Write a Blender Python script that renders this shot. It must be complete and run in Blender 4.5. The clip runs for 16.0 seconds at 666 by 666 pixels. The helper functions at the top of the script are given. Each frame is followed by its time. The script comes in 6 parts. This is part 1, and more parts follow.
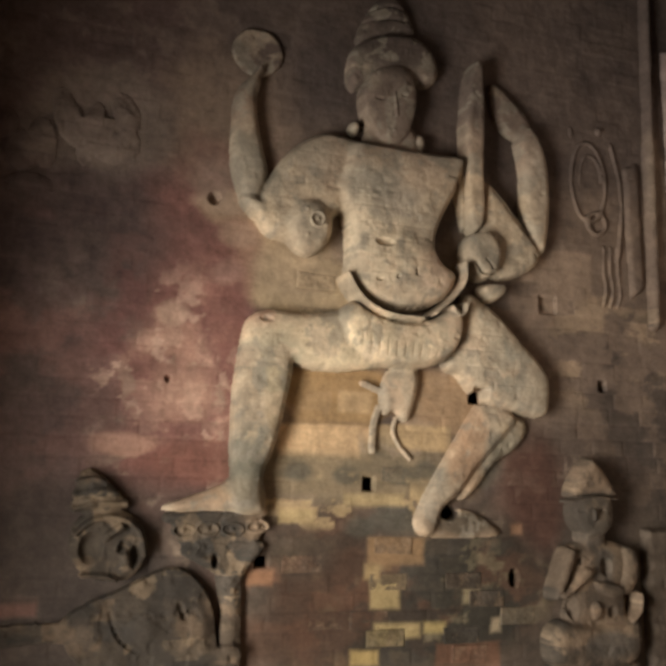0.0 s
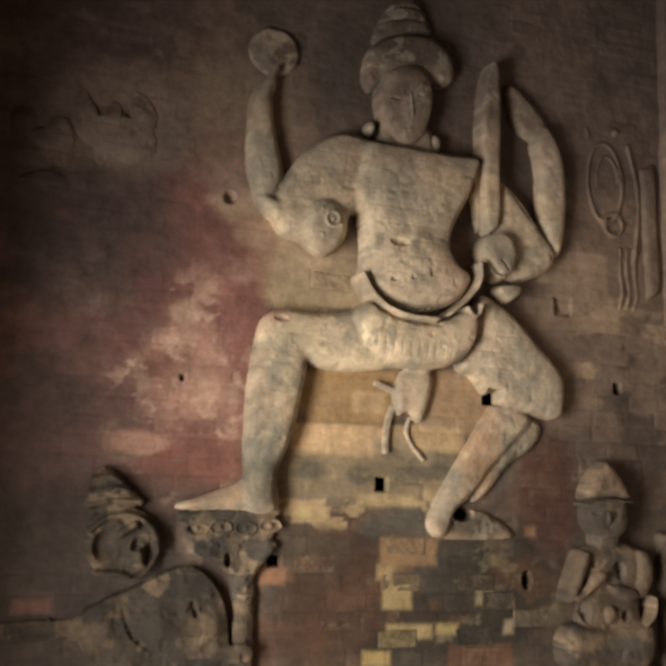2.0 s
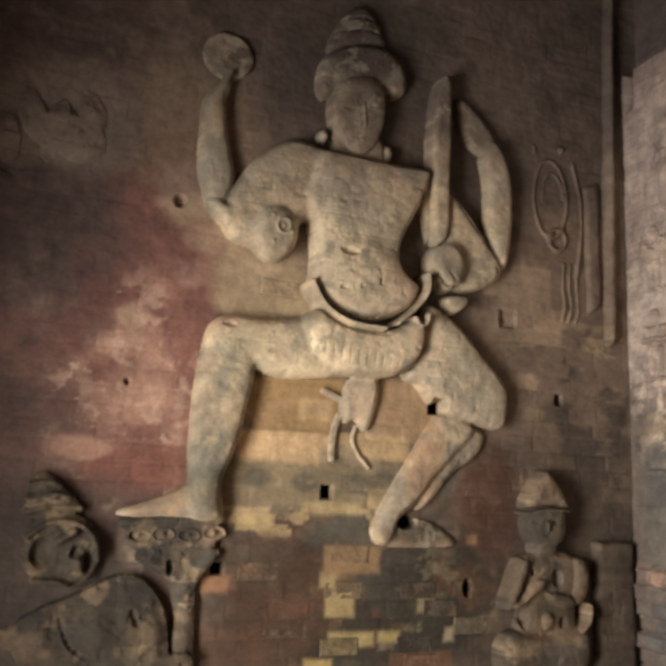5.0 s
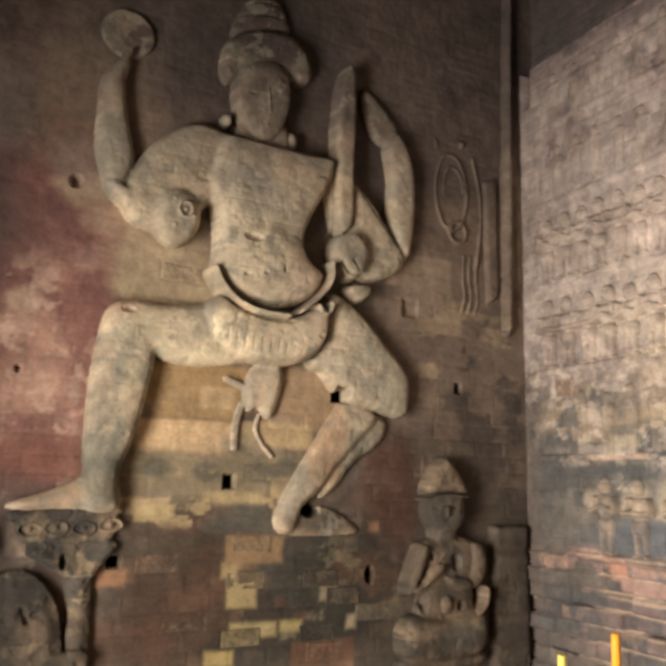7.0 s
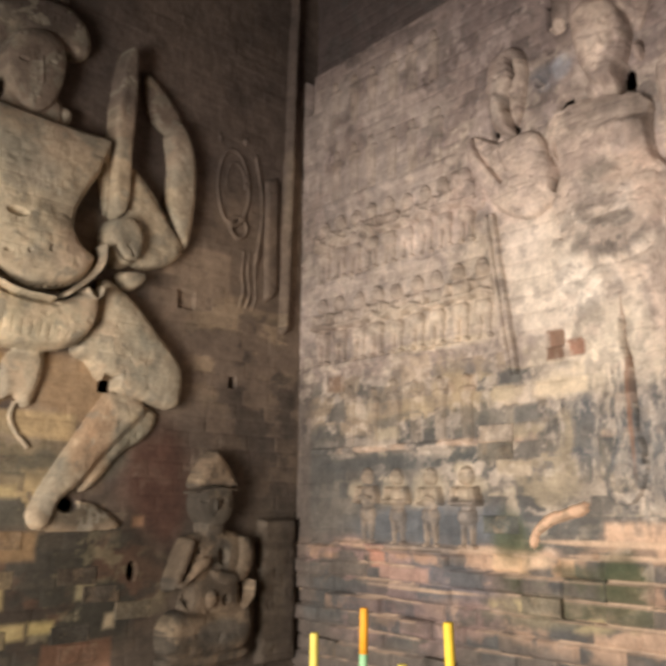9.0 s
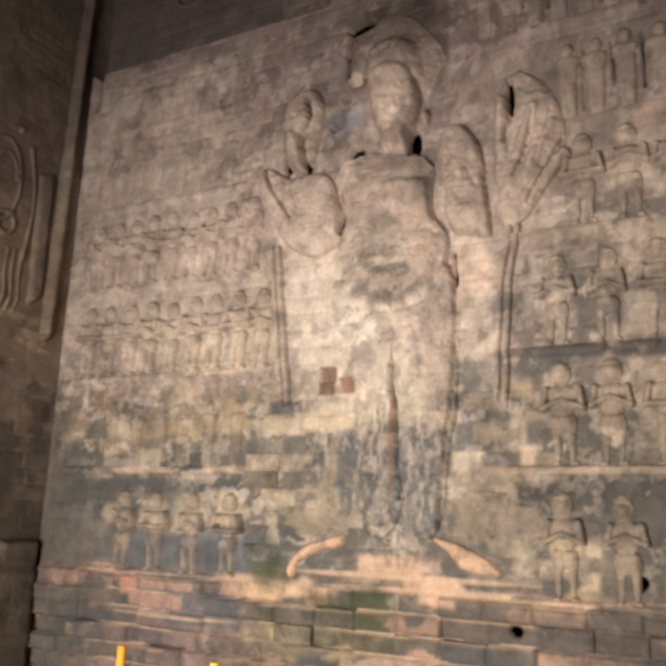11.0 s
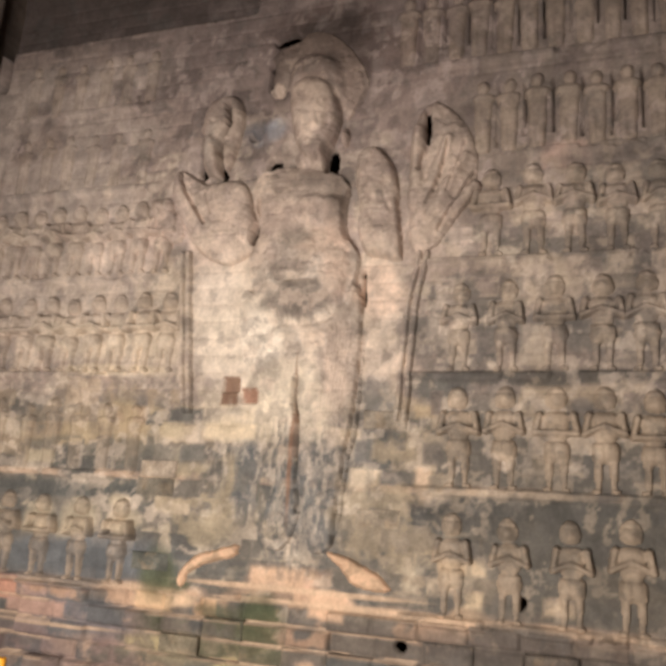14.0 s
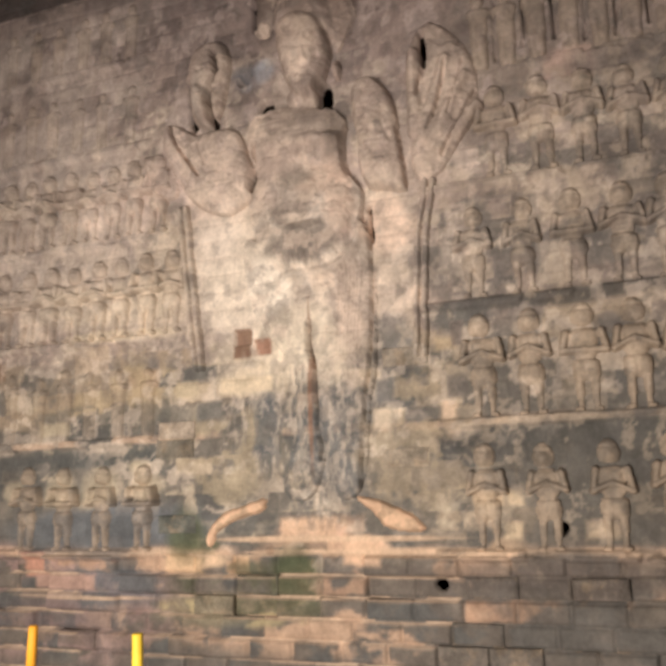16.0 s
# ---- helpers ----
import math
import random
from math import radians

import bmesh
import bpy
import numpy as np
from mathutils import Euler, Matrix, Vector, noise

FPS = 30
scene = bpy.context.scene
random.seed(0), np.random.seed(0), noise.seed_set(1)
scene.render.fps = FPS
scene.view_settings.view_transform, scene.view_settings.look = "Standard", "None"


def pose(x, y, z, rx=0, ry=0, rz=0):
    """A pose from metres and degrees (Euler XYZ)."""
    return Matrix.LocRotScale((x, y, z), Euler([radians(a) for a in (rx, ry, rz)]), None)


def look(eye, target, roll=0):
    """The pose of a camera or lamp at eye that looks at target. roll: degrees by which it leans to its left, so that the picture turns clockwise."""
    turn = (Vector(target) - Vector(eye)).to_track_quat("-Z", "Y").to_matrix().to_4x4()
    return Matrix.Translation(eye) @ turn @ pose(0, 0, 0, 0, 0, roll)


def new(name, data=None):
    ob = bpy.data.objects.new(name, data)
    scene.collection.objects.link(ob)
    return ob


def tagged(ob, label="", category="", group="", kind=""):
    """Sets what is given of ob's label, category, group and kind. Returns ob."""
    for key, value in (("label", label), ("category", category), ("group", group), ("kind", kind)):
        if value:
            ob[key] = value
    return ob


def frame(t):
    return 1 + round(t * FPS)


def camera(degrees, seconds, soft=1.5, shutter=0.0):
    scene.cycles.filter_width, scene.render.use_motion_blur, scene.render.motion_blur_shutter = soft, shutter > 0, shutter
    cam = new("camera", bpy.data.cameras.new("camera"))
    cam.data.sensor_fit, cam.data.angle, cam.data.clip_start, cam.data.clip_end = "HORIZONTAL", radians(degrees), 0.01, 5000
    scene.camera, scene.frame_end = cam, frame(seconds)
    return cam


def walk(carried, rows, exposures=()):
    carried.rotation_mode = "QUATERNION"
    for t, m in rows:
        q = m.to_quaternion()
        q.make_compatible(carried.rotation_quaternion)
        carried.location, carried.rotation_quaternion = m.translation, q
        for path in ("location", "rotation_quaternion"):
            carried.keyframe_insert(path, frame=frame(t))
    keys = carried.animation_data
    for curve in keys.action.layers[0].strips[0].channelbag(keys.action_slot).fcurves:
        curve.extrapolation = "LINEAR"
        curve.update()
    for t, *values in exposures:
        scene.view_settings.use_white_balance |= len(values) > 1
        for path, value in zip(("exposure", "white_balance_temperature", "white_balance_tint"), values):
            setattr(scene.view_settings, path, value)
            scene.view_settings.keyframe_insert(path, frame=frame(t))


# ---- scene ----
cam = camera(46.7, 16.0, soft=4.0, shutter=0.4)
PATH = [
    (0, (-2.485, -2.786, 1.671), (-1.894, -0.91, 2.035), 1.6),
    (0.5, (-2.497, -2.777, 1.672), (-1.906, -0.901, 2.031), 1.8),
    (1, (-2.495, -2.778, 1.673), (-1.911, -0.899, 2.035), 2.0),
    (1.5, (-2.499, -2.776, 1.674), (-1.921, -0.895, 2.035), 2.1),
    (2, (-2.491, -2.784, 1.672), (-1.931, -0.898, 2.034), 2.2),
    (2.5, (-2.493, -2.785, 1.658), (-1.946, -0.897, 2.029), 2.2),
    (3, (-2.496, -2.786, 1.661), (-1.945, -0.9, 2.036), 2.2),
    (3.5, (-2.495, -2.795, 1.662), (-1.941, -0.915, 2.062), 2.5),
    (4, (-2.497, -2.791, 1.677), (-1.901, -0.923, 2.072), 2.6),
    (6.5, (-2.506, -2.763, 1.654), (-1.656, -0.994, 2.038), 2.2),
    (7, (-2.489, -2.755, 1.635), (-1.571, -1.022, 2.026), 1.6),
    (7.5, (-2.463, -2.766, 1.63), (-1.478, -1.07, 2.025), 1.5),
    (8, (-2.448, -2.757, 1.61), (-1.353, -1.132, 2.011), 1.1),
    (8.5, (-2.425, -2.754, 1.579), (-1.197, -1.232, 1.998), 0.7),
    (9, (-2.404, -2.775, 1.546), (-1.063, -1.357, 1.984), 0.5),
    (9.5, (-2.385, -2.76, 1.556), (-0.902, -1.506, 2.032), 0.3),
    (10, (-2.434, -2.71, 1.579), (-0.848, -1.586, 2.052), 0.6),
    (10.2, (-2.449, -2.693, 1.586), (-0.83, -1.621, 2.063), 0.9),
    (12.3, (-2.542, -2.691, 1.663), (-0.74, -1.966, 2.139), 2.4),
    (12.5, (-2.548, -2.687, 1.658), (-0.744, -1.977, 2.151), 2.5),
    (13, (-2.536, -2.684, 1.658), (-0.725, -1.986, 2.141), 3.0),
    (13.5, (-2.535, -2.675, 1.666), (-0.715, -2.002, 2.148), 3.5),
    (14, (-2.536, -2.667, 1.666), (-0.706, -2.014, 2.14), 3.8),
    (14.5, (-2.54, -2.669, 1.672), (-0.693, -2.039, 2.11), 3.4),
    (15, (-2.529, -2.669, 1.667), (-0.676, -2.021, 2.046), 2.2),
    (15.5, (-2.499, -2.652, 1.647), (-0.649, -1.989, 2.019), 0.3),
    (16, (-2.422, -2.615, 1.565), (-0.587, -1.938, 1.982), -1.4),
]
walk(cam, [(t, look(eye, target, roll)) for t, eye, target, roll in PATH], [(0, 0.03), (4, 0.05), (6.5, 0.16), (8, 0.10), (9.5, 0.02), (13, -0.05), (16, -0.03)])

# ---- light: daylight through the one doorway ----
world = bpy.data.worlds.new("sky")
scene.world = world
world.use_nodes = True
sky = world.node_tree.nodes.new("ShaderNodeTexSky")
sky.sky_type, sky.sun_disc = "NISHITA", False
sky.sun_elevation, sky.sun_rotation = radians(50), radians(100)
world.node_tree.links.new(sky.outputs[0], world.node_tree.nodes["Background"].inputs[0])
world.node_tree.nodes["Background"].inputs[1].default_value = 0.08
sun = new("sun", bpy.data.lights.new("sun", "SUN"))
sun.data.energy, sun.data.angle, sun.data.color = 3.0, radians(0.5), (1.0, 0.95, 0.87)
sun.matrix_world = look((-6, 4, 9), (-8, -1, 0))
door_light = new("door_daylight", bpy.data.lights.new("door_daylight", "AREA"))
door_light.data.shape, door_light.data.size, door_light.data.size_y = "RECTANGLE", 1.3, 2.1
door_light.data.energy, door_light.data.color = 235, (1.0, 0.90, 0.80)
door_light.matrix_world = look((-4.1, -1.65, 1.1), (0, -0.4, 1.7))


# ---- materials ----
def node_material(name, rough, bump, bump_scale, tint=None, vary=0.25, gloss=0.3):
    """Weathered surface: a tint attribute or colour, mottled at two scales, with fine relief."""
    m = bpy.data.materials.new(name)
    m.use_nodes = True
    n, link = m.node_tree.nodes, m.node_tree.links.new
    b = n["Principled BSDF"]
    b.inputs["Roughness"].default_value = rough
    b.inputs["Specular IOR Level"].default_value = gloss
    where = n.new("ShaderNodeNewGeometry")
    if tint == 'piece':
        src = n.new("ShaderNodeObjectInfo")
    elif tint is None:
        src = n.new("ShaderNodeAttribute")
        src.attribute_name = "tint"
    else:
        src = n.new("ShaderNodeRGB")
        src.outputs[0].default_value = (*tint, 1)
    out = src.outputs[1] if tint == 'piece' else src.outputs[0]
    if tint == 'piece':
        for crust, scale, level in (((0.11, 0.098, 0.082, 1), 7.0, 0.52), ((0.30, 0.22, 0.145, 1), 13.0, 0.56)):
            t = n.new("ShaderNodeTexNoise")
            t.inputs["Scale"].default_value, t.inputs["Detail"].default_value = scale, 7
            t.inputs["Roughness"].default_value = 0.65
            link(where.outputs["Position"], t.inputs["Vector"])
            r = n.new("ShaderNodeMapRange")
            r.inputs["From Min"].default_value, r.inputs["From Max"].default_value = level - 0.05, level + 0.06
            r.inputs["To Max"].default_value = 0.4
            link(t.outputs["Fac"], r.inputs["Value"])
            mx = n.new("ShaderNodeMix")
            mx.data_type = "RGBA"
            link(r.outputs[0], mx.inputs[0])
            link(out, mx.inputs[6])
            mx.inputs[7].default_value = crust
            out = mx.outputs[2]
    layers = [(5.0, vary * 0.7), (16.0, vary), (80.0, vary * 0.4)]
    for scale, amount in layers:
        t = n.new("ShaderNodeTexNoise")
        t.inputs["Scale"].default_value, t.inputs["Detail"].default_value = scale, 6
        t.inputs["Roughness"].default_value = 0.62
        link(where.outputs["Position"], t.inputs["Vector"])
        r = n.new("ShaderNodeMapRange")
        r.inputs["From Min"].default_value, r.inputs["From Max"].default_value = 0.3, 0.7
        r.inputs["To Min"].default_value, r.inputs["To Max"].default_value = 1 - amount, 1 + amount
        link(t.outputs["Fac"], r.inputs["Value"])
        mul = n.new("ShaderNodeMix")
        mul.data_type, mul.blend_type = "RGBA", "MULTIPLY"
        mul.inputs[0].default_value = 1
        link(out, mul.inputs[6])
        link(r.outputs[0], mul.inputs[7])
        out = mul.outputs[2]
    link(out, b.inputs["Base Color"])
    t = n.new("ShaderNodeTexNoise")
    t.inputs["Scale"].default_value, t.inputs["Detail"].default_value = bump_scale, 8
    link(where.outputs["Position"], t.inputs["Vector"])
    bp = n.new("ShaderNodeBump")
    bp.inputs["Strength"].default_value, bp.inputs["Distance"].default_value = bump, 0.012
    link(t.outputs["Fac"], bp.inputs["Height"])
    link(bp.outputs[0], b.inputs["Normal"])
    return m


MASONRY = node_material("weathered_brick", 0.88, 0.30, 32)
CARVED = node_material("carved_brick", 0.85, 0.26, 40)
SINGLE_BRICK = node_material("single_brick", 0.9, 0.6, 45, "piece", 0.42)
DARK_BRICK = node_material("sooty_brick", 0.9, 0.6, 40, (0.12, 0.09, 0.07))
PAVING = node_material("sandstone_floor", 0.85, 0.5, 30, (0.22, 0.17, 0.13))
EARTH = node_material("sandy_earth", 0.95, 0.6, 12, (0.36, 0.26, 0.18))
YELLOW = node_material("yellow_paint", 0.55, 0.1, 60, (0.80, 0.55, 0.05), 0.06)
ORANGE = node_material("orange_paint", 0.55, 0.1, 60, (0.80, 0.36, 0.03), 0.06)
PALE = node_material("pale_yellow_paint", 0.6, 0.1, 60, (0.70, 0.58, 0.13), 0.06)
GREEN = node_material("pale_green_paint", 0.6, 0.1, 60, (0.30, 0.55, 0.30), 0.06)


# ---- fields over a wall: noise, colour and relief ----
def lattice(u, v, size, seed):
    """Smooth value noise from 0 to 1 with cells of that size."""
    a, b = u / size + 1000.37, v / size + 1000.61
    i, j = np.floor(a).astype(np.int64), np.floor(b).astype(np.int64)
    x, y = a - i, b - j
    x, y = x * x * (3 - 2 * x), y * y * (3 - 2 * y)

    def corner(di, dj):
        return chance(i + di, j + dj, seed)

    return (corner(0, 0) * (1 - x) + corner(1, 0) * x) * (1 - y) + (corner(0, 1) * (1 - x) + corner(1, 1) * x) * y


def chance(i, j, seed):
    """A fixed random number from 0 to 1 for each pair of whole numbers."""
    h = (i * 374761393 + j * 668265263 + seed * 974634533) & 0x7FFFFFFF
    h = ((h ^ (h >> 13)) * 1274126177) & 0x7FFFFFFF
    h = ((h ^ (h >> 16)) * 1103515245) & 0x7FFFFFFF
    return (h ^ (h >> 15)) % 65536 / 65535.0


def cloud(u, v, size, seed, octaves=4):
    total, weight, out = 0.0, 1.0, 0.0
    for k in range(octaves):
        out = out + weight * lattice(u, v, size / 2 ** k, seed + k)
        total, weight = total + weight, weight * 0.55
    return out / total


COURSE, HEADER = 0.066, 0.155


def brickwork(u, v, seed):
    """Row, column and distance from the nearest joint of the bonded brickwork."""
    row = np.floor(v / COURSE).astype(np.int64)
    shift = chance(row, row * 0 + 7, seed) * HEADER
    col = np.floor((u + shift) / HEADER).astype(np.int64)
    du = np.abs((u + shift) / HEADER - col - 0.5)
    dv = np.abs(v / COURSE - row - 0.5)
    gap = np.minimum((0.5 - du) * HEADER, (0.5 - dv) * COURSE)
    return row, col, gap


def smooth(x, lo, hi):
    t = np.clip((x - lo) / (hi - lo), 0, 1)
    return t * t * (3 - 2 * t)


def line_distance(u, v, p, q):
    du, dv = q[0] - p[0], q[1] - p[1]
    t = np.clip(((u - p[0]) * du + (v - p[1]) * dv) / (du * du + dv * dv), 0, 1)
    return np.hypot(u - p[0] - t * du, v - p[1] - t * dv)


class Coat:
    """Colour over a wall: a ground colour with stains, washes and bare bricks over it."""

    def __init__(self, u, v, ground, seed):
        self.u, self.v, self.seed = u, v, seed
        self.warp_u = (cloud(u, v, 0.30, seed + 50) - 0.5)
        self.warp_v = (cloud(u, v, 0.30, seed + 60) - 0.5)
        self.rows = brickwork(u + 0.02 * self.warp_u, v + 0.012 * self.warp_v, seed)
        self.c = np.empty(u.shape + (3,))
        self.c[:] = ground

    def mix(self, colour, k):
        k = np.clip(k, 0, 1)[..., None]
        self.c = self.c * (1 - k) + np.array(colour) * k

    def stain(self, at, size, colour, amount=1.0, soft=0.35, ragged=0.5):
        """A patch with a ragged outline round a place."""
        du = (self.u - at[0] + ragged * size[0] * self.warp_u * 1.6) / size[0]
        dv = (self.v - at[1] + ragged * size[1] * self.warp_v * 1.6) / size[1]
        d = np.sqrt(du * du + dv * dv)
        self.mix(colour, amount * (1 - smooth(d, 1 - soft, 1 + soft)))
        return self

    def block(self, lo, hi, colour, amount=1.0, soft=0.006):
        """A patch with straight sides that follows the courses."""
        a = 0.030 * self.warp_u
        b = 0.022 * self.warp_v
        d = np.minimum(np.minimum(self.u + a - lo[0], hi[0] - self.u - a), np.minimum(self.v + b - lo[1], hi[1] - self.v - b))
        self.mix(colour, amount * smooth(d, -soft, soft))
        return self

    def reach(self, at, size):
        """Weight of a region with a ragged rim."""
        if not at:
            return 1.0
        d = np.sqrt(((self.u - at[0]) / size[0]) ** 2 + ((self.v - at[1]) / size[1]) ** 2)
        return 1 - smooth(d + 0.6 * self.warp_u, 0.7, 1.15)

    def bricks(self, colour, share, seed, at=None, size=None, long=1, amount=0.9):
        """Some bricks of a region in another colour, worn at their edges."""
        row, col, gap = self.rows
        pick = chance(col // long, row, self.seed + seed)
        worn_edge = 0.022 * (cloud(self.u, self.v, 0.05, self.seed + seed + 5, 3) - 0.42)
        k = (pick < share) * smooth(gap - worn_edge, -0.004, 0.010) * (0.45 + 0.55 * chance(col // long, row, self.seed + seed + 77))
        self.mix(colour, amount * k * self.reach(at, size))
        return self

    def mottle(self, colour, size, level, seed, at=None, reach=None, amount=0.8, crisp=0.05, stretch=1.25, square=0.8):
        """Blotches with ragged rims that partly keep to the bricks; level 0.5 covers half, 0.65 few."""
        n = cloud(self.u / stretch + 0.1 * self.warp_u, self.v + 0.05 * self.warp_v, size, self.seed + seed, 5)
        row, col, gap = self.rows
        n = n + square * 0.30 * (chance(col, row, self.seed + seed + 9) - 0.5) + 0.05 * (lattice(self.u, self.v, 0.012, seed) - 0.5)
        self.mix(colour, amount * smooth(n, level - crisp, level + crisp) * self.reach(at, reach))
        return self


def bend(pts):
    """An open line with its corners rounded off."""
    for _ in range(2 if 2 < len(pts) < 9 else 0):
        inner = [(p[0] + (q[0] - p[0]) * f, p[1] + (q[1] - p[1]) * f) for p, q in zip(pts, pts[1:]) for f in (0.25, 0.75)]
        pts = [pts[0]] + inner[1:-1] + [pts[-1]]
    return pts


class Relief:
    """Carving that stands out from a wall, as heights over a grid of the wall's own place."""

    def __init__(self, lo, hi, step):
        self.lo, self.step = lo, step
        self.u, self.v = np.meshgrid(np.arange(lo[0], hi[0], step), np.arange(lo[1], hi[1], step), indexing="ij")
        self.h = np.zeros(self.u.shape)
        self.wu = 0.012 * (cloud(self.u, self.v, 0.12, 5) - 0.5)
        self.wv = 0.012 * (cloud(self.u, self.v, 0.12, 9) - 0.5)

    def add(self, d, depth, base=0.0, full=2.6):
        """Raise where d < 1, with a rounded top and steep sides."""
        k = np.clip(1 - np.clip(d, 0, 1) ** full, 0, 1) ** (1 / full)
        self.h = np.maximum(self.h, np.where(d < 1, base * (k > 0) + depth * k, 0))
        return self

    def limb(self, p, rp, q, rq, depth, base=0.0, full=2.4):
        u, v = self.u + self.wu, self.v + self.wv
        du, dv = q[0] - p[0], q[1] - p[1]
        t = np.clip(((u - p[0]) * du + (v - p[1]) * dv) / (du * du + dv * dv), 0, 1)
        d = np.hypot(u - p[0] - t * du, v - p[1] - t * dv) / (rp + (rq - rp) * t)
        return self.add(d, depth, base, full)

    def blob(self, at, size, depth, base=0.0, turn=0.0, full=2.2):
        u, v = self.u + self.wu - at[0], self.v + self.wv - at[1]
        c, s = math.cos(radians(turn)), math.sin(radians(turn))
        return self.add(np.hypot((c * u + s * v) / size[0], (c * v - s * u) / size[1]), depth, base, full)

    def slab(self, pts, depth, edge=0.03, base=0.0):
        """A flat-topped shape with an outline of straight sides and a rounded edge."""
        u, v = self.u + self.wu, self.v + self.wv
        inside, near = np.zeros(u.shape, bool), np.full(u.shape, 9.0)
        for (a, b), (c, d) in zip(pts, pts[1:] + pts[:1]):
            t = np.clip(((u - a) * (c - a) + (v - b) * (d - b)) / ((c - a) ** 2 + (d - b) ** 2), 0, 1)
            near = np.minimum(near, np.hypot(u - a - t * (c - a), v - b - t * (d - b)))
            inside ^= ((b > v) != (d > v)) & (u < (c - a) * (v - b) / (d - b + 1e-9) + a)
        return self.add(np.where(inside, 1 - np.clip(near / edge, 0, 1), 2.0), depth, base)

    def form(self, pts, step, bulge, w, rounds=2):
        """A cushion with a rounded outline: a step up at its edge, then a swell over the width w."""
        for _ in range(rounds):
            pts = [(p[0] + (q[0] - p[0]) * f, p[1] + (q[1] - p[1]) * f) for p, q in zip(pts, pts[1:] + pts[:1]) for f in (0.25, 0.75)]
        i0, i1 = [int((f(p[0] for p in pts) - self.lo[0]) / self.step + d) for f, d in ((min, -4), (max, 6))]
        j0, j1 = [int((f(p[1] for p in pts) - self.lo[1]) / self.step + d) for f, d in ((min, -4), (max, 6))]
        w0 = (slice(max(i0, 0), max(i1, 0)), slice(max(j0, 0), max(j1, 0)))
        u, v = (self.u + self.wu)[w0], (self.v + self.wv)[w0]
        inside, near = np.zeros(u.shape, bool), np.full(u.shape, 9.0)
        for (a, b), (c, d) in zip(pts, pts[1:] + pts[:1]):
            t = np.clip(((u - a) * (c - a) + (v - b) * (d - b)) / ((c - a) ** 2 + (d - b) ** 2 + 1e-12), 0, 1)
            near = np.minimum(near, np.hypot(u - a - t * (c - a), v - b - t * (d - b)))
            inside ^= ((b > v) != (d > v)) & (u < (c - a) * (v - b) / (d - b + 1e-9) + a)
        rise = step * (0.35 + 0.65 * smooth(near, 0, 0.012)) + bulge * (1 - (1 - np.clip(near / w, 0, 1)) ** 2)
        self.h[w0] = np.maximum(self.h[w0], np.where(inside, rise, 0))
        return self

    def trench(self, pts, r, depth):
        """A bent groove."""
        pts = bend(pts)
        for p, q in zip(pts, pts[1:]):
            self.groove(p, q, r, depth)
        return self

    def band(self, pts, r, depth, base=0.0):
        pts = bend(pts)
        for p, q in zip(pts, pts[1:]):
            self.limb(p, r, q, r, depth, base)
        return self

    def groove(self, p, q, r, depth):
        u, v = self.u + self.wu, self.v + self.wv
        du, dv = q[0] - p[0], q[1] - p[1]
        t = np.clip(((u - p[0]) * du + (v - p[1]) * dv) / (du * du + dv * dv), 0, 1)
        d = np.hypot(u - p[0] - t * du, v - p[1] - t * dv) / r
        self.h = np.where(self.h > 0, np.maximum(self.h - depth * np.clip(1 - d * d, 0, 1), 0.002), self.h)
        return self

    def dent(self, at, size, depth):
        d = np.hypot((self.u + self.wu - at[0]) / size[0], (self.v + self.wv - at[1]) / size[1])
        self.h = np.where(self.h > 0, np.maximum(self.h - depth * np.clip(1 - d ** 3, 0, 1), 0.002), self.h)
        return self

    def cutout(self, at, size, square=False):
        """Take the carving away where a hole goes through it."""
        a, b = np.abs(self.u - at[0]) / size[0], np.abs(self.v - at[1]) / size[1]
        self.h = np.where((np.maximum(a, b) if square else np.hypot(a, b)) < 1, 0, self.h)
        return self

    def slit(self, p, q, wide):
        """A narrow cut right through the carving."""
        self.h = np.where(line_distance(self.u, self.v, p, q) < wide, 0, self.h)
        return self

    def melt(self, cells, depth=1.0, rim=0):
        """Run the forms into one another, and set the whole depth."""

        def spread(x, n):
            for axis in (0, 1):
                for _ in range(2):
                    c = np.cumsum(np.concatenate([np.zeros_like(np.take(x, [0], axis)), np.pad(x, [(n, n) if a == axis else (0, 0) for a in (0, 1)], mode="edge")], axis), axis)
                    m = x.shape[axis]
                    x = (np.take(c, range(2 * n + 1, 2 * n + 1 + m), axis) - np.take(c, range(m), axis)) / (2 * n + 1)
            return x

        inside = (self.h > 0).astype(float)
        self.h = np.where(inside > 0, np.maximum(spread(self.h, cells) / np.maximum(spread(inside, cells), 1e-6) * depth, 0.002), 0)
        if rim:
            self.h = np.where(inside > 0, np.maximum(self.h * smooth(spread(inside, rim), 0.35, 0.95), 0.002), 0)
        return self

    def erode(self, amount, seed, courses=1.0, chips=0.0):
        """Worn surface: broad hollows, pits and faint courses."""
        n = cloud(self.u, self.v, 0.10, seed) - 0.5
        pits = np.clip(cloud(self.u, self.v, 0.035, seed + 20, 2) - 0.68, 0, 1) * 3
        _, _, gap = brickwork(self.u, self.v, seed)
        joint = (1 - smooth(gap, 0.0, 0.005)) * smooth(cloud(self.u, self.v, 0.4, seed + 31), 0.42, 0.6)
        spall = smooth(cloud(self.u, self.v, 0.11, seed + 40) + 0.25 * (lattice(self.u, self.v, 0.02, seed + 47) - 0.5), 0.54, 0.57) + smooth(cloud(self.u, self.v, 0.06, seed + 44, 3), 0.62, 0.65)
        dh = amount * (n * 1.2 - pits) - 0.004 * courses * joint - chips * spall
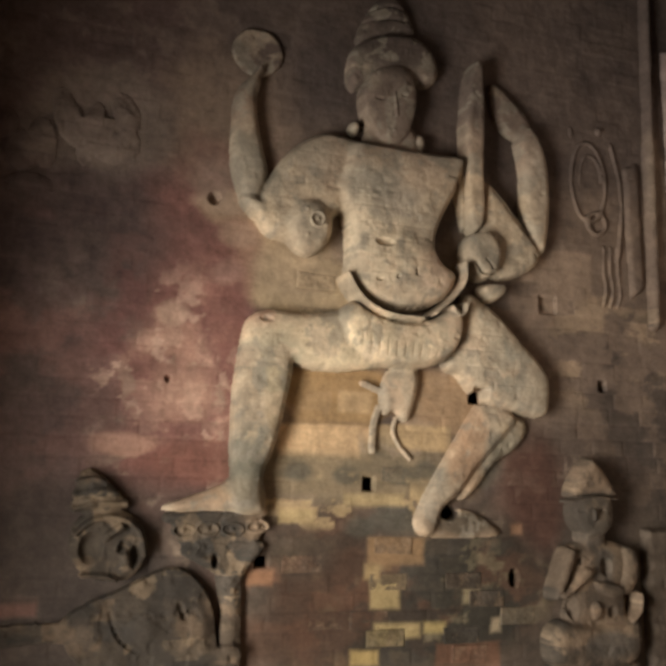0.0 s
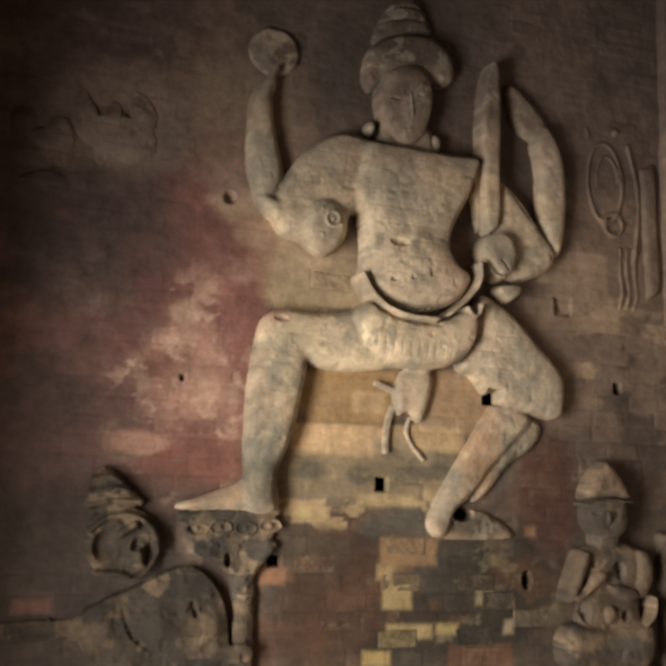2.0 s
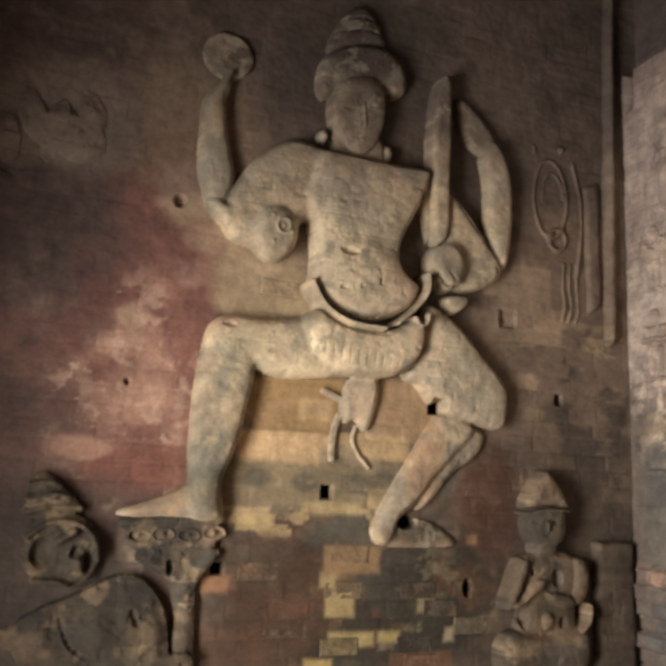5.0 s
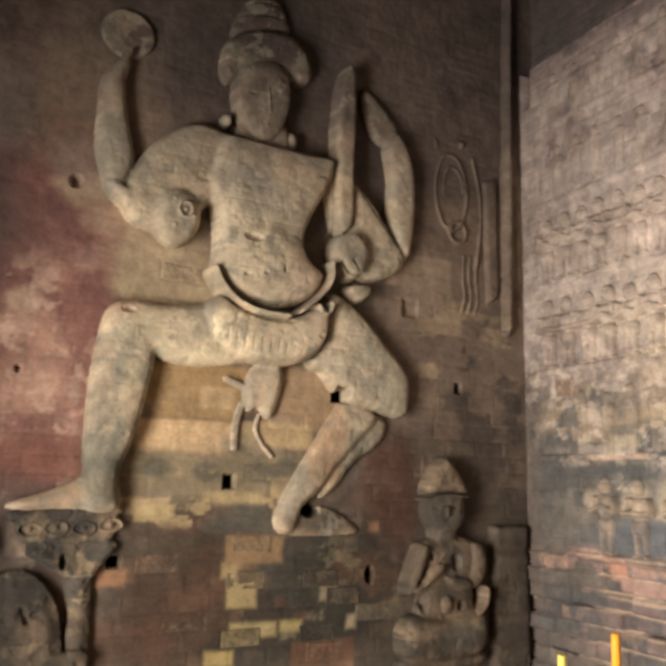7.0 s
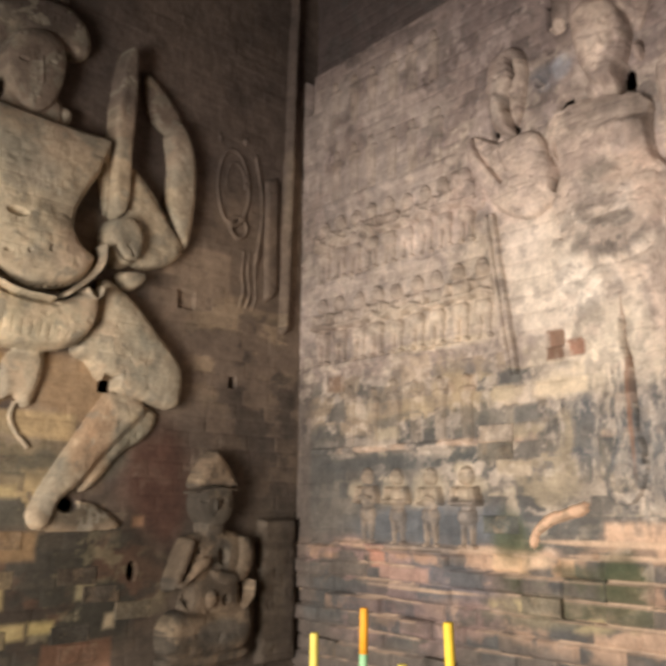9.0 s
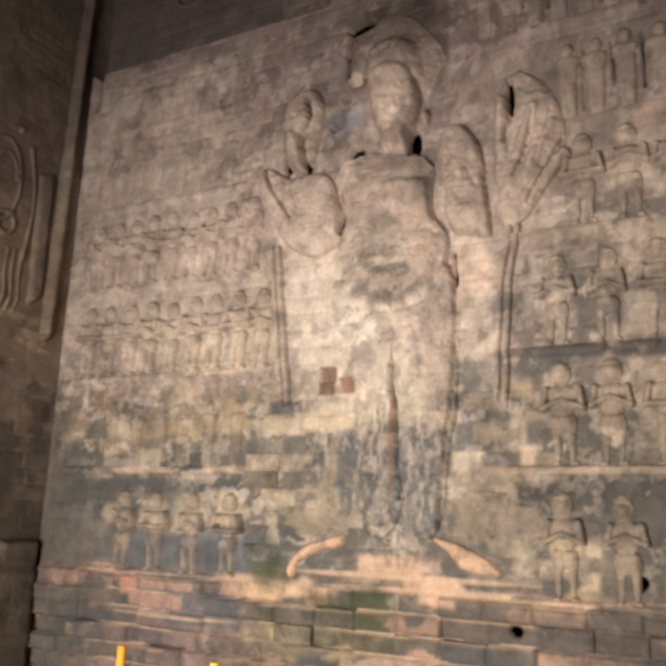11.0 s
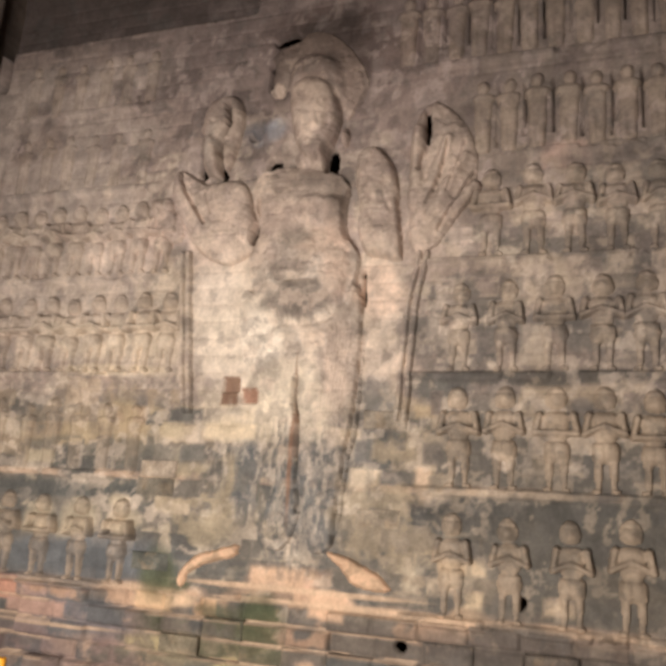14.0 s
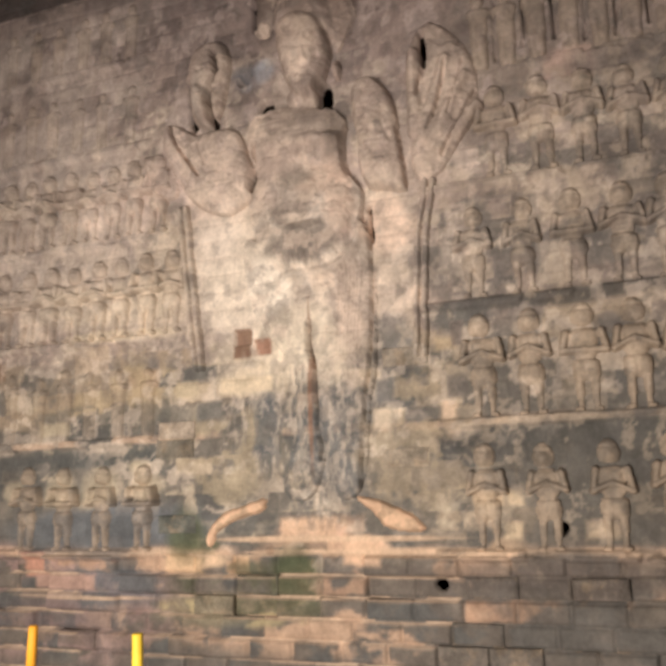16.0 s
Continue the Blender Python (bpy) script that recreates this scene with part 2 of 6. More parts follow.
        self.h = np.where(self.h > 0.001, np.maximum(self.h + dh * np.clip(self.h / 0.02, 0, 1), 0.001), self.h)
        return self


def on_a(u, v, h):
    return np.stack([u, -h, v], -1)


def on_b(u, v, h):
    return np.stack([-h, -u, v], -1)


def sheet_mesh(name, place, u, v, h, keep, colour, material, origin):
    """A mesh over the kept cells of a grid, with its colours."""
    co = place(u, v, h).reshape(-1, 3) - np.array(origin)
    nu, nv = u.shape
    idx = np.arange(nu * nv).reshape(nu, nv)
    cells = keep[:-1, :-1] | keep[1:, :-1] | keep[:-1, 1:] | keep[1:, 1:]
    quads = np.stack([idx[:-1, :-1], idx[1:, :-1], idx[1:, 1:], idx[:-1, 1:]], -1)[cells]
    used, faces = np.unique(quads, return_inverse=True)
    faces = faces.reshape(-1, 4)
    me = bpy.data.meshes.new(name)
    me.vertices.add(len(used))
    me.vertices.foreach_set("co", co[used].ravel())
    me.loops.add(faces.size)
    me.loops.foreach_set("vertex_index", faces.ravel().astype(np.int32))
    me.polygons.add(len(faces))
    me.polygons.foreach_set("loop_start", np.arange(0, faces.size, 4, dtype=np.int32))
    me.update(calc_edges=True)
    me.polygons.foreach_set("use_smooth", np.ones(len(faces), bool))
    tint = me.color_attributes.new("tint", "FLOAT_COLOR", "POINT")
    rgba = np.ones((len(used), 4))
    rgba[:, :3] = colour.reshape(-1, 3)[used]
    tint.data.foreach_set("color", rgba.ravel())
    me.materials.append(material)
    me.validate()
    return me


def carve(name, r, place, colour_of, label, category, group="", sink=0.025, wear=0.006, seed=3, courses=1.0, chips=0.0):
    """One carved figure or ornament as a thing of its own, set into its wall."""
    r.erode(wear, seed, courses, chips)
    keep = r.h > 0.0015
    h = np.where(keep, r.h, -sink)
    origin = place(np.array(r.u.mean()), np.array(r.v[keep].min()), np.array(0.0))
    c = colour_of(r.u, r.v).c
    ob = new(name, sheet_mesh(name, place, r.u, r.v, h, keep, c, CARVED, origin))
    ob.location = origin
    return tagged(ob, label, category, group)


def part(name, bm, material, parent=None, label=""):
    me = bpy.data.meshes.new(name)
    bm.to_mesh(me)
    bm.free()
    me.materials.append(material)
    ob = new(name, me)
    ob.parent = parent
    return tagged(ob, label)


def boxes(*spans):
    """A bmesh of boxes, each given by its two far corners."""
    bm = bmesh.new()
    for lo, hi in spans:
        m = Matrix.Translation([(a + b) / 2 for a, b in zip(lo, hi)]) @ Matrix.Diagonal([b - a for a, b in zip(lo, hi)] + [1])
        bmesh.ops.create_cube(bm, size=1, matrix=m)
    return bm


# ---- the colours of the two carved walls ----
SOOT, UMBER, GREY, TAN = (0.055, 0.043, 0.037), (0.13, 0.095, 0.072), (0.15, 0.135, 0.11), (0.42, 0.31, 0.20)
CREAM, ROSE, RUST, OCHRE = (0.62, 0.50, 0.37), (0.30, 0.155, 0.12), (0.42, 0.22, 0.12), (0.50, 0.33, 0.15)
MOSS, SLATE, PINK, BUFF = (0.085, 0.092, 0.05), (0.10, 0.105, 0.10), (0.50, 0.30, 0.22), (0.34, 0.26, 0.18)


def coat_a(u, v):
    c = Coat(u, v, (0.165, 0.125, 0.095), 11)
    c.bricks(SOOT, 0.30, 1, amount=0.35).bricks((0.19, 0.14, 0.105), 0.25, 2)
    c.mottle((0.085, 0.068, 0.057), 0.14, 0.56, 31, amount=0.7, crisp=0.08)
    # shade over the upper courses and towards the doorway, painted dark
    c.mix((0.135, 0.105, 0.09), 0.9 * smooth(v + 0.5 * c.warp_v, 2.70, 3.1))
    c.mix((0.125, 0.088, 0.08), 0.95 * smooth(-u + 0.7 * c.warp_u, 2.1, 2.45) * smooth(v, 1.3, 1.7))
    c.mottle((0.085, 0.067, 0.06), 0.26, 0.54, 32, amount=0.7, crisp=0.14, square=0.1)
    c.mottle((0.20, 0.155, 0.13), 0.12, 0.60, 131, (-2.110, 2.884), (1.0, 0.9), 0.55, 0.09, 1.1, 0.4)
    c.mottle((0.062, 0.045, 0.045), 0.16, 0.57, 132, (-2.452, 2.269), (0.7, 1.0), 0.6, 0.10, 1.1, 0.3)
    c.mottle((0.23, 0.125, 0.105), 0.14, 0.60, 133, (-2.440, 2.117), (0.6, 0.6), 0.5, 0.10, 1.2, 0.4)
    c.stain((-1.917, 2.986), (0.34, 0.32), (0.24, 0.18, 0.135), 0.8)
    c.stain((-2.503, 2.920), (0.24, 0.20), (0.22, 0.18, 0.15), 0.8)
    # shadow round the head, put in as dark patches
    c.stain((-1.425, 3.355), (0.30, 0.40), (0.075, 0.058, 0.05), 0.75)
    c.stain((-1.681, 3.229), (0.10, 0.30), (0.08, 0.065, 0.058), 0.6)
    # red wash beside the leg
    c.stain((-2.085, 2.435), (0.26, 0.42), (0.20, 0.10, 0.085), 0.9)
    c.stain((-2.151, 1.986), (0.26, 0.36), (0.30, 0.165, 0.13), 0.95, 0.25, 0.7)
    c.stain((-2.216, 2.058), (0.13, 0.14), (0.42, 0.26, 0.195), 0.6, 0.5, 1.0)
    c.mottle((0.50, 0.33, 0.25), 0.10, 0.57, 33, (-2.178, 1.938), (0.20, 0.26), 0.75)
    c.stain((-2.355, 1.759), (0.13, 0.045), (0.44, 0.27, 0.20), 0.75, 0.3, 0.8)
    c.stain((-2.228, 2.236), (0.06, 0.04), (0.46, 0.33, 0.24), 0.7)
    c.mottle((0.16, 0.075, 0.068), 0.13, 0.55, 134, (-2.176, 2.139), (0.3, 0.5), 0.6, 0.09, 1.1, 0.4)
    c.mottle((0.56, 0.40, 0.31), 0.05, 0.66, 135, (-2.179, 1.954), (0.3, 0.4), 0.6)
    c.stain((-2.117, 1.672), (0.28, 0.08), (0.23, 0.105, 0.085), 0.8)
    c.stain((-2.327, 1.566), (0.30, 0.10), (0.11, 0.065, 0.055), 0.7)
    # plastered ground round the figure
    c.stain((-2.049, 2.655), (0.10, 0.08), (0.34, 0.255, 0.17), 0.8)
    c.stain((-1.846, 2.529), (0.20, 0.20), (0.40, 0.31, 0.20), 0.9)
    c.stain((-1.722, 2.374), (0.22, 0.13), (0.42, 0.33, 0.21), 0.95, 0.2)
    c.stain((-1.573, 1.974), (0.25, 0.11), (0.38, 0.25, 0.12), 0.95, 0.15, 0.25)
    c.stain((-1.147, 1.965), (0.18, 0.13), (0.40, 0.28, 0.17), 0.9)
    c.block((-1.813, 1.749), (-1.433, 1.858), (0.58, 0.41, 0.25))
    c.block((-1.448, 1.767), (-1.110, 1.869), (0.42, 0.32, 0.19), 0.85)
    c.stain((-1.531, 1.673), (0.42, 0.14), (0.27, 0.22, 0.145), 0.85)
    c.bricks((0.50, 0.38, 0.22), 0.40, 4, (-1.512, 1.595), (0.42, 0.15), 2)
    c.mottle((0.10, 0.095, 0.08), 0.13, 0.53, 34, (-1.462, 1.627), (0.48, 0.16), 0.8)
    c.stain((-1.680, 1.219), (0.34, 0.26), (0.17, 0.10, 0.07), 0.7)
    c.stain((-1.092, 1.254), (0.28, 0.22), (0.095, 0.092, 0.08), 0.85)
    c.bricks((0.27, 0.15, 0.10), 0.30, 7, (-1.680, 1.219), (0.28, 0.24), 2)
    c.mottle((0.10, 0.092, 0.075), 0.13, 0.50, 39, (-1.470, 1.215), (0.5, 0.26), 0.75)
    c.mottle((0.38, 0.29, 0.16), 0.09, 0.62, 30, (-1.421, 1.244), (0.4, 0.26), 0.7)
    c.bricks((0.27, 0.21, 0.13), 0.25, 9, (-1.127, 1.239), (0.34, 0.28))
    c.block((-1.446, 1.327), (-1.348, 1.442), (0.44, 0.32, 0.16), 0.8)
    c.block((-1.446, 1.185), (-1.312, 1.250), (0.50, 0.385, 0.20), 0.9)
    c.block((-1.418, 1.092), (-1.215, 1.140), (0.46, 0.36, 0.17), 0.9)
    c.block((-1.214, 1.096), (-1.127, 1.147), (0.42, 0.31, 0.18), 0.9)
    c.block((-1.162, 0.952), (-0.893, 1.063), (0.34, 0.18, 0.11))
    c.block((-1.885, 1.288), (-1.780, 1.345), (0.48, 0.26, 0.16))
    c.block((-1.794, 1.497), (-1.652, 1.554), (0.50, 0.37, 0.21))
    c.block((-2.695, 1.208), (-2.579, 1.258), (0.20, 0.13, 0.105))
    c.stain((-0.998, 1.704), (0.12, 0.06), (0.13, 0.12, 0.095), 0.7)
    # wall towards the corner
    c.block((-0.629, 2.457), (-0.426, 2.659), (0.37, 0.28, 0.20), 0.85).block((-0.773, 2.507), (-0.625, 2.617), (0.33, 0.25, 0.18), 0.8)
    c.mottle((0.33, 0.25, 0.18), 0.12, 0.46, 38, (-0.567, 2.416), (0.20, 0.14), 0.85)
    c.mix((0.25, 0.19, 0.145), 0.55 * smooth(u + 0.4 * c.warp_u, -0.85, -0.6) * smooth(v, 1.7, 2.0) * (1 - smooth(v, 2.7, 3.1)))
    c.stain((-0.712, 1.610), (0.20, 0.18), (0.13, 0.072, 0.055), 0.8)
    c.mottle((0.36, 0.275, 0.19), 0.10, 0.60, 35, (-0.359, 2.247), (0.32, 0.32), 0.75)
    c.mottle((0.065, 0.055, 0.048), 0.16, 0.56, 36, (-0.222, 1.924), (0.24, 0.5), 0.75)
    c.stain((-0.060, 3.007), (0.06, 0.34), (0.34, 0.27, 0.20), 0.7)
    c.stain((-0.174, 1.222), (0.07, 0.30), (0.25, 0.20, 0.15), 0.8)
    c.mottle((0.40, 0.32, 0.24), 0.07, 0.70, 37, (-1.395, 1.708), (1.1, 0.6), 0.5, 0.06)
    c.mix((0.07, 0.056, 0.045), 0.55 * smooth(-v + 0.2 * c.warp_v, -1.75, -1.55) * smooth(u + 0.2 * c.warp_u, -0.85, -0.65))
    c.mix((0.085, 0.07, 0.054), 0.45 * smooth(-v + 0.2 * c.warp_v, -1.62, -1.48) * smooth(u, -2.0, -1.8))
    # doorway-side shade at the wall's foot, painted as a dark ramp
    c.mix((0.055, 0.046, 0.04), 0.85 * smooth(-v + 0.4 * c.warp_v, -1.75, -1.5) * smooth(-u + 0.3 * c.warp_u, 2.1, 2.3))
    # dark foot of the wall with a few bare yellow bricks
    c.stain((-1.634, 1.218), (0.214, 0.264), (0.07, 0.042, 0.028), 0.85, 0.35, 0.6)
    c.stain((-0.985, 1.240), (0.264, 0.247), (0.042, 0.039, 0.030), 0.9, 0.35, 0.6)
    c.stain((-0.726, 1.598), (0.124, 0.247), (0.085, 0.045, 0.034), 0.85, 0.35, 0.6)
    c.stain((-0.431, 1.691), (0.198, 0.363), (0.085, 0.066, 0.054), 0.5, 0.35, 0.6)
    c.stain((-1.737, 1.395), (0.148, 0.099), (0.075, 0.06, 0.045), 0.7, 0.35, 0.6)
    c.mottle((0.12, 0.065, 0.042), 0.12, 0.57, 231, (-1.235, 1.243), (0.544, 0.314), 0.6, 0.06, 1.8, 0.25)
    c.mottle((0.036, 0.034, 0.028), 0.14, 0.5, 232, (-1.147, 1.242), (0.495, 0.314), 0.75, 0.06, 1.8, 0.25)
    c.mottle((0.22, 0.19, 0.12), 0.07, 0.64, 233, (-1.093, 1.210), (0.429, 0.247), 0.5, 0.05, 1.6, 0.3)
    c.block((-1.450, 1.351), (-1.220, 1.447), (0.30, 0.20, 0.11), 0.9, 0.012)
    c.block((-1.461, 1.298), (-1.400, 1.351), (0.36, 0.27, 0.14), 0.9, 0.012)
    c.block((-1.438, 1.197), (-1.318, 1.286), (0.38, 0.30, 0.15), 0.9, 0.012)
    c.block((-1.422, 1.092), (-1.233, 1.143), (0.40, 0.32, 0.16), 0.9, 0.012)
    c.block((-1.216, 1.106), (-1.125, 1.146), (0.36, 0.29, 0.13), 0.9, 0.012)
    c.block((-1.514, 1.000), (-1.401, 1.049), (0.46, 0.35, 0.15), 0.9, 0.012)
    c.block((-1.162, 0.990), (-0.894, 1.064), (0.16, 0.09, 0.058), 0.9, 0.012)
    c.block((-1.910, 1.279), (-1.813, 1.329), (0.34, 0.19, 0.11), 0.9, 0.012)
    c.block((-1.797, 1.499), (-1.663, 1.546), (0.46, 0.36, 0.19), 0.9, 0.012)
    c.block((-1.557, 1.561), (-1.311, 1.608), (0.42, 0.33, 0.18), 0.9, 0.012)
    c.block((-1.058, 1.210), (-0.985, 1.264), (0.30, 0.26, 0.16), 0.9, 0.012)
    c.block((-0.927, 1.099), (-0.890, 1.152), (0.40, 0.33, 0.22), 0.9, 0.012)
    c.block((-0.844, 1.460), (-0.796, 1.497), (0.30, 0.18, 0.11), 0.9, 0.012)
    c.block((-2.710, 1.195), (-2.586, 1.235), (0.17, 0.10, 0.08), 0.9, 0.012)
    # plaster left between the legs, stepped along the courses
    c.block((-1.757, 1.847), (-1.417, 2.073), (0.36, 0.245, 0.125), 0.8, 0.035)
    c.block((-1.804, 1.738), (-1.490, 1.852), (0.60, 0.43, 0.25), 0.95, 0.012)
    c.block((-1.577, 1.906), (-1.441, 1.990), (0.52, 0.38, 0.22), 0.8, 0.01)
    c.block((-1.331, 1.773), (-1.130, 1.871), (0.50, 0.37, 0.21), 0.85, 0.012)
    c.block((-1.244, 1.886), (-1.041, 2.076), (0.37, 0.26, 0.16), 0.8, 0.02)
    c.block((-1.842, 1.603), (-1.224, 1.756), (0.25, 0.20, 0.125), 0.6, 0.02)
    c.stain((-1.742, 1.674), (0.050, 0.036), (0.10, 0.095, 0.075), 0.75, 0.4, 1.0)
    c.stain((-1.561, 1.669), (0.059, 0.036), (0.10, 0.095, 0.075), 0.75, 0.4, 1.0)
    c.stain((-1.338, 1.667), (0.074, 0.036), (0.10, 0.095, 0.075), 0.75, 0.4, 1.0)
    c.stain((-1.223, 1.691), (0.050, 0.036), (0.10, 0.095, 0.075), 0.75, 0.4, 1.0)
    c.stain((-1.360, 1.497), (0.116, 0.036), (0.10, 0.095, 0.075), 0.75, 0.4, 1.0)
    c.stain((-1.496, 1.475), (0.066, 0.036), (0.10, 0.095, 0.075), 0.75, 0.4, 1.0)
    c.mottle((0.47, 0.36, 0.2), 0.06, 0.58, 234, (-1.533, 1.580), (0.363, 0.099), 0.7, 0.05, 1.25, 0.8)
    # red wash: deeper ground and rubbed pink spots
    c.stain((-2.007, 2.310), (0.099, 0.280), (0.21, 0.10, 0.085), 0.6, 0.35, 0.6)
    c.stain((-2.093, 1.699), (0.181, 0.083), (0.20, 0.095, 0.072), 0.7, 0.35, 0.6)
    c.stain((-2.035, 2.396), (0.066, 0.046), (0.34, 0.21, 0.17), 0.8, 0.4, 0.9)
    c.stain((-2.184, 1.942), (0.116, 0.099), (0.45, 0.29, 0.215), 0.6, 0.5, 1.0)
    c.stain((-2.346, 1.755), (0.083, 0.040), (0.44, 0.27, 0.2), 0.8, 0.3, 0.8)
    c.stain((-2.227, 2.232), (0.058, 0.050), (0.42, 0.29, 0.22), 0.8, 0.3, 1.2)
    c.stain((-2.643, 2.552), (0.330, 0.181), (0.07, 0.05, 0.048), 0.6, 0.5, 0.8)
    c.stain((-2.574, 1.809), (0.247, 0.148), (0.10, 0.066, 0.058), 0.5, 0.5, 0.9)
    # pale smears round the raised elbow
    c.stain((-2.059, 2.667), (0.099, 0.053), (0.36, 0.27, 0.2), 0.8, 0.4, 0.9)
    c.stain((-2.012, 2.539), (0.083, 0.050), (0.37, 0.26, 0.19), 0.8, 0.4, 0.9)
    c.stain((-2.082, 2.765), (0.066, 0.083), (0.27, 0.2, 0.16), 0.7, 0.5, 0.9)
    c.stain((-1.783, 2.433), (0.157, 0.099), (0.37, 0.29, 0.195), 0.8, 0.3, 0.6)
    c.stain((-2.469, 2.921), (0.099, 0.099), (0.20, 0.16, 0.135), 0.6, 0.4, 1.0)
    # shade beside the head and the club, painted into the wall colour
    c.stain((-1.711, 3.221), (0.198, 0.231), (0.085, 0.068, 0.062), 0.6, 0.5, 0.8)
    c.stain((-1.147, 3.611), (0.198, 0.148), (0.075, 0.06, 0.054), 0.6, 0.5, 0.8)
    return c


def coat_a_figure(u, v):
    """The carved figure: pale tan body, greyer on the shins, smoke and painted shade at the head."""
    c = Coat(u, v, (0.47, 0.375, 0.26), 17)
    c.mottle((0.37, 0.325, 0.25), 0.30, 0.50, 41, amount=0.75, crisp=0.16, stretch=1.0, square=0.05)
    c.stain((-1.465, 2.526), (0.16, 0.18), (0.56, 0.47, 0.33), 0.7)
    c.stain((-1.415, 2.760), (0.12, 0.10), (0.34, 0.30, 0.24), 0.6)
    c.stain((-1.250, 2.874), (0.14, 0.10), (0.40, 0.31, 0.22), 0.6)
    c.stain((-1.561, 2.180), (0.46, 0.10), (0.62, 0.53, 0.37), 0.85, 0.4, 0.6)
    c.stain((-1.925, 2.230), (0.09, 0.07), (0.56, 0.40, 0.27), 0.8)
    c.stain((-1.853, 2.031), (0.10, 0.16), (0.36, 0.34, 0.255), 0.8, 0.4, 0.8)
    c.stain((-1.916, 1.707), (0.12, 0.12), (0.22, 0.205, 0.16), 0.85)
    c.mottle((0.52, 0.42, 0.28), 0.09, 0.58, 42, (-1.907, 1.843), (0.14, 0.22), 0.7)
    c.stain((-1.986, 1.603), (0.22, 0.05), (0.42, 0.29, 0.18), 0.7)
    c.stain((-0.965, 2.193), (0.16, 0.16), (0.54, 0.47, 0.35), 0.85)
    c.mottle((0.30, 0.29, 0.235), 0.11, 0.57, 43, (-0.889, 2.130), (0.15, 0.13), 0.7, 0.08, 1.0, 0.2)
    c.stain((-0.969, 1.754), (0.16, 0.08), (0.15, 0.145, 0.12), 0.9, 0.3, 0.9)
    c.stain((-1.098, 1.717), (0.05, 0.18), (0.44, 0.30, 0.19), 0.8)
    c.stain((-0.835, 1.876), (0.10, 0.04), (0.36, 0.29, 0.19), 0.7)
    c.stain((-1.045, 1.486), (0.13, 0.045), (0.13, 0.112, 0.088), 0.9)
    c.mix((0.26, 0.19, 0.125), 0.55 * smooth(-v, -1.62, -1.5) * smooth(u, -1.4, -1.25))
    # upper shade put into the colour, darkening by height
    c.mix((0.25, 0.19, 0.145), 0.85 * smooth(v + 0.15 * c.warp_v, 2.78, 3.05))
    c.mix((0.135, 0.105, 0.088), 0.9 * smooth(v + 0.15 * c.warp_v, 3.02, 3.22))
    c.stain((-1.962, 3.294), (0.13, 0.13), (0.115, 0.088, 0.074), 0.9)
    c.stain((-1.967, 2.767), (0.09, 0.14), (0.26, 0.235, 0.185), 0.7)
    c.stain((-1.650, 2.867), (0.14, 0.11), (0.27, 0.215, 0.16), 0.7)
    c.mottle((0.20, 0.185, 0.145), 0.11, 0.60, 44, amount=0.55, crisp=0.10, stretch=0.8, square=0.35)
    c.mottle((0.21, 0.205, 0.165), 0.10, 0.54, 47, (-1.879, 1.905), (0.16, 0.34), 0.6, 0.08, 0.7, 0.3)
    c.mottle((0.56, 0.41, 0.28), 0.09, 0.60, 48, (-1.420, 2.027), (0.7, 0.6), 0.4, 0.08, 1.0, 0.4)
    c.mottle((0.62, 0.53, 0.39), 0.07, 0.64, 45, amount=0.35, crisp=0.1, stretch=1.0, square=0.1)
    # body patches: grey chest, rosy belly, cream thigh, green-grey shin
    c.stain((-1.499, 2.801), (0.091, 0.099), (0.33, 0.30, 0.235), 0.7, 0.5, 0.8)
    c.stain((-1.195, 2.464), (0.099, 0.083), (0.50, 0.37, 0.27), 0.6, 0.5, 0.7)
    c.stain((-1.509, 2.534), (0.074, 0.181), (0.60, 0.51, 0.37), 0.7, 0.5, 0.7)
    c.stain((-1.619, 2.150), (0.181, 0.083), (0.66, 0.56, 0.38), 0.8, 0.4, 0.5)
    c.stain((-1.906, 2.247), (0.058, 0.050), (0.56, 0.38, 0.27), 0.8, 0.4, 0.5)
    c.stain((-1.831, 2.036), (0.074, 0.132), (0.29, 0.28, 0.21), 0.65, 0.4, 0.9)
    c.stain((-1.859, 1.940), (0.026, 0.181), (0.50, 0.41, 0.26), 0.5, 0.5, 0.8)
    c.stain((-1.905, 1.616), (0.074, 0.099), (0.15, 0.145, 0.11), 0.8, 0.4, 0.9)
    c.stain((-0.916, 2.155), (0.083, 0.063), (0.27, 0.26, 0.21), 0.8, 0.4, 0.9)
    c.stain((-0.749, 2.044), (0.083, 0.083), (0.33, 0.29, 0.22), 0.7, 0.5, 0.9)
    c.stain((-1.041, 1.788), (0.050, 0.165), (0.42, 0.28, 0.175), 0.7, 0.4, 0.7)
    c.stain((-0.889, 1.778), (0.074, 0.066), (0.26, 0.235, 0.175), 0.7, 0.4, 0.9)
    c.stain((-1.059, 1.502), (0.148, 0.041), (0.09, 0.075, 0.055), 0.85, 0.4, 0.7)
    c.stain((-2.099, 1.559), (0.132, 0.036), (0.30, 0.22, 0.15), 0.7, 0.4, 0.7)
    c.stain((-1.734, 2.890), (0.099, 0.099), (0.34, 0.30, 0.23), 0.6, 0.5, 0.9)
    c.stain((-1.909, 2.620), (0.058, 0.058), (0.60, 0.49, 0.34), 0.7, 0.4, 0.7)
    c.stain((-1.654, 2.180), (0.495, 0.050), (0.60, 0.50, 0.34), 0.4, 0.5, 0.9)
    # soot on crown and face, with upper shade painted on arms and club
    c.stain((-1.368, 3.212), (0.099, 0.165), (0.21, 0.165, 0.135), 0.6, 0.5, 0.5)
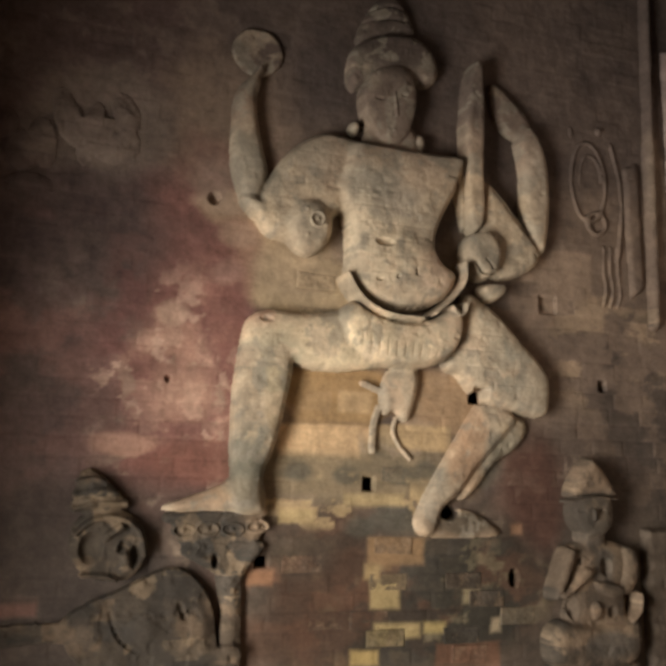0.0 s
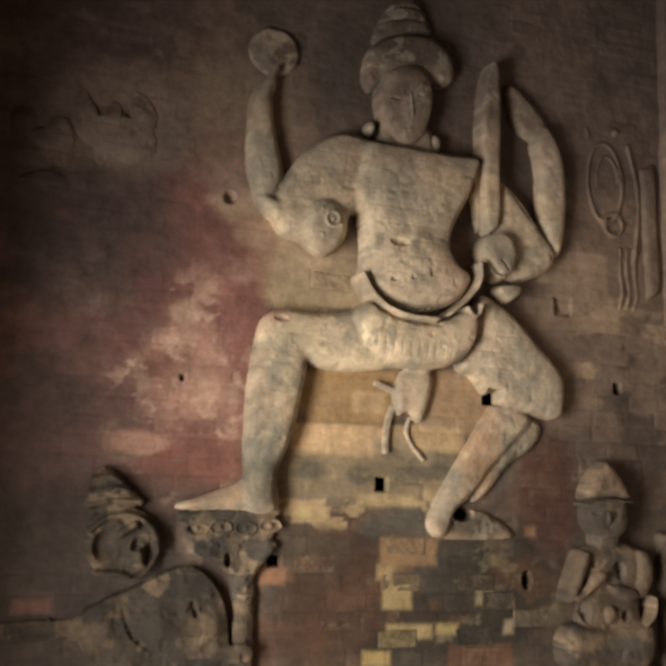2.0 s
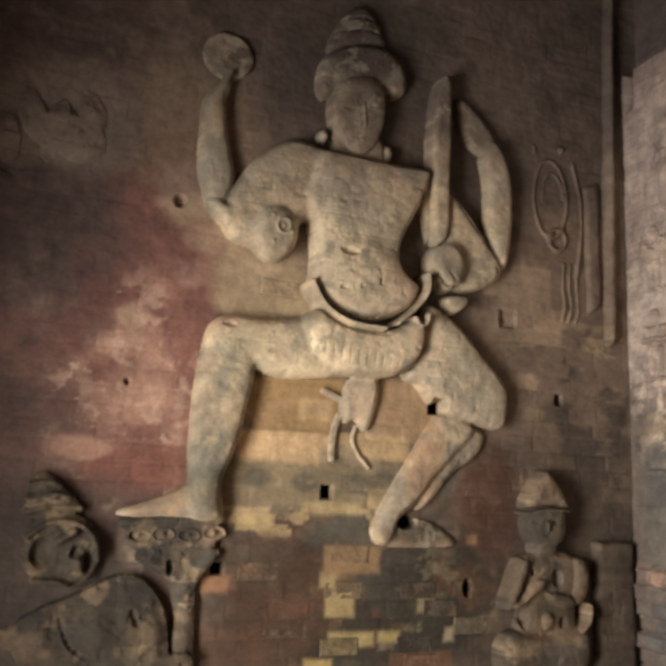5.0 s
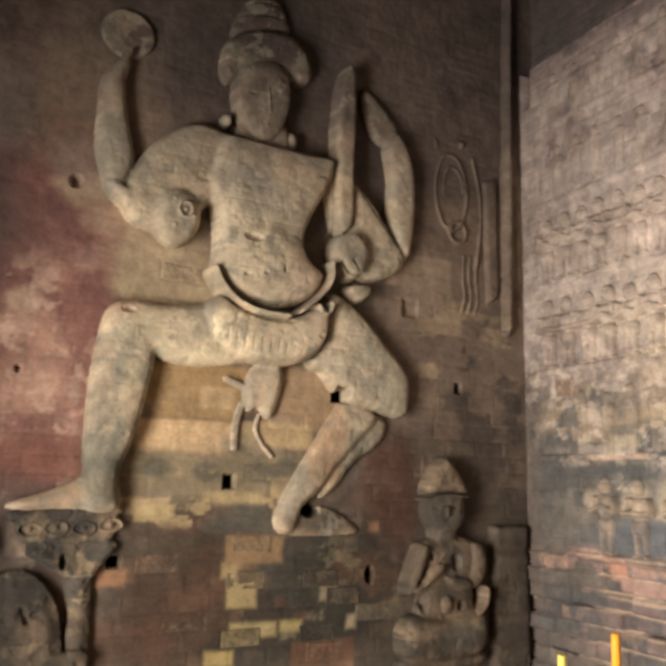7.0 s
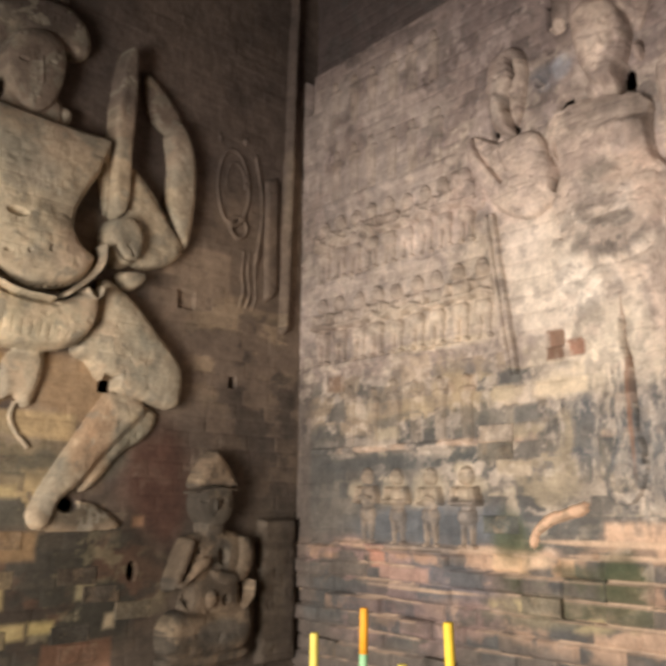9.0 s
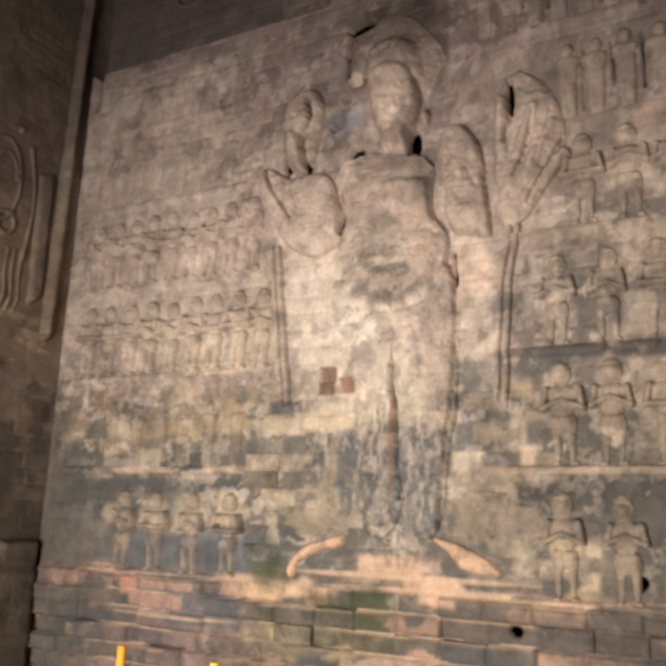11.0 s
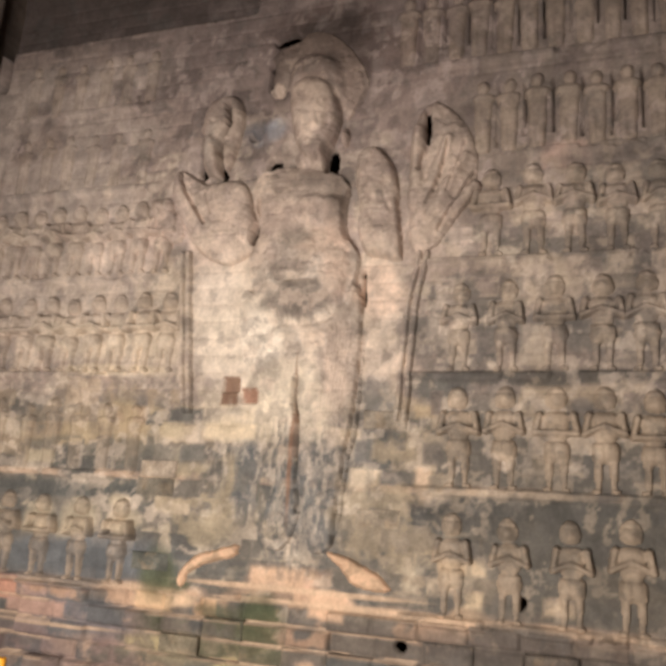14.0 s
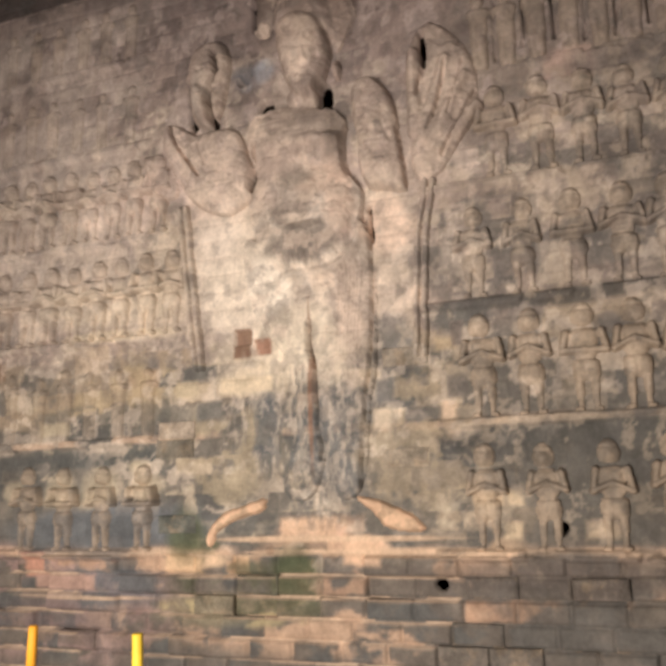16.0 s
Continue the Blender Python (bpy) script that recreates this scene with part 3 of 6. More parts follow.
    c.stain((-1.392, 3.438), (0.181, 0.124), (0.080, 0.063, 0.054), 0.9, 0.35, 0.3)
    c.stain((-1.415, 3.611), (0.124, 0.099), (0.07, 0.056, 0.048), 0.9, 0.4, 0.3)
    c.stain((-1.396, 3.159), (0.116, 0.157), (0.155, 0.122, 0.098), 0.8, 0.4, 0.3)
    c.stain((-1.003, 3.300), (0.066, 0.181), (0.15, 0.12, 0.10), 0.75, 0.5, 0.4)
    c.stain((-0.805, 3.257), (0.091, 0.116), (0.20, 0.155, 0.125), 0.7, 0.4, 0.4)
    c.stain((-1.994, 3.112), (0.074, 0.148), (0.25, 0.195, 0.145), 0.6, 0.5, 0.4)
    c.stain((-0.715, 2.917), (0.066, 0.214), (0.36, 0.31, 0.245), 0.6, 0.5, 0.5)
    c.mottle((0.27, 0.245, 0.195), 0.05, 0.60, 301, amount=0.6, crisp=0.04, stretch=1.0, square=0.3)
    c.mottle((0.62, 0.50, 0.35), 0.06, 0.62, 302, (-1.45, 2.2), (0.6, 0.5), 0.5, 0.04, 1.0, 0.3)
    return c


def coat_a_low(u, v):
    """The two crouching figures: dark umber with worn tan high spots."""
    c = Coat(u, v, (0.12, 0.10, 0.076), 23)
    c.mottle((0.27, 0.20, 0.135), 0.16, 0.52, 51, crisp=0.08)
    c.mottle((0.075, 0.072, 0.064), 0.12, 0.53, 52, crisp=0.08)
    c.mottle((0.42, 0.32, 0.21), 0.06, 0.63, 53, amount=0.7)
    c.mix((0.20, 0.145, 0.10), 0.4 * smooth(u, -0.75, -0.6))
    # shade towards the doorway painted over the left figure as a ramp
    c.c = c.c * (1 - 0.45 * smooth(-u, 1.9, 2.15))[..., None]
    c.stain((-0.509, 1.540), (0.075, 0.095), (0.12, 0.108, 0.088), 0.6, 0.5, 0.4)
    c.stain((-0.523, 1.692), (0.08, 0.06), (0.30, 0.22, 0.15), 0.8)
    c.stain((-0.449, 1.049), (0.13, 0.05), (0.13, 0.115, 0.095), 0.9)
    c.stain((-0.644, 1.342), (0.05, 0.11), (0.31, 0.225, 0.15), 0.85)
    c.stain((-0.642, 1.080), (0.06, 0.04), (0.25, 0.185, 0.125), 0.8)
    c.stain((-0.446, 1.349), (0.05, 0.06), (0.15, 0.13, 0.105), 0.8)
    c.stain((-0.674, 1.175), (0.04, 0.05), (0.11, 0.098, 0.08), 0.8)
    c.stain((-0.376, 1.324), (0.04, 0.10), (0.19, 0.145, 0.10), 0.7)
    c.mottle((0.05, 0.045, 0.038), 0.10, 0.50, 303, amount=0.6, crisp=0.08, stretch=0.9, square=0.2)
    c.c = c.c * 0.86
    return c


def coat_b(u, v):
    c = Coat(u, v, (0.36, 0.28, 0.225), 29)
    c.mottle((0.27, 0.215, 0.175), 0.20, 0.50, 61, crisp=0.08)
    c.bricks((0.30, 0.24, 0.195), 0.22, 1, amount=0.6).bricks((0.46, 0.37, 0.29), 0.18, 2, amount=0.7)
    # rosy grey shade over the top painted in by height, dark crown patches
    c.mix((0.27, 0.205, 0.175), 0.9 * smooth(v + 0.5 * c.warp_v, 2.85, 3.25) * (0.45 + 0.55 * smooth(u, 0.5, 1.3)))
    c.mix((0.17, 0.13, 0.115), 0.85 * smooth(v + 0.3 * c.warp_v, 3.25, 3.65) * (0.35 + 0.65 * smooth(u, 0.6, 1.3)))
    c.mottle((0.11, 0.085, 0.075), 0.16, 0.58, 62, (1.7, 3.6), (2.2, 0.6), 0.7)
    c.stain((1.628, 3.588), (0.24, 0.13), (0.12, 0.085, 0.072), 0.85)
    c.stain((1.917, 3.451), (0.12, 0.14), (0.15, 0.105, 0.09), 0.6)
    # pale plaster in the middle
    c.stain((1.552, 2.331), (0.32, 0.50), (0.68, 0.56, 0.43), 0.9, 0.5, 0.8)
    c.stain((1.971, 2.403), (0.12, 0.28), (0.72, 0.58, 0.45), 0.9, 0.3, 0.7)
    c.stain((1.251, 2.762), (0.17, 0.22), (0.64, 0.51, 0.41), 0.85)
    c.stain((2.121, 2.772), (0.12, 0.24), (0.58, 0.46, 0.37), 0.8)
    c.stain((0.852, 2.435), (0.36, 0.24), (0.52, 0.42, 0.31), 0.8)
    c.stain((0.738, 2.851), (0.22, 0.10), (0.50, 0.40, 0.32), 0.7)
    c.stain((1.000, 2.731), (0.06, 0.12), (0.62, 0.47, 0.38), 0.7)
    c.stain((1.402, 2.002), (0.20, 0.12), (0.62, 0.51, 0.37), 0.9, 0.3, 0.8)
    c.stain((1.653, 2.688), (0.20, 0.18), (0.42, 0.32, 0.265), 0.7)
    c.mottle((0.24, 0.21, 0.185), 0.07, 0.57, 63, (1.620, 2.657), (0.17, 0.12), 0.7, 0.07, 1.0, 0.2)
    c.stain((1.607, 2.409), (0.11, 0.045), (0.25, 0.21, 0.185), 0.75, 0.5, 0.9)
    c.stain((1.778, 2.479), (0.07, 0.07), (0.60, 0.44, 0.35), 0.8)
    c.stain((1.469, 2.278), (0.10, 0.10), (0.76, 0.68, 0.57), 0.85)
    c.stain((1.393, 3.139), (0.07, 0.05), (0.30, 0.30, 0.31), 0.7)
    # the wall beyond the figure: smoke-brown with paler worn patches
    c.mix((0.23, 0.185, 0.15), 0.75 * smooth(u + 0.4 * c.warp_u, 2.05, 2.35))
    c.mottle((0.40, 0.32, 0.245), 0.15, 0.56, 64, (2.7, 2.5), (0.8, 0.8), 0.8)
    c.mottle((0.15, 0.135, 0.115), 0.15, 0.54, 65, (2.7, 2.4), (0.8, 1.0), 0.75)
    c.block((2.490, 2.895), (2.646, 2.992), (0.46, 0.33, 0.26), 0.8)
    c.block((2.174, 2.591), (2.256, 2.693), (0.60, 0.49, 0.38), 0.8)
    c.stain((2.478, 2.489), (0.12, 0.08), (0.50, 0.40, 0.30), 0.8, 0.25, 0.9)
    c.block((2.417, 2.204), (2.521, 2.341), (0.46, 0.38, 0.29), 0.7)
    # damp grey lower courses with pale worn bricks
    low = smooth(-v + 0.30 * c.warp_v, -2.17, -2.02)
    low = low * (1 - 0.85 * (1 - smooth(np.abs(u - 1.45 + 0.6 * c.warp_u), 0.26, 0.46)) * smooth(v, 1.82, 2.0))
    c.mix((0.15, 0.135, 0.11), 0.92 * low)
    c.mottle((0.34, 0.26, 0.175), 0.13, 0.53, 66, (0.8, 2.0), (1.2, 0.16), 0.8)
    c.mottle((0.37, 0.29, 0.20), 0.12, 0.56, 67, (2.6, 1.8), (1.0, 0.45), 0.8)
    c.mottle((0.10, 0.098, 0.088), 0.12, 0.55, 68, (1.6, 1.72), (2.0, 0.34), 0.8, 0.08)
    c.mottle((0.46, 0.38, 0.27), 0.08, 0.66, 69, (1.4, 1.75), (1.3, 0.40), 0.75, 0.07)
    c.bricks((0.55, 0.44, 0.31), 0.14, 6, (1.6, 1.75), (1.0, 0.36))
    c.bricks((0.10, 0.10, 0.092), 0.20, 5, (1.6, 1.75), (1.8, 0.40))
    c.stain((0.876, 1.482), (0.34, 0.08), (0.155, 0.16, 0.16), 0.9)
    # dark shelf lines: the ledge's shadow put into the colour
    c.stain((0.785, 1.727), (0.36, 0.03), (0.095, 0.10, 0.09), 0.8)
    c.stain((2.506, 1.704), (0.55, 0.05), (0.085, 0.083, 0.075), 0.85, 0.25, 0.5)
    c.stain((2.160, 2.126), (0.10, 0.05), (0.12, 0.115, 0.10), 0.8)
    c.stain((1.681, 1.752), (0.22, 0.10), (0.20, 0.20, 0.185), 0.7, 0.4, 1.0)
    c.mottle((0.09, 0.09, 0.085), 0.09, 0.56, 70, (1.618, 1.750), (0.3, 0.16), 0.85)
    # broken foot of the wall: orange and pink bare brick, moss
    base = smooth(-v + 0.12 * c.warp_v, -1.43, -1.37)
    c.mix((0.15, 0.125, 0.10), 0.95 * base)
    c.bricks((0.50, 0.31, 0.195), 0.26, 7, (1.5, 1.28), (1.9, 0.2), 2)
    c.mottle((0.34, 0.23, 0.195), 0.11, 0.57, 71, (0.5, 1.22), (0.7, 0.22), 0.8, 0.05, 2.2)
    c.mottle((0.52, 0.35, 0.23), 0.10, 0.61, 72, (1.9, 1.25), (1.6, 0.2), 0.8, 0.05, 2.2)
    c.mottle((0.10, 0.10, 0.092), 0.14, 0.54, 73, (1.5, 1.2), (2.2, 0.22), 0.85)
    # worn course edges, their lit lips painted as tan lines
    edge = 1 - smooth(np.abs(v - 1.402 + 0.05 * c.warp_v), 0.010, 0.024)
    c.mix((0.62, 0.42, 0.28), 0.9 * edge * smooth(cloud(u, v * 0.2, 0.22, 77), 0.36, 0.46) * base)
    c.mix((0.50, 0.36, 0.25), 0.8 * (1 - smooth(np.abs(v - 1.788 + 0.03 * c.warp_v), 0.008, 0.018)) * smooth(cloud(u, v * 0.2, 0.2, 79), 0.44, 0.52))
    c.stain((1.618, 1.455), (0.11, 0.028), (0.68, 0.45, 0.31), 0.95, 0.25, 0.8)
    c.stain((1.789, 1.400), (0.09, 0.04), (0.68, 0.46, 0.31), 0.95, 0.25, 0.8)
    c.stain((2.272, 1.387), (0.07, 0.05), (0.58, 0.41, 0.26), 0.9, 0.25, 0.9)
    c.stain((2.682, 1.380), (0.14, 0.03), (0.62, 0.42, 0.29), 0.9, 0.3, 0.9)
    c.stain((1.197, 1.370), (0.10, 0.03), (0.62, 0.44, 0.28), 0.9, 0.3, 0.9)
    c.mottle(MOSS, 0.14, 0.50, 74, (1.385, 1.356), (0.24, 0.10), 0.8, 0.08)
    c.stain((1.550, 1.301), (0.08, 0.08), (0.07, 0.085, 0.035), 0.7)
    c.stain((1.298, 1.211), (0.24, 0.05), (0.30, 0.25, 0.15), 0.6, 0.5, 1.0)
    c.block((1.330, 1.317), (1.399, 1.385), (0.56, 0.37, 0.22))
    c.block((2.165, 1.465), (2.232, 1.576), (0.54, 0.42, 0.29), 0.85)
    c.block((2.271, 1.527), (2.311, 1.578), (0.70, 0.55, 0.39))
    c.block((2.260, 1.435), (2.308, 1.484), (0.66, 0.50, 0.35))
    c.block((2.083, 1.783), (2.136, 1.862), (0.62, 0.45, 0.30))
    c.block((0.929, 1.584), (1.003, 1.702), (0.52, 0.43, 0.31))
    c.block((1.341, 2.058), (1.413, 2.156), (0.19, 0.11, 0.07))
    c.block((1.420, 2.060), (1.488, 2.110), (0.27, 0.13, 0.085))
    c.block((0.468, 1.302), (0.575, 1.395), (0.50, 0.26, 0.18))
    # set-back course over the panel, painted dark for its shade
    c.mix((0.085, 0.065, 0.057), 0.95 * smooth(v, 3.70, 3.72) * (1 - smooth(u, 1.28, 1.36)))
    # darker strip in the low corner and darker low right
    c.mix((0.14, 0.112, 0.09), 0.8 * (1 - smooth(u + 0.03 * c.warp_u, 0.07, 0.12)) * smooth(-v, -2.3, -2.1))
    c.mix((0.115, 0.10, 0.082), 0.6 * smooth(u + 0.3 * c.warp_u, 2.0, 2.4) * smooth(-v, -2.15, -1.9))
    c.mottle((0.10, 0.09, 0.08), 0.08, 0.68, 75, amount=0.45, stretch=1.0, square=0.4)
    c.mottle((0.13, 0.12, 0.105), 0.05, 0.60, 85, (1.646, 1.823), (0.34, 0.24), 0.7, 0.04, 0.35, 0.1)
    c.mottle((0.50, 0.42, 0.32), 0.06, 0.62, 86, (1.579, 1.866), (0.34, 0.2), 0.5, 0.08, 0.4, 0.1)
    c.mottle((0.66, 0.54, 0.41), 0.06, 0.64, 76, (1.3, 2.3), (1.6, 0.9), 0.55)
    c.mottle((0.17, 0.13, 0.115), 0.10, 0.58, 141, (1.4, 3.35), (2.0, 0.55), 0.6, 0.08, 0.6, 0.5)
    c.mottle((0.44, 0.35, 0.30), 0.06, 0.64, 142, (1.4, 3.1), (1.9, 0.6), 0.55, 0.05, 0.8, 0.5)
    c.mottle((0.20, 0.175, 0.15), 0.07, 0.62, 143, (0.6, 2.6), (0.7, 0.6), 0.55, 0.06, 0.8, 0.5)
    c.mottle((0.60, 0.50, 0.38), 0.05, 0.63, 144, (0.6, 2.5), (0.7, 0.5), 0.5, 0.05, 0.8, 0.5)
    c.mottle((0.78, 0.66, 0.53), 0.07, 0.60, 145, (1.651, 2.358), (0.34, 0.34), 0.55, 0.07, 0.7, 0.3)
    c.mottle((0.30, 0.26, 0.225), 0.06, 0.63, 146, (1.708, 2.582), (0.4, 0.5), 0.55, 0.06, 0.7, 0.4)
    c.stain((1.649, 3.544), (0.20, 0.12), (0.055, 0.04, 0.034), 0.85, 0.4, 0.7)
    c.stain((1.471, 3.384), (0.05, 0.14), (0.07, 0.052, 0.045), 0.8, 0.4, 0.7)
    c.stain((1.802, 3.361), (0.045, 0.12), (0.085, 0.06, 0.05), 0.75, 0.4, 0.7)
    c.mix((0.50, 0.415, 0.345), 0.5 * (1 - smooth(u + 0.3 * c.warp_u, 0.75, 1.05)) * smooth(v, 2.15, 2.3) * (1 - smooth(v, 3.5, 3.7)) * smooth(cloud(u, v, 0.15, 58), 0.30, 0.55))
    c.block((2.510, 1.439), (2.588, 1.485), (0.62, 0.46, 0.32), 0.9)
    c.block((2.167, 2.391), (2.226, 2.509), (0.56, 0.45, 0.34), 0.7)
    c.block((0.648, 2.049), (0.808, 2.149), (0.50, 0.38, 0.26), 0.6)
    c.block((0.894, 1.939), (1.026, 2.045), (0.42, 0.30, 0.19), 0.7)
    c.block((0.199, 2.054), (0.311, 2.124), (0.22, 0.14, 0.09), 0.8)
    # patches of plaster, bare brick and damp round the standing figure
    c.stain((1.951, 2.487), (0.093, 0.093), (0.72, 0.55, 0.42), 0.9, 0.3, 0.6)
    c.stain((1.315, 2.390), (0.128, 0.221), (0.66, 0.55, 0.43), 0.8, 0.4, 0.8)
    c.stain((1.485, 2.268), (0.085, 0.102), (0.80, 0.71, 0.58), 0.85, 0.4, 0.7)
    c.stain((1.894, 2.318), (0.051, 0.102), (0.62, 0.50, 0.38), 0.7, 0.35, 0.6)
    c.stain((1.389, 1.953), (0.136, 0.051), (0.66, 0.54, 0.38), 0.8, 0.3, 0.9)
    c.stain((1.584, 2.061), (0.102, 0.119), (0.66, 0.56, 0.42), 0.7, 0.4, 0.8)
    c.block((2.178, 2.614), (2.252, 2.703), (0.60, 0.48, 0.39), 0.9, 0.012)
    c.block((2.136, 2.399), (2.194, 2.511), (0.62, 0.50, 0.40), 0.9, 0.012)
    c.block((2.108, 2.295), (2.173, 2.382), (0.50, 0.41, 0.32), 0.7, 0.012)
    c.block((2.423, 2.489), (2.533, 2.548), (0.52, 0.42, 0.33), 0.8, 0.012)
    c.block((2.514, 2.945), (2.627, 2.994), (0.48, 0.34, 0.27), 0.8, 0.02)
    c.stain((1.098, 2.865), (0.068, 0.204), (0.52, 0.41, 0.35), 0.6, 0.35, 0.6)
    c.stain((0.746, 2.290), (0.374, 0.085), (0.60, 0.50, 0.37), 0.7, 0.4, 0.8)
    c.stain((0.834, 2.702), (0.153, 0.170), (0.56, 0.45, 0.37), 0.6, 0.5, 0.8)
    c.stain((0.842, 2.183), (0.272, 0.024), (0.66, 0.54, 0.38), 0.8, 0.4, 0.6)
    c.stain((1.933, 2.089), (0.076, 0.076), (0.20, 0.185, 0.16), 0.7, 0.4, 1.0)
    c.stain((1.615, 2.642), (0.093, 0.037), (0.20, 0.18, 0.155), 0.7, 0.4, 1.0)
    c.stain((1.370, 3.161), (0.044, 0.037), (0.13, 0.12, 0.12), 0.8, 0.4, 0.7)
    c.stain((1.458, 3.161), (0.041, 0.044), (0.33, 0.33, 0.34), 0.8, 0.4, 0.7)
    c.mottle((0.13, 0.125, 0.115), 0.09, 0.54, 241, (1.717, 1.737), (0.412, 0.198), 0.5, 0.06, 0.5, 0.3)
    c.mottle((0.36, 0.29, 0.19), 0.09, 0.54, 242, (1.306, 1.722), (0.247, 0.181), 0.7, 0.05, 1.25, 0.8)
    c.mottle((0.34, 0.27, 0.18), 0.09, 0.54, 243, (2.003, 1.748), (0.231, 0.214), 0.7, 0.05, 1.25, 0.8)
    c.mottle((0.40, 0.31, 0.19), 0.09, 0.52, 244, (0.771, 1.980), (0.429, 0.099), 0.75, 0.05, 1.25, 0.8)
    c.mottle((0.13, 0.122, 0.10), 0.1, 0.48, 245, (0.787, 1.864), (0.429, 0.066), 0.75, 0.05, 1.25, 0.8)
    c.stain((1.472, 1.772), (0.044, 0.153), (0.11, 0.115, 0.115), 0.75, 0.4, 0.8)
    c.stain((1.741, 1.868), (0.068, 0.102), (0.16, 0.155, 0.145), 0.6, 0.5, 1.0)
    c.stain((1.738, 1.639), (0.068, 0.085), (0.13, 0.13, 0.125), 0.75, 0.4, 0.9)
    # pale scraped spots on the lowest row and its ledge
    c.stain((0.623, 1.631), (0.068, 0.058), (0.46, 0.38, 0.26), 0.7, 0.4, 1.1)
    c.stain((0.802, 1.631), (0.082, 0.061), (0.46, 0.38, 0.26), 0.7, 0.4, 1.1)
    c.stain((1.013, 1.618), (0.061, 0.048), (0.46, 0.38, 0.26), 0.7, 0.4, 1.1)
    c.stain((0.947, 1.693), (0.037, 0.027), (0.46, 0.38, 0.26), 0.7, 0.4, 1.1)
    c.stain((0.404, 1.630), (0.048, 0.037), (0.46, 0.38, 0.26), 0.7, 0.4, 1.1)
    c.stain((0.805, 1.483), (0.323, 0.076), (0.16, 0.165, 0.165), 0.75, 0.4, 0.8)
    c.stain((0.873, 1.277), (0.221, 0.068), (0.15, 0.155, 0.16), 0.7, 0.4, 0.9)
    c.block((1.519, 1.424), (1.709, 1.496), (0.64, 0.43, 0.28), 0.9, 0.012)
    c.block((1.731, 1.349), (1.866, 1.427), (0.64, 0.43, 0.28), 0.9, 0.012)
    c.block((1.068, 1.323), (1.219, 1.393), (0.58, 0.40, 0.24), 0.9, 0.012)
    c.block((1.312, 1.313), (1.374, 1.363), (0.56, 0.36, 0.22), 0.9, 0.012)
    c.block((0.455, 1.303), (0.563, 1.386), (0.46, 0.25, 0.17), 0.9, 0.012)
    c.block((0.505, 1.258), (0.792, 1.315), (0.44, 0.28, 0.21), 0.9, 0.012)
    c.block((2.162, 1.527), (2.256, 1.568), (0.46, 0.35, 0.23), 0.9, 0.012)
    c.block((2.266, 1.529), (2.308, 1.575), (0.66, 0.51, 0.33), 0.9, 0.012)
    c.block((2.256, 1.432), (2.308, 1.477), (0.66, 0.51, 0.33), 0.9, 0.012)
    c.block((2.496, 1.428), (2.588, 1.476), (0.66, 0.50, 0.33), 0.9, 0.012)
    c.block((2.081, 1.803), (2.129, 1.862), (0.62, 0.46, 0.32), 0.9, 0.012)
    c.block((2.096, 1.738), (2.138, 1.773), (0.62, 0.48, 0.34), 0.9, 0.012)
    c.block((2.230, 1.346), (2.321, 1.391), (0.60, 0.42, 0.28), 0.9, 0.012)
    # lit edges of the broken courses, painted as thin tan streaks
    c.stain((0.922, 1.393), (0.280, 0.014), (0.62, 0.44, 0.29), 0.85, 0.3, 0.35)
    c.stain((1.658, 1.434), (0.408, 0.010), (0.62, 0.44, 0.29), 0.85, 0.3, 0.35)
    c.stain((1.566, 1.392), (0.170, 0.007), (0.62, 0.44, 0.29), 0.85, 0.3, 0.35)
    c.stain((1.992, 1.390), (0.315, 0.015), (0.62, 0.44, 0.29), 0.85, 0.3, 0.35)
    c.stain((2.532, 1.392), (0.306, 0.014), (0.62, 0.44, 0.29), 0.85, 0.3, 0.35)
    c.stain((0.718, 1.234), (0.280, 0.008), (0.62, 0.44, 0.29), 0.85, 0.3, 0.35)
    c.stain((1.577, 1.251), (0.170, 0.008), (0.62, 0.44, 0.29), 0.85, 0.3, 0.35)
    c.mottle((0.13, 0.11, 0.09), 0.12, 0.45, 246, (2.396, 1.337), (0.528, 0.066), 0.8, 0.05, 1.25, 0.8)
    c.mottle((0.088, 0.09, 0.052), 0.13, 0.52, 247, (1.416, 1.270), (0.363, 0.099), 0.8, 0.08, 1.25, 0.8)
    c.stain((1.160, 1.447), (0.068, 0.076), (0.075, 0.088, 0.04), 0.75, 0.4, 0.9)
    c.stain((1.539, 1.335), (0.058, 0.061), (0.07, 0.08, 0.042), 0.6, 0.4, 0.9)
    c.mottle((0.46, 0.37, 0.20), 0.1, 0.54, 248, (1.291, 1.196), (0.330, 0.050), 0.7, 0.05, 1.25, 0.8)
    c.stain((2.401, 1.782), (0.221, 0.014), (0.50, 0.38, 0.26), 0.8, 0.3, 0.4)
    c.stain((1.381, 2.255), (0.204, 0.221), (0.74, 0.63, 0.49), 0.55, 0.4, 0.9)
    c.stain((1.569, 2.046), (0.187, 0.128), (0.74, 0.63, 0.47), 0.6, 0.3, 0.9)
    c.stain((1.951, 2.487), (0.102, 0.102), (0.76, 0.58, 0.44), 0.7, 0.3, 0.6)
    c.stain((1.269, 2.494), (0.102, 0.102), (0.68, 0.57, 0.46), 0.6, 0.4, 0.8)
    # ledge shadows painted dark, and darker patches along the lowest rows
    c.stain((2.512, 2.162), (0.408, 0.027), (0.085, 0.078, 0.068), 0.85, 0.35, 0.5)
    c.stain((2.490, 1.740), (0.442, 0.031), (0.075, 0.072, 0.064), 0.85, 0.35, 0.5)
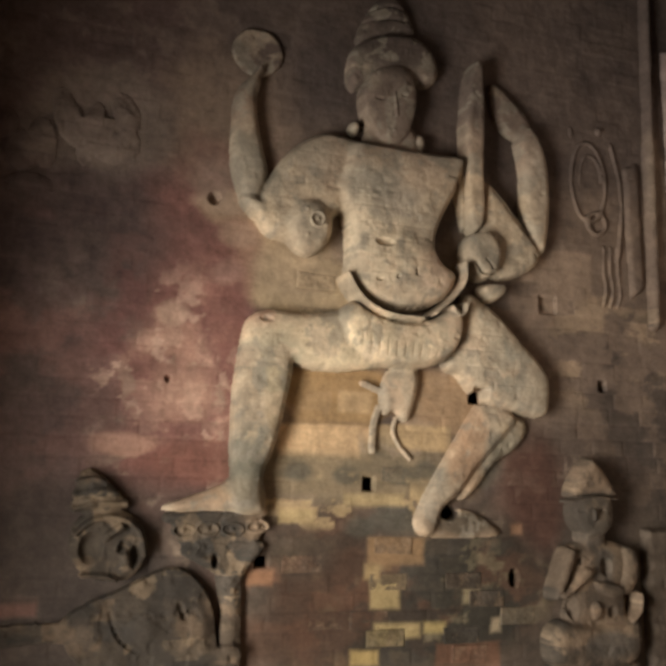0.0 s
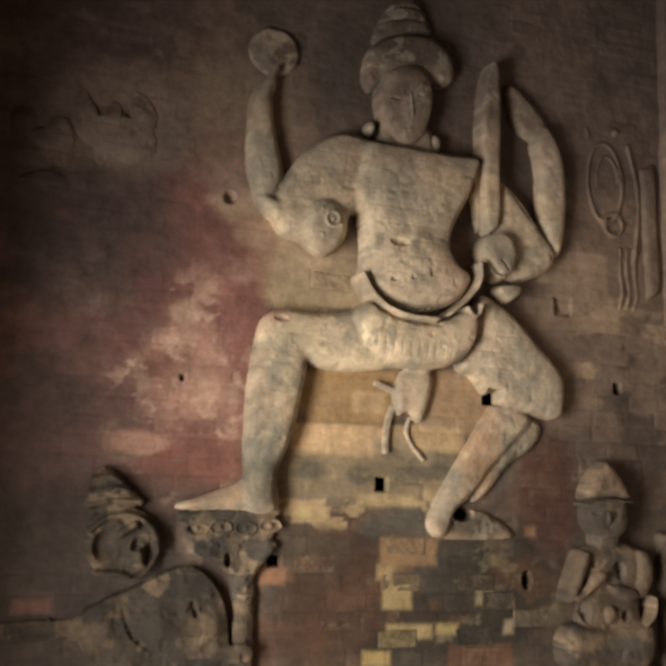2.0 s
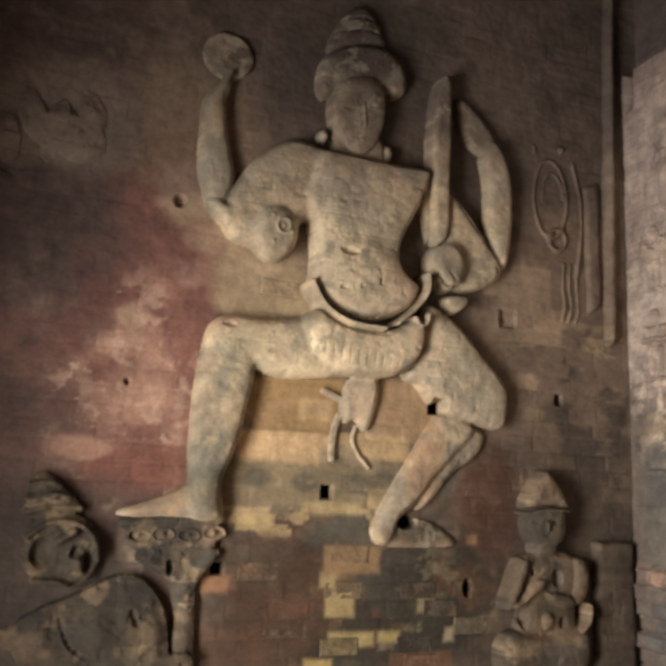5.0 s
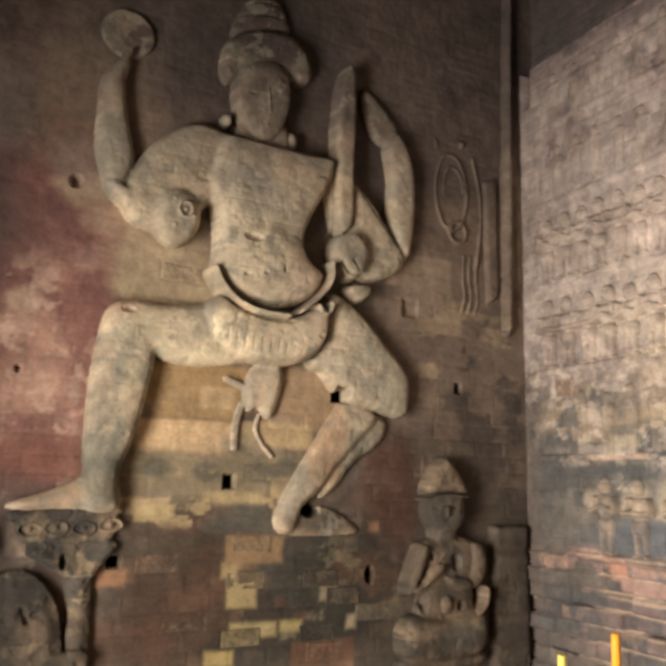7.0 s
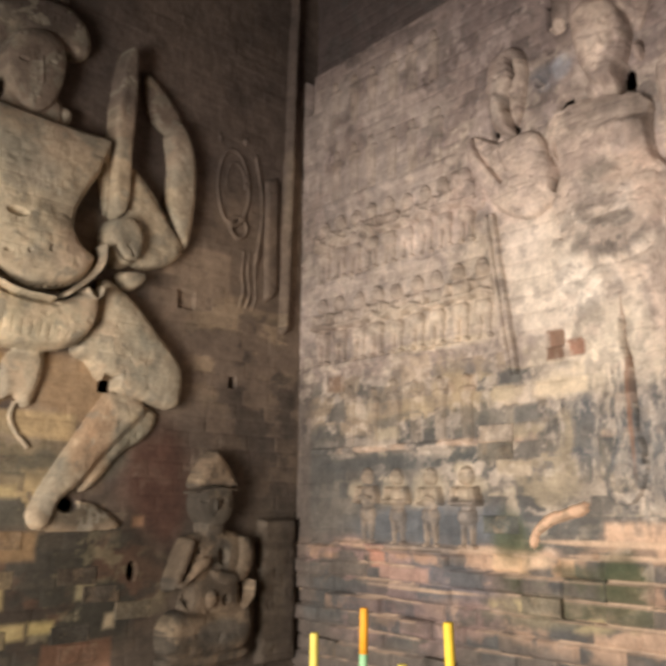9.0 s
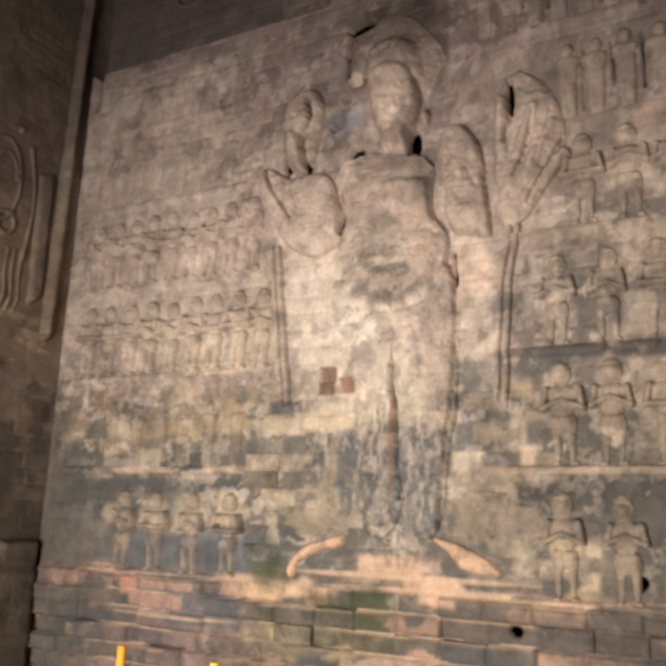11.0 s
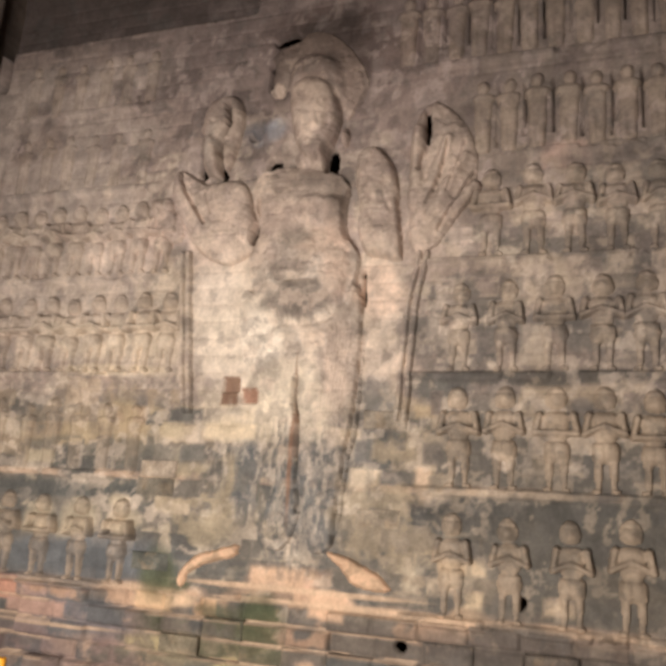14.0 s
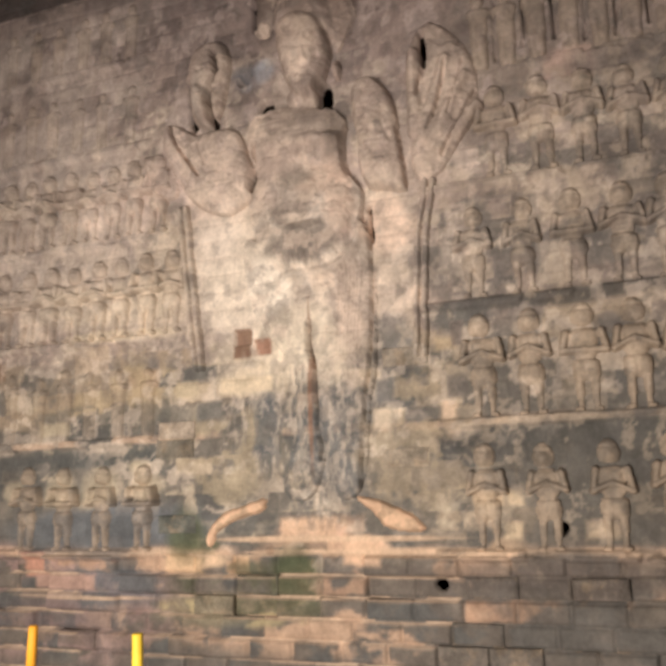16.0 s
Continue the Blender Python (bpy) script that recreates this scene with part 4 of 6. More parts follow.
    c.stain((2.585, 1.570), (0.323, 0.221), (0.10, 0.092, 0.076), 0.6, 0.4, 0.7)
    c.stain((2.746, 2.613), (0.153, 0.051), (0.13, 0.105, 0.09), 0.7, 0.4, 0.8)
    c.stain((2.733, 2.932), (0.153, 0.044), (0.15, 0.12, 0.105), 0.7, 0.4, 0.8)
    c.stain((2.785, 2.339), (0.102, 0.221), (0.16, 0.14, 0.12), 0.6, 0.5, 0.9)
    c.stain((0.545, 1.726), (0.340, 0.031), (0.10, 0.098, 0.088), 0.8, 0.35, 0.6)
    c.stain((0.749, 1.464), (0.340, 0.085), (0.115, 0.118, 0.116), 0.7, 0.4, 0.8)
    c.stain((0.641, 1.167), (0.272, 0.068), (0.13, 0.105, 0.10), 0.6, 0.5, 0.9)
    c.stain((2.458, 1.320), (0.510, 0.051), (0.11, 0.09, 0.075), 0.7, 0.4, 0.7)
    c.mottle((0.20, 0.165, 0.145), 0.06, 0.60, 306, (1.5, 2.9), (2.2, 1.0), 0.38, 0.035, 0.9, 0.4)
    c.mottle((0.62, 0.51, 0.40), 0.05, 0.63, 307, (1.4, 2.4), (2.0, 0.8), 0.38, 0.035, 0.9, 0.4)
    c.mottle((0.46, 0.37, 0.27), 0.05, 0.62, 308, (2.6, 2.2), (0.8, 1.0), 0.38, 0.035, 0.9, 0.4)
    c.mottle((0.11, 0.10, 0.088), 0.06, 0.60, 309, (2.6, 2.0), (0.9, 0.9), 0.38, 0.04, 0.9, 0.4)
    c.block((1.338, 2.053), (1.404, 2.161), (0.19, 0.11, 0.07), 0.9, 0.006)
    c.block((1.416, 2.059), (1.484, 2.117), (0.27, 0.14, 0.09), 0.9, 0.006)
    c.mottle((0.62, 0.52, 0.40), 0.05, 0.58, 311, (1.62, 1.85), (0.30, 0.30), 0.35, 0.05, 0.3, 0.1)
    c.mottle((0.12, 0.12, 0.112), 0.05, 0.60, 312, (1.64, 1.75), (0.30, 0.26), 0.45, 0.05, 0.3, 0.1)
    c.block((1.286, 1.928), (1.489, 1.984), (0.66, 0.53, 0.36), 0.8, 0.009)
    c.block((1.853, 1.784), (1.911, 1.850), (0.62, 0.50, 0.36), 0.8, 0.009)
    c.block((2.069, 2.023), (2.141, 2.066), (0.42, 0.32, 0.20), 0.8, 0.009)
    c.block((0.971, 1.655), (0.992, 1.710), (0.60, 0.50, 0.35), 0.8, 0.009)
    c.block((1.188, 1.841), (1.289, 1.905), (0.14, 0.135, 0.12), 0.8, 0.009)
    c.block((2.101, 1.868), (2.171, 1.939), (0.15, 0.13, 0.11), 0.8, 0.009)
    c.block((2.127, 2.031), (2.169, 2.116), (0.16, 0.13, 0.11), 0.8, 0.009)
    c.block((1.865, 1.870), (1.923, 1.943), (0.15, 0.145, 0.135), 0.8, 0.009)
    c.block((1.042, 1.837), (1.077, 1.934), (0.13, 0.12, 0.10), 0.8, 0.009)
    c.block((0.507, 1.822), (0.635, 1.870), (0.46, 0.38, 0.26), 0.8, 0.009)
    c.block((1.105, 1.931), (1.191, 1.986), (0.48, 0.39, 0.26), 0.8, 0.009)
    # tan line along worn course tops, standing for the lit edge
    row, col, gap = c.rows
    lip = smooth(v / COURSE - row + 0.25 * c.warp_v, 0.80, 0.90) * base * smooth(cloud(u, v * 0.3, 0.30, 87), 0.45, 0.53)
    c.mix((0.52, 0.38, 0.26), 0.75 * lip)
    c.c = c.c * np.array((0.98, 1.0, 1.08))
    return c


def coat_b_figure(u, v):
    c = coat_b(u, v)
    c.mix((0.48, 0.37, 0.31), 0.35 * smooth(v, 2.5, 2.7) * (1 - smooth(v, 3.3, 3.5)))
    c.stain((1.631, 3.223), (0.085, 0.12), (0.44, 0.34, 0.285), 0.8, 0.3, 0.3)
    c.stain((1.640, 3.130), (0.05, 0.05), (0.58, 0.47, 0.40), 0.6)
    # grey patches on belly and chest, belt shading painted in, rubbed pale brick round it
    c.stain((1.705, 2.649), (0.10, 0.05), (0.56, 0.42, 0.335), 0.6)
    c.stain((1.613, 2.676), (0.071, 0.041), (0.21, 0.18, 0.155), 0.75, 0.35, 1.1)
    c.stain((1.585, 2.560), (0.068, 0.027), (0.26, 0.215, 0.185), 0.6, 0.4, 1.0)
    c.stain((1.624, 2.487), (0.085, 0.015), (0.20, 0.165, 0.14), 0.75, 0.4, 0.8)
    c.stain((1.620, 2.417), (0.122, 0.058), (0.19, 0.16, 0.14), 0.8, 0.3, 0.8)
    c.stain((1.673, 2.834), (0.085, 0.031), (0.60, 0.49, 0.42), 0.7, 0.35, 0.6)
    c.stain((1.538, 2.751), (0.136, 0.068), (0.50, 0.39, 0.335), 0.6, 0.5, 0.8)
    c.stain((1.771, 2.564), (0.058, 0.119), (0.58, 0.43, 0.35), 0.7, 0.4, 0.8)
    c.stain((1.672, 2.843), (0.153, 0.102), (0.28, 0.225, 0.195), 0.4, 0.5, 1.0)
    c.stain((1.618, 3.172), (0.058, 0.041), (0.54, 0.44, 0.38), 0.7, 0.5, 0.7)
    c.stain((1.651, 1.940), (0.008, 0.255), (0.24, 0.13, 0.085), 0.8, 0.35, 0.3)
    c.stain((1.796, 2.197), (0.068, 0.187), (0.42, 0.33, 0.28), 0.6, 0.5, 0.7)
    c.stain((1.213, 3.099), (0.032, 0.10), (0.46, 0.39, 0.34), 0.6)
    c.stain((1.220, 2.675), (0.07, 0.035), (0.62, 0.51, 0.42), 0.6)
    c.stain((2.135, 2.936), (0.05, 0.13), (0.50, 0.41, 0.35), 0.5)
    c.stain((1.929, 2.548), (0.04, 0.022), (0.20, 0.17, 0.14), 0.8, 0.3, 0.9)
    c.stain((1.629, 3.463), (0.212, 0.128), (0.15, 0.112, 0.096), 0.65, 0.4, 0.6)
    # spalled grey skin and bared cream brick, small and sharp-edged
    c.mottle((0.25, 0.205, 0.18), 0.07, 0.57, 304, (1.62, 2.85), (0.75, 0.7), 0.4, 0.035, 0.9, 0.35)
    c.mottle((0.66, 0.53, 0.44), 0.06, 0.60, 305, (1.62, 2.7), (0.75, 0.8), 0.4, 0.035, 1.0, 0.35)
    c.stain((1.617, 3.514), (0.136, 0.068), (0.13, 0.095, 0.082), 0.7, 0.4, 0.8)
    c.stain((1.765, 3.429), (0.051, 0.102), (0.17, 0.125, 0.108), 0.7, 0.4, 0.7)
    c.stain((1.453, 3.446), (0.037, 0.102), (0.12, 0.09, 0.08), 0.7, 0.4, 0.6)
    # armpit shadow painted as a soft dark wedge
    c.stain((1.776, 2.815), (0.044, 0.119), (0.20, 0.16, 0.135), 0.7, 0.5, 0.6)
    return c


# ---- structure: the brick chamber ----
def chamber_wall(name, place, u0, u1, field, coat, spans, label):
    """A carved wall: a sheet of worn brickwork over a thick core."""
    u, v = np.meshgrid(np.arange(u0, u1 + 0.001, 0.006), np.arange(0.84, 4.44, 0.006), indexing="ij")
    h = field(u, v)
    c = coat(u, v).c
    # deep holes and cuts open into the hollow behind the brick face
    keep = h > -0.15
    h = np.where(keep, h, -0.035)
    ob = new(name, sheet_mesh(name, place, u, v, h, keep, c, MASONRY, (0, 0, 0)))
    core = part("core", boxes(*spans), DARK_BRICK, ob)
    tagged(core, "plain sooty brick core of the wall")
    return tagged(ob, label, "wall", kind="structure")


def worn(u, v, seed, joint):
    """Heights of plain worn brickwork."""
    wu, wv = cloud(u, v, 0.3, seed + 50) - 0.5, cloud(u, v, 0.3, seed + 60) - 0.5
    row, col, gap = brickwork(u + 0.02 * wu, v + 0.012 * wv, seed)
    h = 0.010 * (cloud(u, v, 0.22, seed + 3) - 0.5) + 0.003 * (chance(col, row, seed + 4) - 0.5)
    h = h - joint * (1 - smooth(gap, 0.001, 0.007)) * smooth(cloud(u, v, 0.35, seed + 5), 0.36, 0.56)
    return h + 0.002 * (cloud(u, v, 0.03, seed + 6, 2) - 0.5)


def pit(h, u, v, lo, hi, depth):
    inside = (u > lo[0]) & (u < hi[0]) & (v > lo[1]) & (v < hi[1])
    return np.where(inside, -depth, h)


def bore(h, u, v, at, size, depth):
    return np.where(np.hypot((u - at[0]) / size[0], (v - at[1]) / size[1]) < 1, -depth, h)


def field_a(u, v):
    low = smooth(-v, -2.3, -1.7)
    h = worn(u, v, 11, 0.0006 + 0.0024 * low)
    h = pit(h, u, v, (-1.029, 1.973), (-0.972, 2.028), 0.34)
    h = pit(h, u, v, (-1.476, 1.618), (-1.427, 1.672), 0.34)
    h = bore(h, u, v, (-1.124, 1.541), (0.040, 0.026), 0.34)
    h = pit(h, u, v, (-1.877, 1.343), (-1.828, 1.386), 0.34)
    h = bore(h, u, v, (-0.834, 1.298), (0.020, 0.034), 0.34)
    h = pit(h, u, v, (-0.412, 2.058), (-0.376, 2.104), 0.06)
    h = pit(h, u, v, (-2.509, 2.861), (-2.453, 2.912), 0.04)
    h = bore(h, u, v, (-2.091, 2.691), (0.022, 0.024), 0.03)
    h = bore(h, u, v, (-2.221, 1.997), (0.009, 0.012), 0.03)
    h = pit(h, u, v, (-0.694, 2.371), (-0.609, 2.450), 0.016)
    h = pit(h, u, v, (-2.023, 1.347), (-1.996, 1.382), 0.03)
    return h


# deep cuts and cracks in the standing figure: ends and half width
SLITS_B = [
    ((1.157, 3.161), (1.167, 2.986), 0.014), ((1.264, 3.280), (1.278, 3.182), 0.014), ((1.278, 3.182), (1.247, 3.124), 0.013), ((1.247, 3.124), (1.257, 2.976), 0.015),
    ((1.072, 3.027), (1.101, 2.923), 0.005), ((2.084, 3.154), (2.089, 3.043), 0.014), ((1.646, 2.150), (1.641, 2.070), 0.009), ((1.641, 2.070), (1.665, 1.998), 0.009),
    ((1.665, 1.998), (1.666, 1.879), 0.004), ((1.866, 2.551), (1.874, 2.423), 0.005), ((1.433, 3.457), (1.435, 3.350), 0.012),
]


# holes broken right through: centre and half size
HOLES_B = [
    ((1.476, 3.004), (0.034, 0.032)), ((1.715, 2.992), (0.028, 0.064)), ((1.433, 2.711), (0.026, 0.052)), ((1.223, 2.950), (0.050, 0.021)), ((1.496, 3.556), (0.070, 0.034)),
]


def field_b(u, v):
    h = worn(u, v, 29, 0.004)
    # the panel stops at a straight top edge; the wall over it lies back
    back = smooth(v, 3.715, 3.73) * (1 - smooth(u, 1.30, 1.34))
    back = np.maximum(back, smooth(v, 3.50, 3.56) * smooth(u, 0.012, 0.02) * (1 - smooth(u, 0.05, 0.08)))
    h = h - 0.09 * back
    # ledges under the rows of little figures
    for z, out in ((1.394, 0.028), (1.795, 0.026), (2.178, 0.022), (2.580, 0.022), (2.975, 0.018), (3.36, 0.016), (3.74, 0.014)):
        wave = 0.010 * (cloud(u, v * 0, 0.25, int(z * 100)) - 0.5)
        k = 1 - smooth(np.abs(v - z + 0.012 + wave), 0.012, 0.018)
        side = np.maximum((1 - smooth(u, 0.95, 1.0)) * smooth(u, 0.10, 0.12), smooth(u, 2.03, 2.07))
        chip = smooth(cloud(u, v, 0.10, 19), 0.30, 0.42)
        h = h + out * k * side * chip * (1 if z < 3.5 else smooth(u, 2.03, 2.07))
    # broken courses at the foot of the wall
    foot = smooth(-v, -1.385, -1.375)
    row, col, gap = brickwork(u, v, 29)
    step = (chance(col // 2, row, 61) - 0.4) * 0.05
    h = h + foot * (step - 0.02 * (1 - smooth(gap, 0.0, 0.008)))
    for p, q, wide in SLITS_B:
        h = np.where(line_distance(u, v, p, q) < wide * 1.45, -0.22, h)
    # dark gaps between the worn upright figures of the two top rows
    for first, pitch, count, z, tall in (((2.282, 3.150)[0], 0.098, 9, 3.0, 0.24), ((1.992, 3.548)[0], 0.092, 13, 3.39, 0.28)):
        for i in range(count):
            x = first + pitch * (i + 0.5)
            h = np.where(line_distance(u, v, (x, z + 0.06 * float(chance(np.array(i), np.array(2), 3))), (x + 0.006, z + tall)) < 0.004 + 0.0015 * (i % 3), -0.05, h)
    h = bore(h, u, v, (2.054, 1.294), (0.022, 0.020), 0.34)
    h = bore(h, u, v, (2.425, 1.459), (0.022, 0.020), 0.34)
    h = bore(h, u, v, (1.480, 1.393), (0.012, 0.012), 0.06)
    h = bore(h, u, v, (0.326, 2.794), (0.024, 0.020), 0.06)
    for at, size in HOLES_B:
        h = bore(h, u, v, at, size, 0.34)
    h = bore(h, u, v, (1.383, 3.141), (0.03, 0.025), 0.05)
    h = pit(h, u, v, (1.338, 2.105), (1.413, 2.156), 0.02)
    h = pit(h, u, v, (1.420, 2.060), (1.488, 2.110), 0.014)
    h = pit(h, u, v, (1.330, 2.953), (1.441, 2.975), 0.05)
    return h


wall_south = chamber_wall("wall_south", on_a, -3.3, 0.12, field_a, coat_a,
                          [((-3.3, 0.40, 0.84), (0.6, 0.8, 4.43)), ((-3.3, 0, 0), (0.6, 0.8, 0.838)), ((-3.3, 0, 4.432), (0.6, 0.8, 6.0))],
                          "sooty weathered brick wall with painted shade and red-washed patches")
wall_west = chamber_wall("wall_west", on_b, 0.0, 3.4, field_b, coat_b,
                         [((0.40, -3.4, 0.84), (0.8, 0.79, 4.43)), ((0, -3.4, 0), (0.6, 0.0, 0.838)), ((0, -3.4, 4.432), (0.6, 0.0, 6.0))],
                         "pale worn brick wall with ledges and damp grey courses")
wall_north = tagged(part("wall_north", boxes(((-4.4, -4.0, 0), (0.6, -3.4, 6.0))), DARK_BRICK), "plain sooty brick wall", "wall", kind="structure")
wall_east = tagged(part("wall_east", boxes(((-4.4, -3.4, 0), (-3.3, -2.3, 6.0)), ((-4.4, -1.0, 0), (-3.3, 0.6, 6.0)), ((-4.4, -2.3, 2.15), (-3.3, -1.0, 6.0))), DARK_BRICK),
                   "thick brick wall with the open doorway", "wall", kind="structure")
floor = tagged(part("floor", boxes(((-4.4, -4.0, -0.2), (0.6, 0.6, 0.0))), PAVING), "worn sandstone floor", "floor", kind="structure")
ceiling = tagged(part("ceiling", boxes(((-4.4, -4.0, 6.0), (0.6, 0.6, 6.3))), DARK_BRICK), "dark corbelled brick vault", "ceiling", kind="structure")
ground = tagged(part("ground", boxes(((-60, -60, -0.5), (60, 60, -0.22))), EARTH), "sandy earth outside the doorway", "ground", kind="structure")


# ---- the south wall's carvings ----
def ring(r, at, size, thick, depth, start=0, stop=360, base=0.0):
    pts = [(at[0] + size[0] * math.cos(radians(a)), at[1] + size[1] * math.sin(radians(a))) for a in range(start, stop + 1, 20)]
    return r.band(pts, thick, depth, base)


def striding_figure():
    r = Relief((-2.32, 1.38), (-0.58, 3.72), 0.004)
    r.wu, r.wv = r.wu * 0.6, r.wv * 0.6
    # far leg: wide thigh, thin shin, calf and foot
    r.form([(-1.075, 2.418), (-1.018, 2.406), (-0.921, 2.341), (-0.803, 2.227), (-0.685, 2.107), (-0.681, 2.010), (-0.692, 1.926), (-0.787, 1.931), (-0.904, 1.959), (-0.980, 1.978), (-1.052, 2.013), (-1.084, 2.079), (-1.149, 2.096), (-1.159, 2.133), (-1.094, 2.189), (-1.079, 2.294)], 0.059, 0.020, 0.09)
    r.form([(-0.994, 1.992), (-0.879, 1.965), (-0.811, 1.917), (-0.899, 1.827), (-1.004, 1.723), (-1.086, 1.607), (-1.159, 1.565), (-1.184, 1.459), (-1.246, 1.449), (-1.276, 1.504), (-1.247, 1.571), (-1.195, 1.668), (-1.115, 1.801), (-1.036, 1.922)], 0.039, 0.014, 0.04)
    r.form([(-0.886, 1.956), (-0.755, 1.903), (-0.816, 1.801), (-0.931, 1.742), (-1.025, 1.611), (-1.102, 1.574), (-1.020, 1.723), (-0.915, 1.844)], 0.022, 0.010, 0.03)
    r.form([(-1.093, 1.564), (-0.992, 1.541), (-0.880, 1.461), (-0.974, 1.447), (-1.173, 1.446), (-1.244, 1.454), (-1.227, 1.516)], 0.021, 0.008, 0.03)
    # near leg: level thigh, upright shin, foot turned outwards
    r.form([(-1.961, 2.210), (-1.940, 2.250), (-1.869, 2.280), (-1.787, 2.265), (-1.687, 2.272), (-1.569, 2.300), (-1.482, 2.280), (-1.340, 2.268), (-1.194, 2.281), (-1.129, 2.236), (-1.175, 2.146), (-1.265, 2.102), (-1.390, 2.093), (-1.459, 2.078), (-1.612, 2.057), (-1.712, 2.059), (-1.779, 2.083), (-1.874, 2.057), (-1.970, 2.081)], 0.066, 0.025, 0.10)
    r.form([(-1.964, 2.202), (-1.941, 2.247), (-1.885, 2.269), (-1.801, 2.225), (-1.769, 2.087), (-1.778, 2.004), (-1.807, 1.862), (-1.834, 1.754), (-1.868, 1.677), (-1.873, 1.596), (-1.842, 1.536), (-1.924, 1.523), (-1.988, 1.542), (-1.979, 1.644), (-1.992, 1.762), (-1.991, 1.898), (-1.982, 2.067)], 0.069, 0.024, 0.075)
    r.form([(-2.227, 1.550), (-2.104, 1.591), (-1.995, 1.635), (-1.953, 1.697), (-1.863, 1.678), (-1.844, 1.538), (-1.905, 1.531), (-2.202, 1.528)], 0.039, 0.020, 0.05)
    # folded cloth over the hips with its rounded hem
    r.form([(-1.622, 2.265), (-1.553, 2.346), (-1.486, 2.294), (-1.379, 2.268), (-1.272, 2.269), (-1.180, 2.307), (-1.115, 2.365), (-1.087, 2.307), (-1.090, 2.220), (-1.124, 2.153), (-1.197, 2.106), (-1.287, 2.086), (-1.393, 2.088), (-1.463, 2.103), (-1.550, 2.132)], 0.100, 0.019, 0.06)
    # trunk, flat chest over a round belly
    r.form([(-1.580, 2.988), (-1.467, 2.980), (-1.310, 2.975), (-1.167, 2.976), (-1.066, 2.985), (-1.097, 2.898), (-1.127, 2.816), (-1.173, 2.726), (-1.215, 2.627), (-1.213, 2.556), (-1.171, 2.508), (-1.107, 2.480), (-1.147, 2.381), (-1.236, 2.331), (-1.345, 2.308), (-1.451, 2.320), (-1.531, 2.358), (-1.584, 2.435), (-1.569, 2.518), (-1.588, 2.683), (-1.629, 2.767), (-1.597, 2.864)], 0.098, 0.019, 0.10)
    r.form([(-1.579, 2.510), (-1.533, 2.618), (-1.355, 2.677), (-1.244, 2.621), (-1.205, 2.519), (-1.130, 2.472), (-1.167, 2.388), (-1.258, 2.337), (-1.366, 2.319), (-1.464, 2.333), (-1.544, 2.379)], 0.107, 0.028, 0.13)
    # shoulder and arm bent back to the fist with its flower
    r.form([(-1.462, 2.974), (-1.568, 2.992), (-1.670, 3.014), (-1.756, 2.967), (-1.830, 2.895), (-1.885, 2.808), (-1.919, 2.726), (-1.951, 2.637), (-1.898, 2.560), (-1.815, 2.551), (-1.763, 2.507), (-1.692, 2.512), (-1.642, 2.576), (-1.632, 2.681), (-1.545, 2.693), (-1.476, 2.809)], 0.065, 0.017, 0.07)
    r.form([(-2.016, 2.704), (-1.945, 2.703), (-1.895, 2.680), (-1.853, 2.618), (-1.872, 2.561), (-1.924, 2.608), (-1.975, 2.648)], 0.070, 0.009, 0.03)
    r.form([(-1.820, 2.667), (-1.775, 2.708), (-1.698, 2.712), (-1.645, 2.666), (-1.637, 2.590), (-1.674, 2.517), (-1.741, 2.492), (-1.801, 2.527), (-1.824, 2.591)], 0.087, 0.018, 0.05)
    # raised arm and its disc
    r.form([(-1.998, 3.180), (-1.956, 3.217), (-1.937, 3.171), (-1.960, 3.109), (-1.945, 3.002), (-1.917, 2.884), (-1.895, 2.810), (-1.905, 2.748), (-1.942, 2.654), (-1.983, 2.655), (-2.020, 2.748), (-2.045, 2.829), (-2.046, 2.967), (-2.048, 3.089), (-2.026, 3.146)], 0.051, 0.018, 0.05)
    # sash hanging between the legs
    r.form([(-1.389, 2.096), (-1.255, 2.106), (-1.261, 1.992), (-1.295, 1.891), (-1.323, 1.876), (-1.359, 1.933), (-1.402, 1.893), (-1.422, 1.982)], 0.030, 0.010, 0.03)
    r.band([(-1.417, 1.934), (-1.442, 1.867), (-1.443, 1.771)], 0.013, 0.024).band([(-1.484, 2.024), (-1.407, 1.996)], 0.012, 0.022).band([(-1.346, 1.897), (-1.363, 1.845), (-1.332, 1.792), (-1.289, 1.742)], 0.008, 0.018)
    # arms on the other side and the club
    r.form([(-0.978, 2.916), (-0.954, 2.906), (-0.869, 2.828), (-0.772, 2.709), (-0.696, 2.614), (-0.750, 2.540), (-0.860, 2.491), (-0.949, 2.494), (-0.998, 2.588), (-1.008, 2.734)], 0.055, 0.014, 0.06)
    r.form([(-0.767, 3.210), (-0.713, 3.156), (-0.670, 3.072), (-0.655, 2.937), (-0.663, 2.743), (-0.687, 2.616), (-0.722, 2.619), (-0.778, 2.728), (-0.793, 2.859), (-0.785, 2.995), (-0.823, 3.121)], 0.054, 0.015, 0.05)
    r.form([(-0.939, 3.371), (-0.889, 3.373), (-0.784, 3.281), (-0.726, 3.223), (-0.748, 3.136), (-0.818, 3.120), (-0.894, 3.174), (-0.931, 3.266)], 0.028, 0.010, 0.04)
    r.form([(-1.154, 2.974), (-1.059, 2.993), (-1.051, 2.729), (-1.062, 2.654), (-1.090, 2.797), (-1.114, 2.868)], 0.050, 0.008, 0.05)
    # head under a wide brim and a tiered crown
    r.form([(-1.513, 3.079), (-1.292, 3.128), (-1.263, 2.946), (-1.383, 2.899), (-1.512, 2.933)], 0.052, 0.011, 0.05)
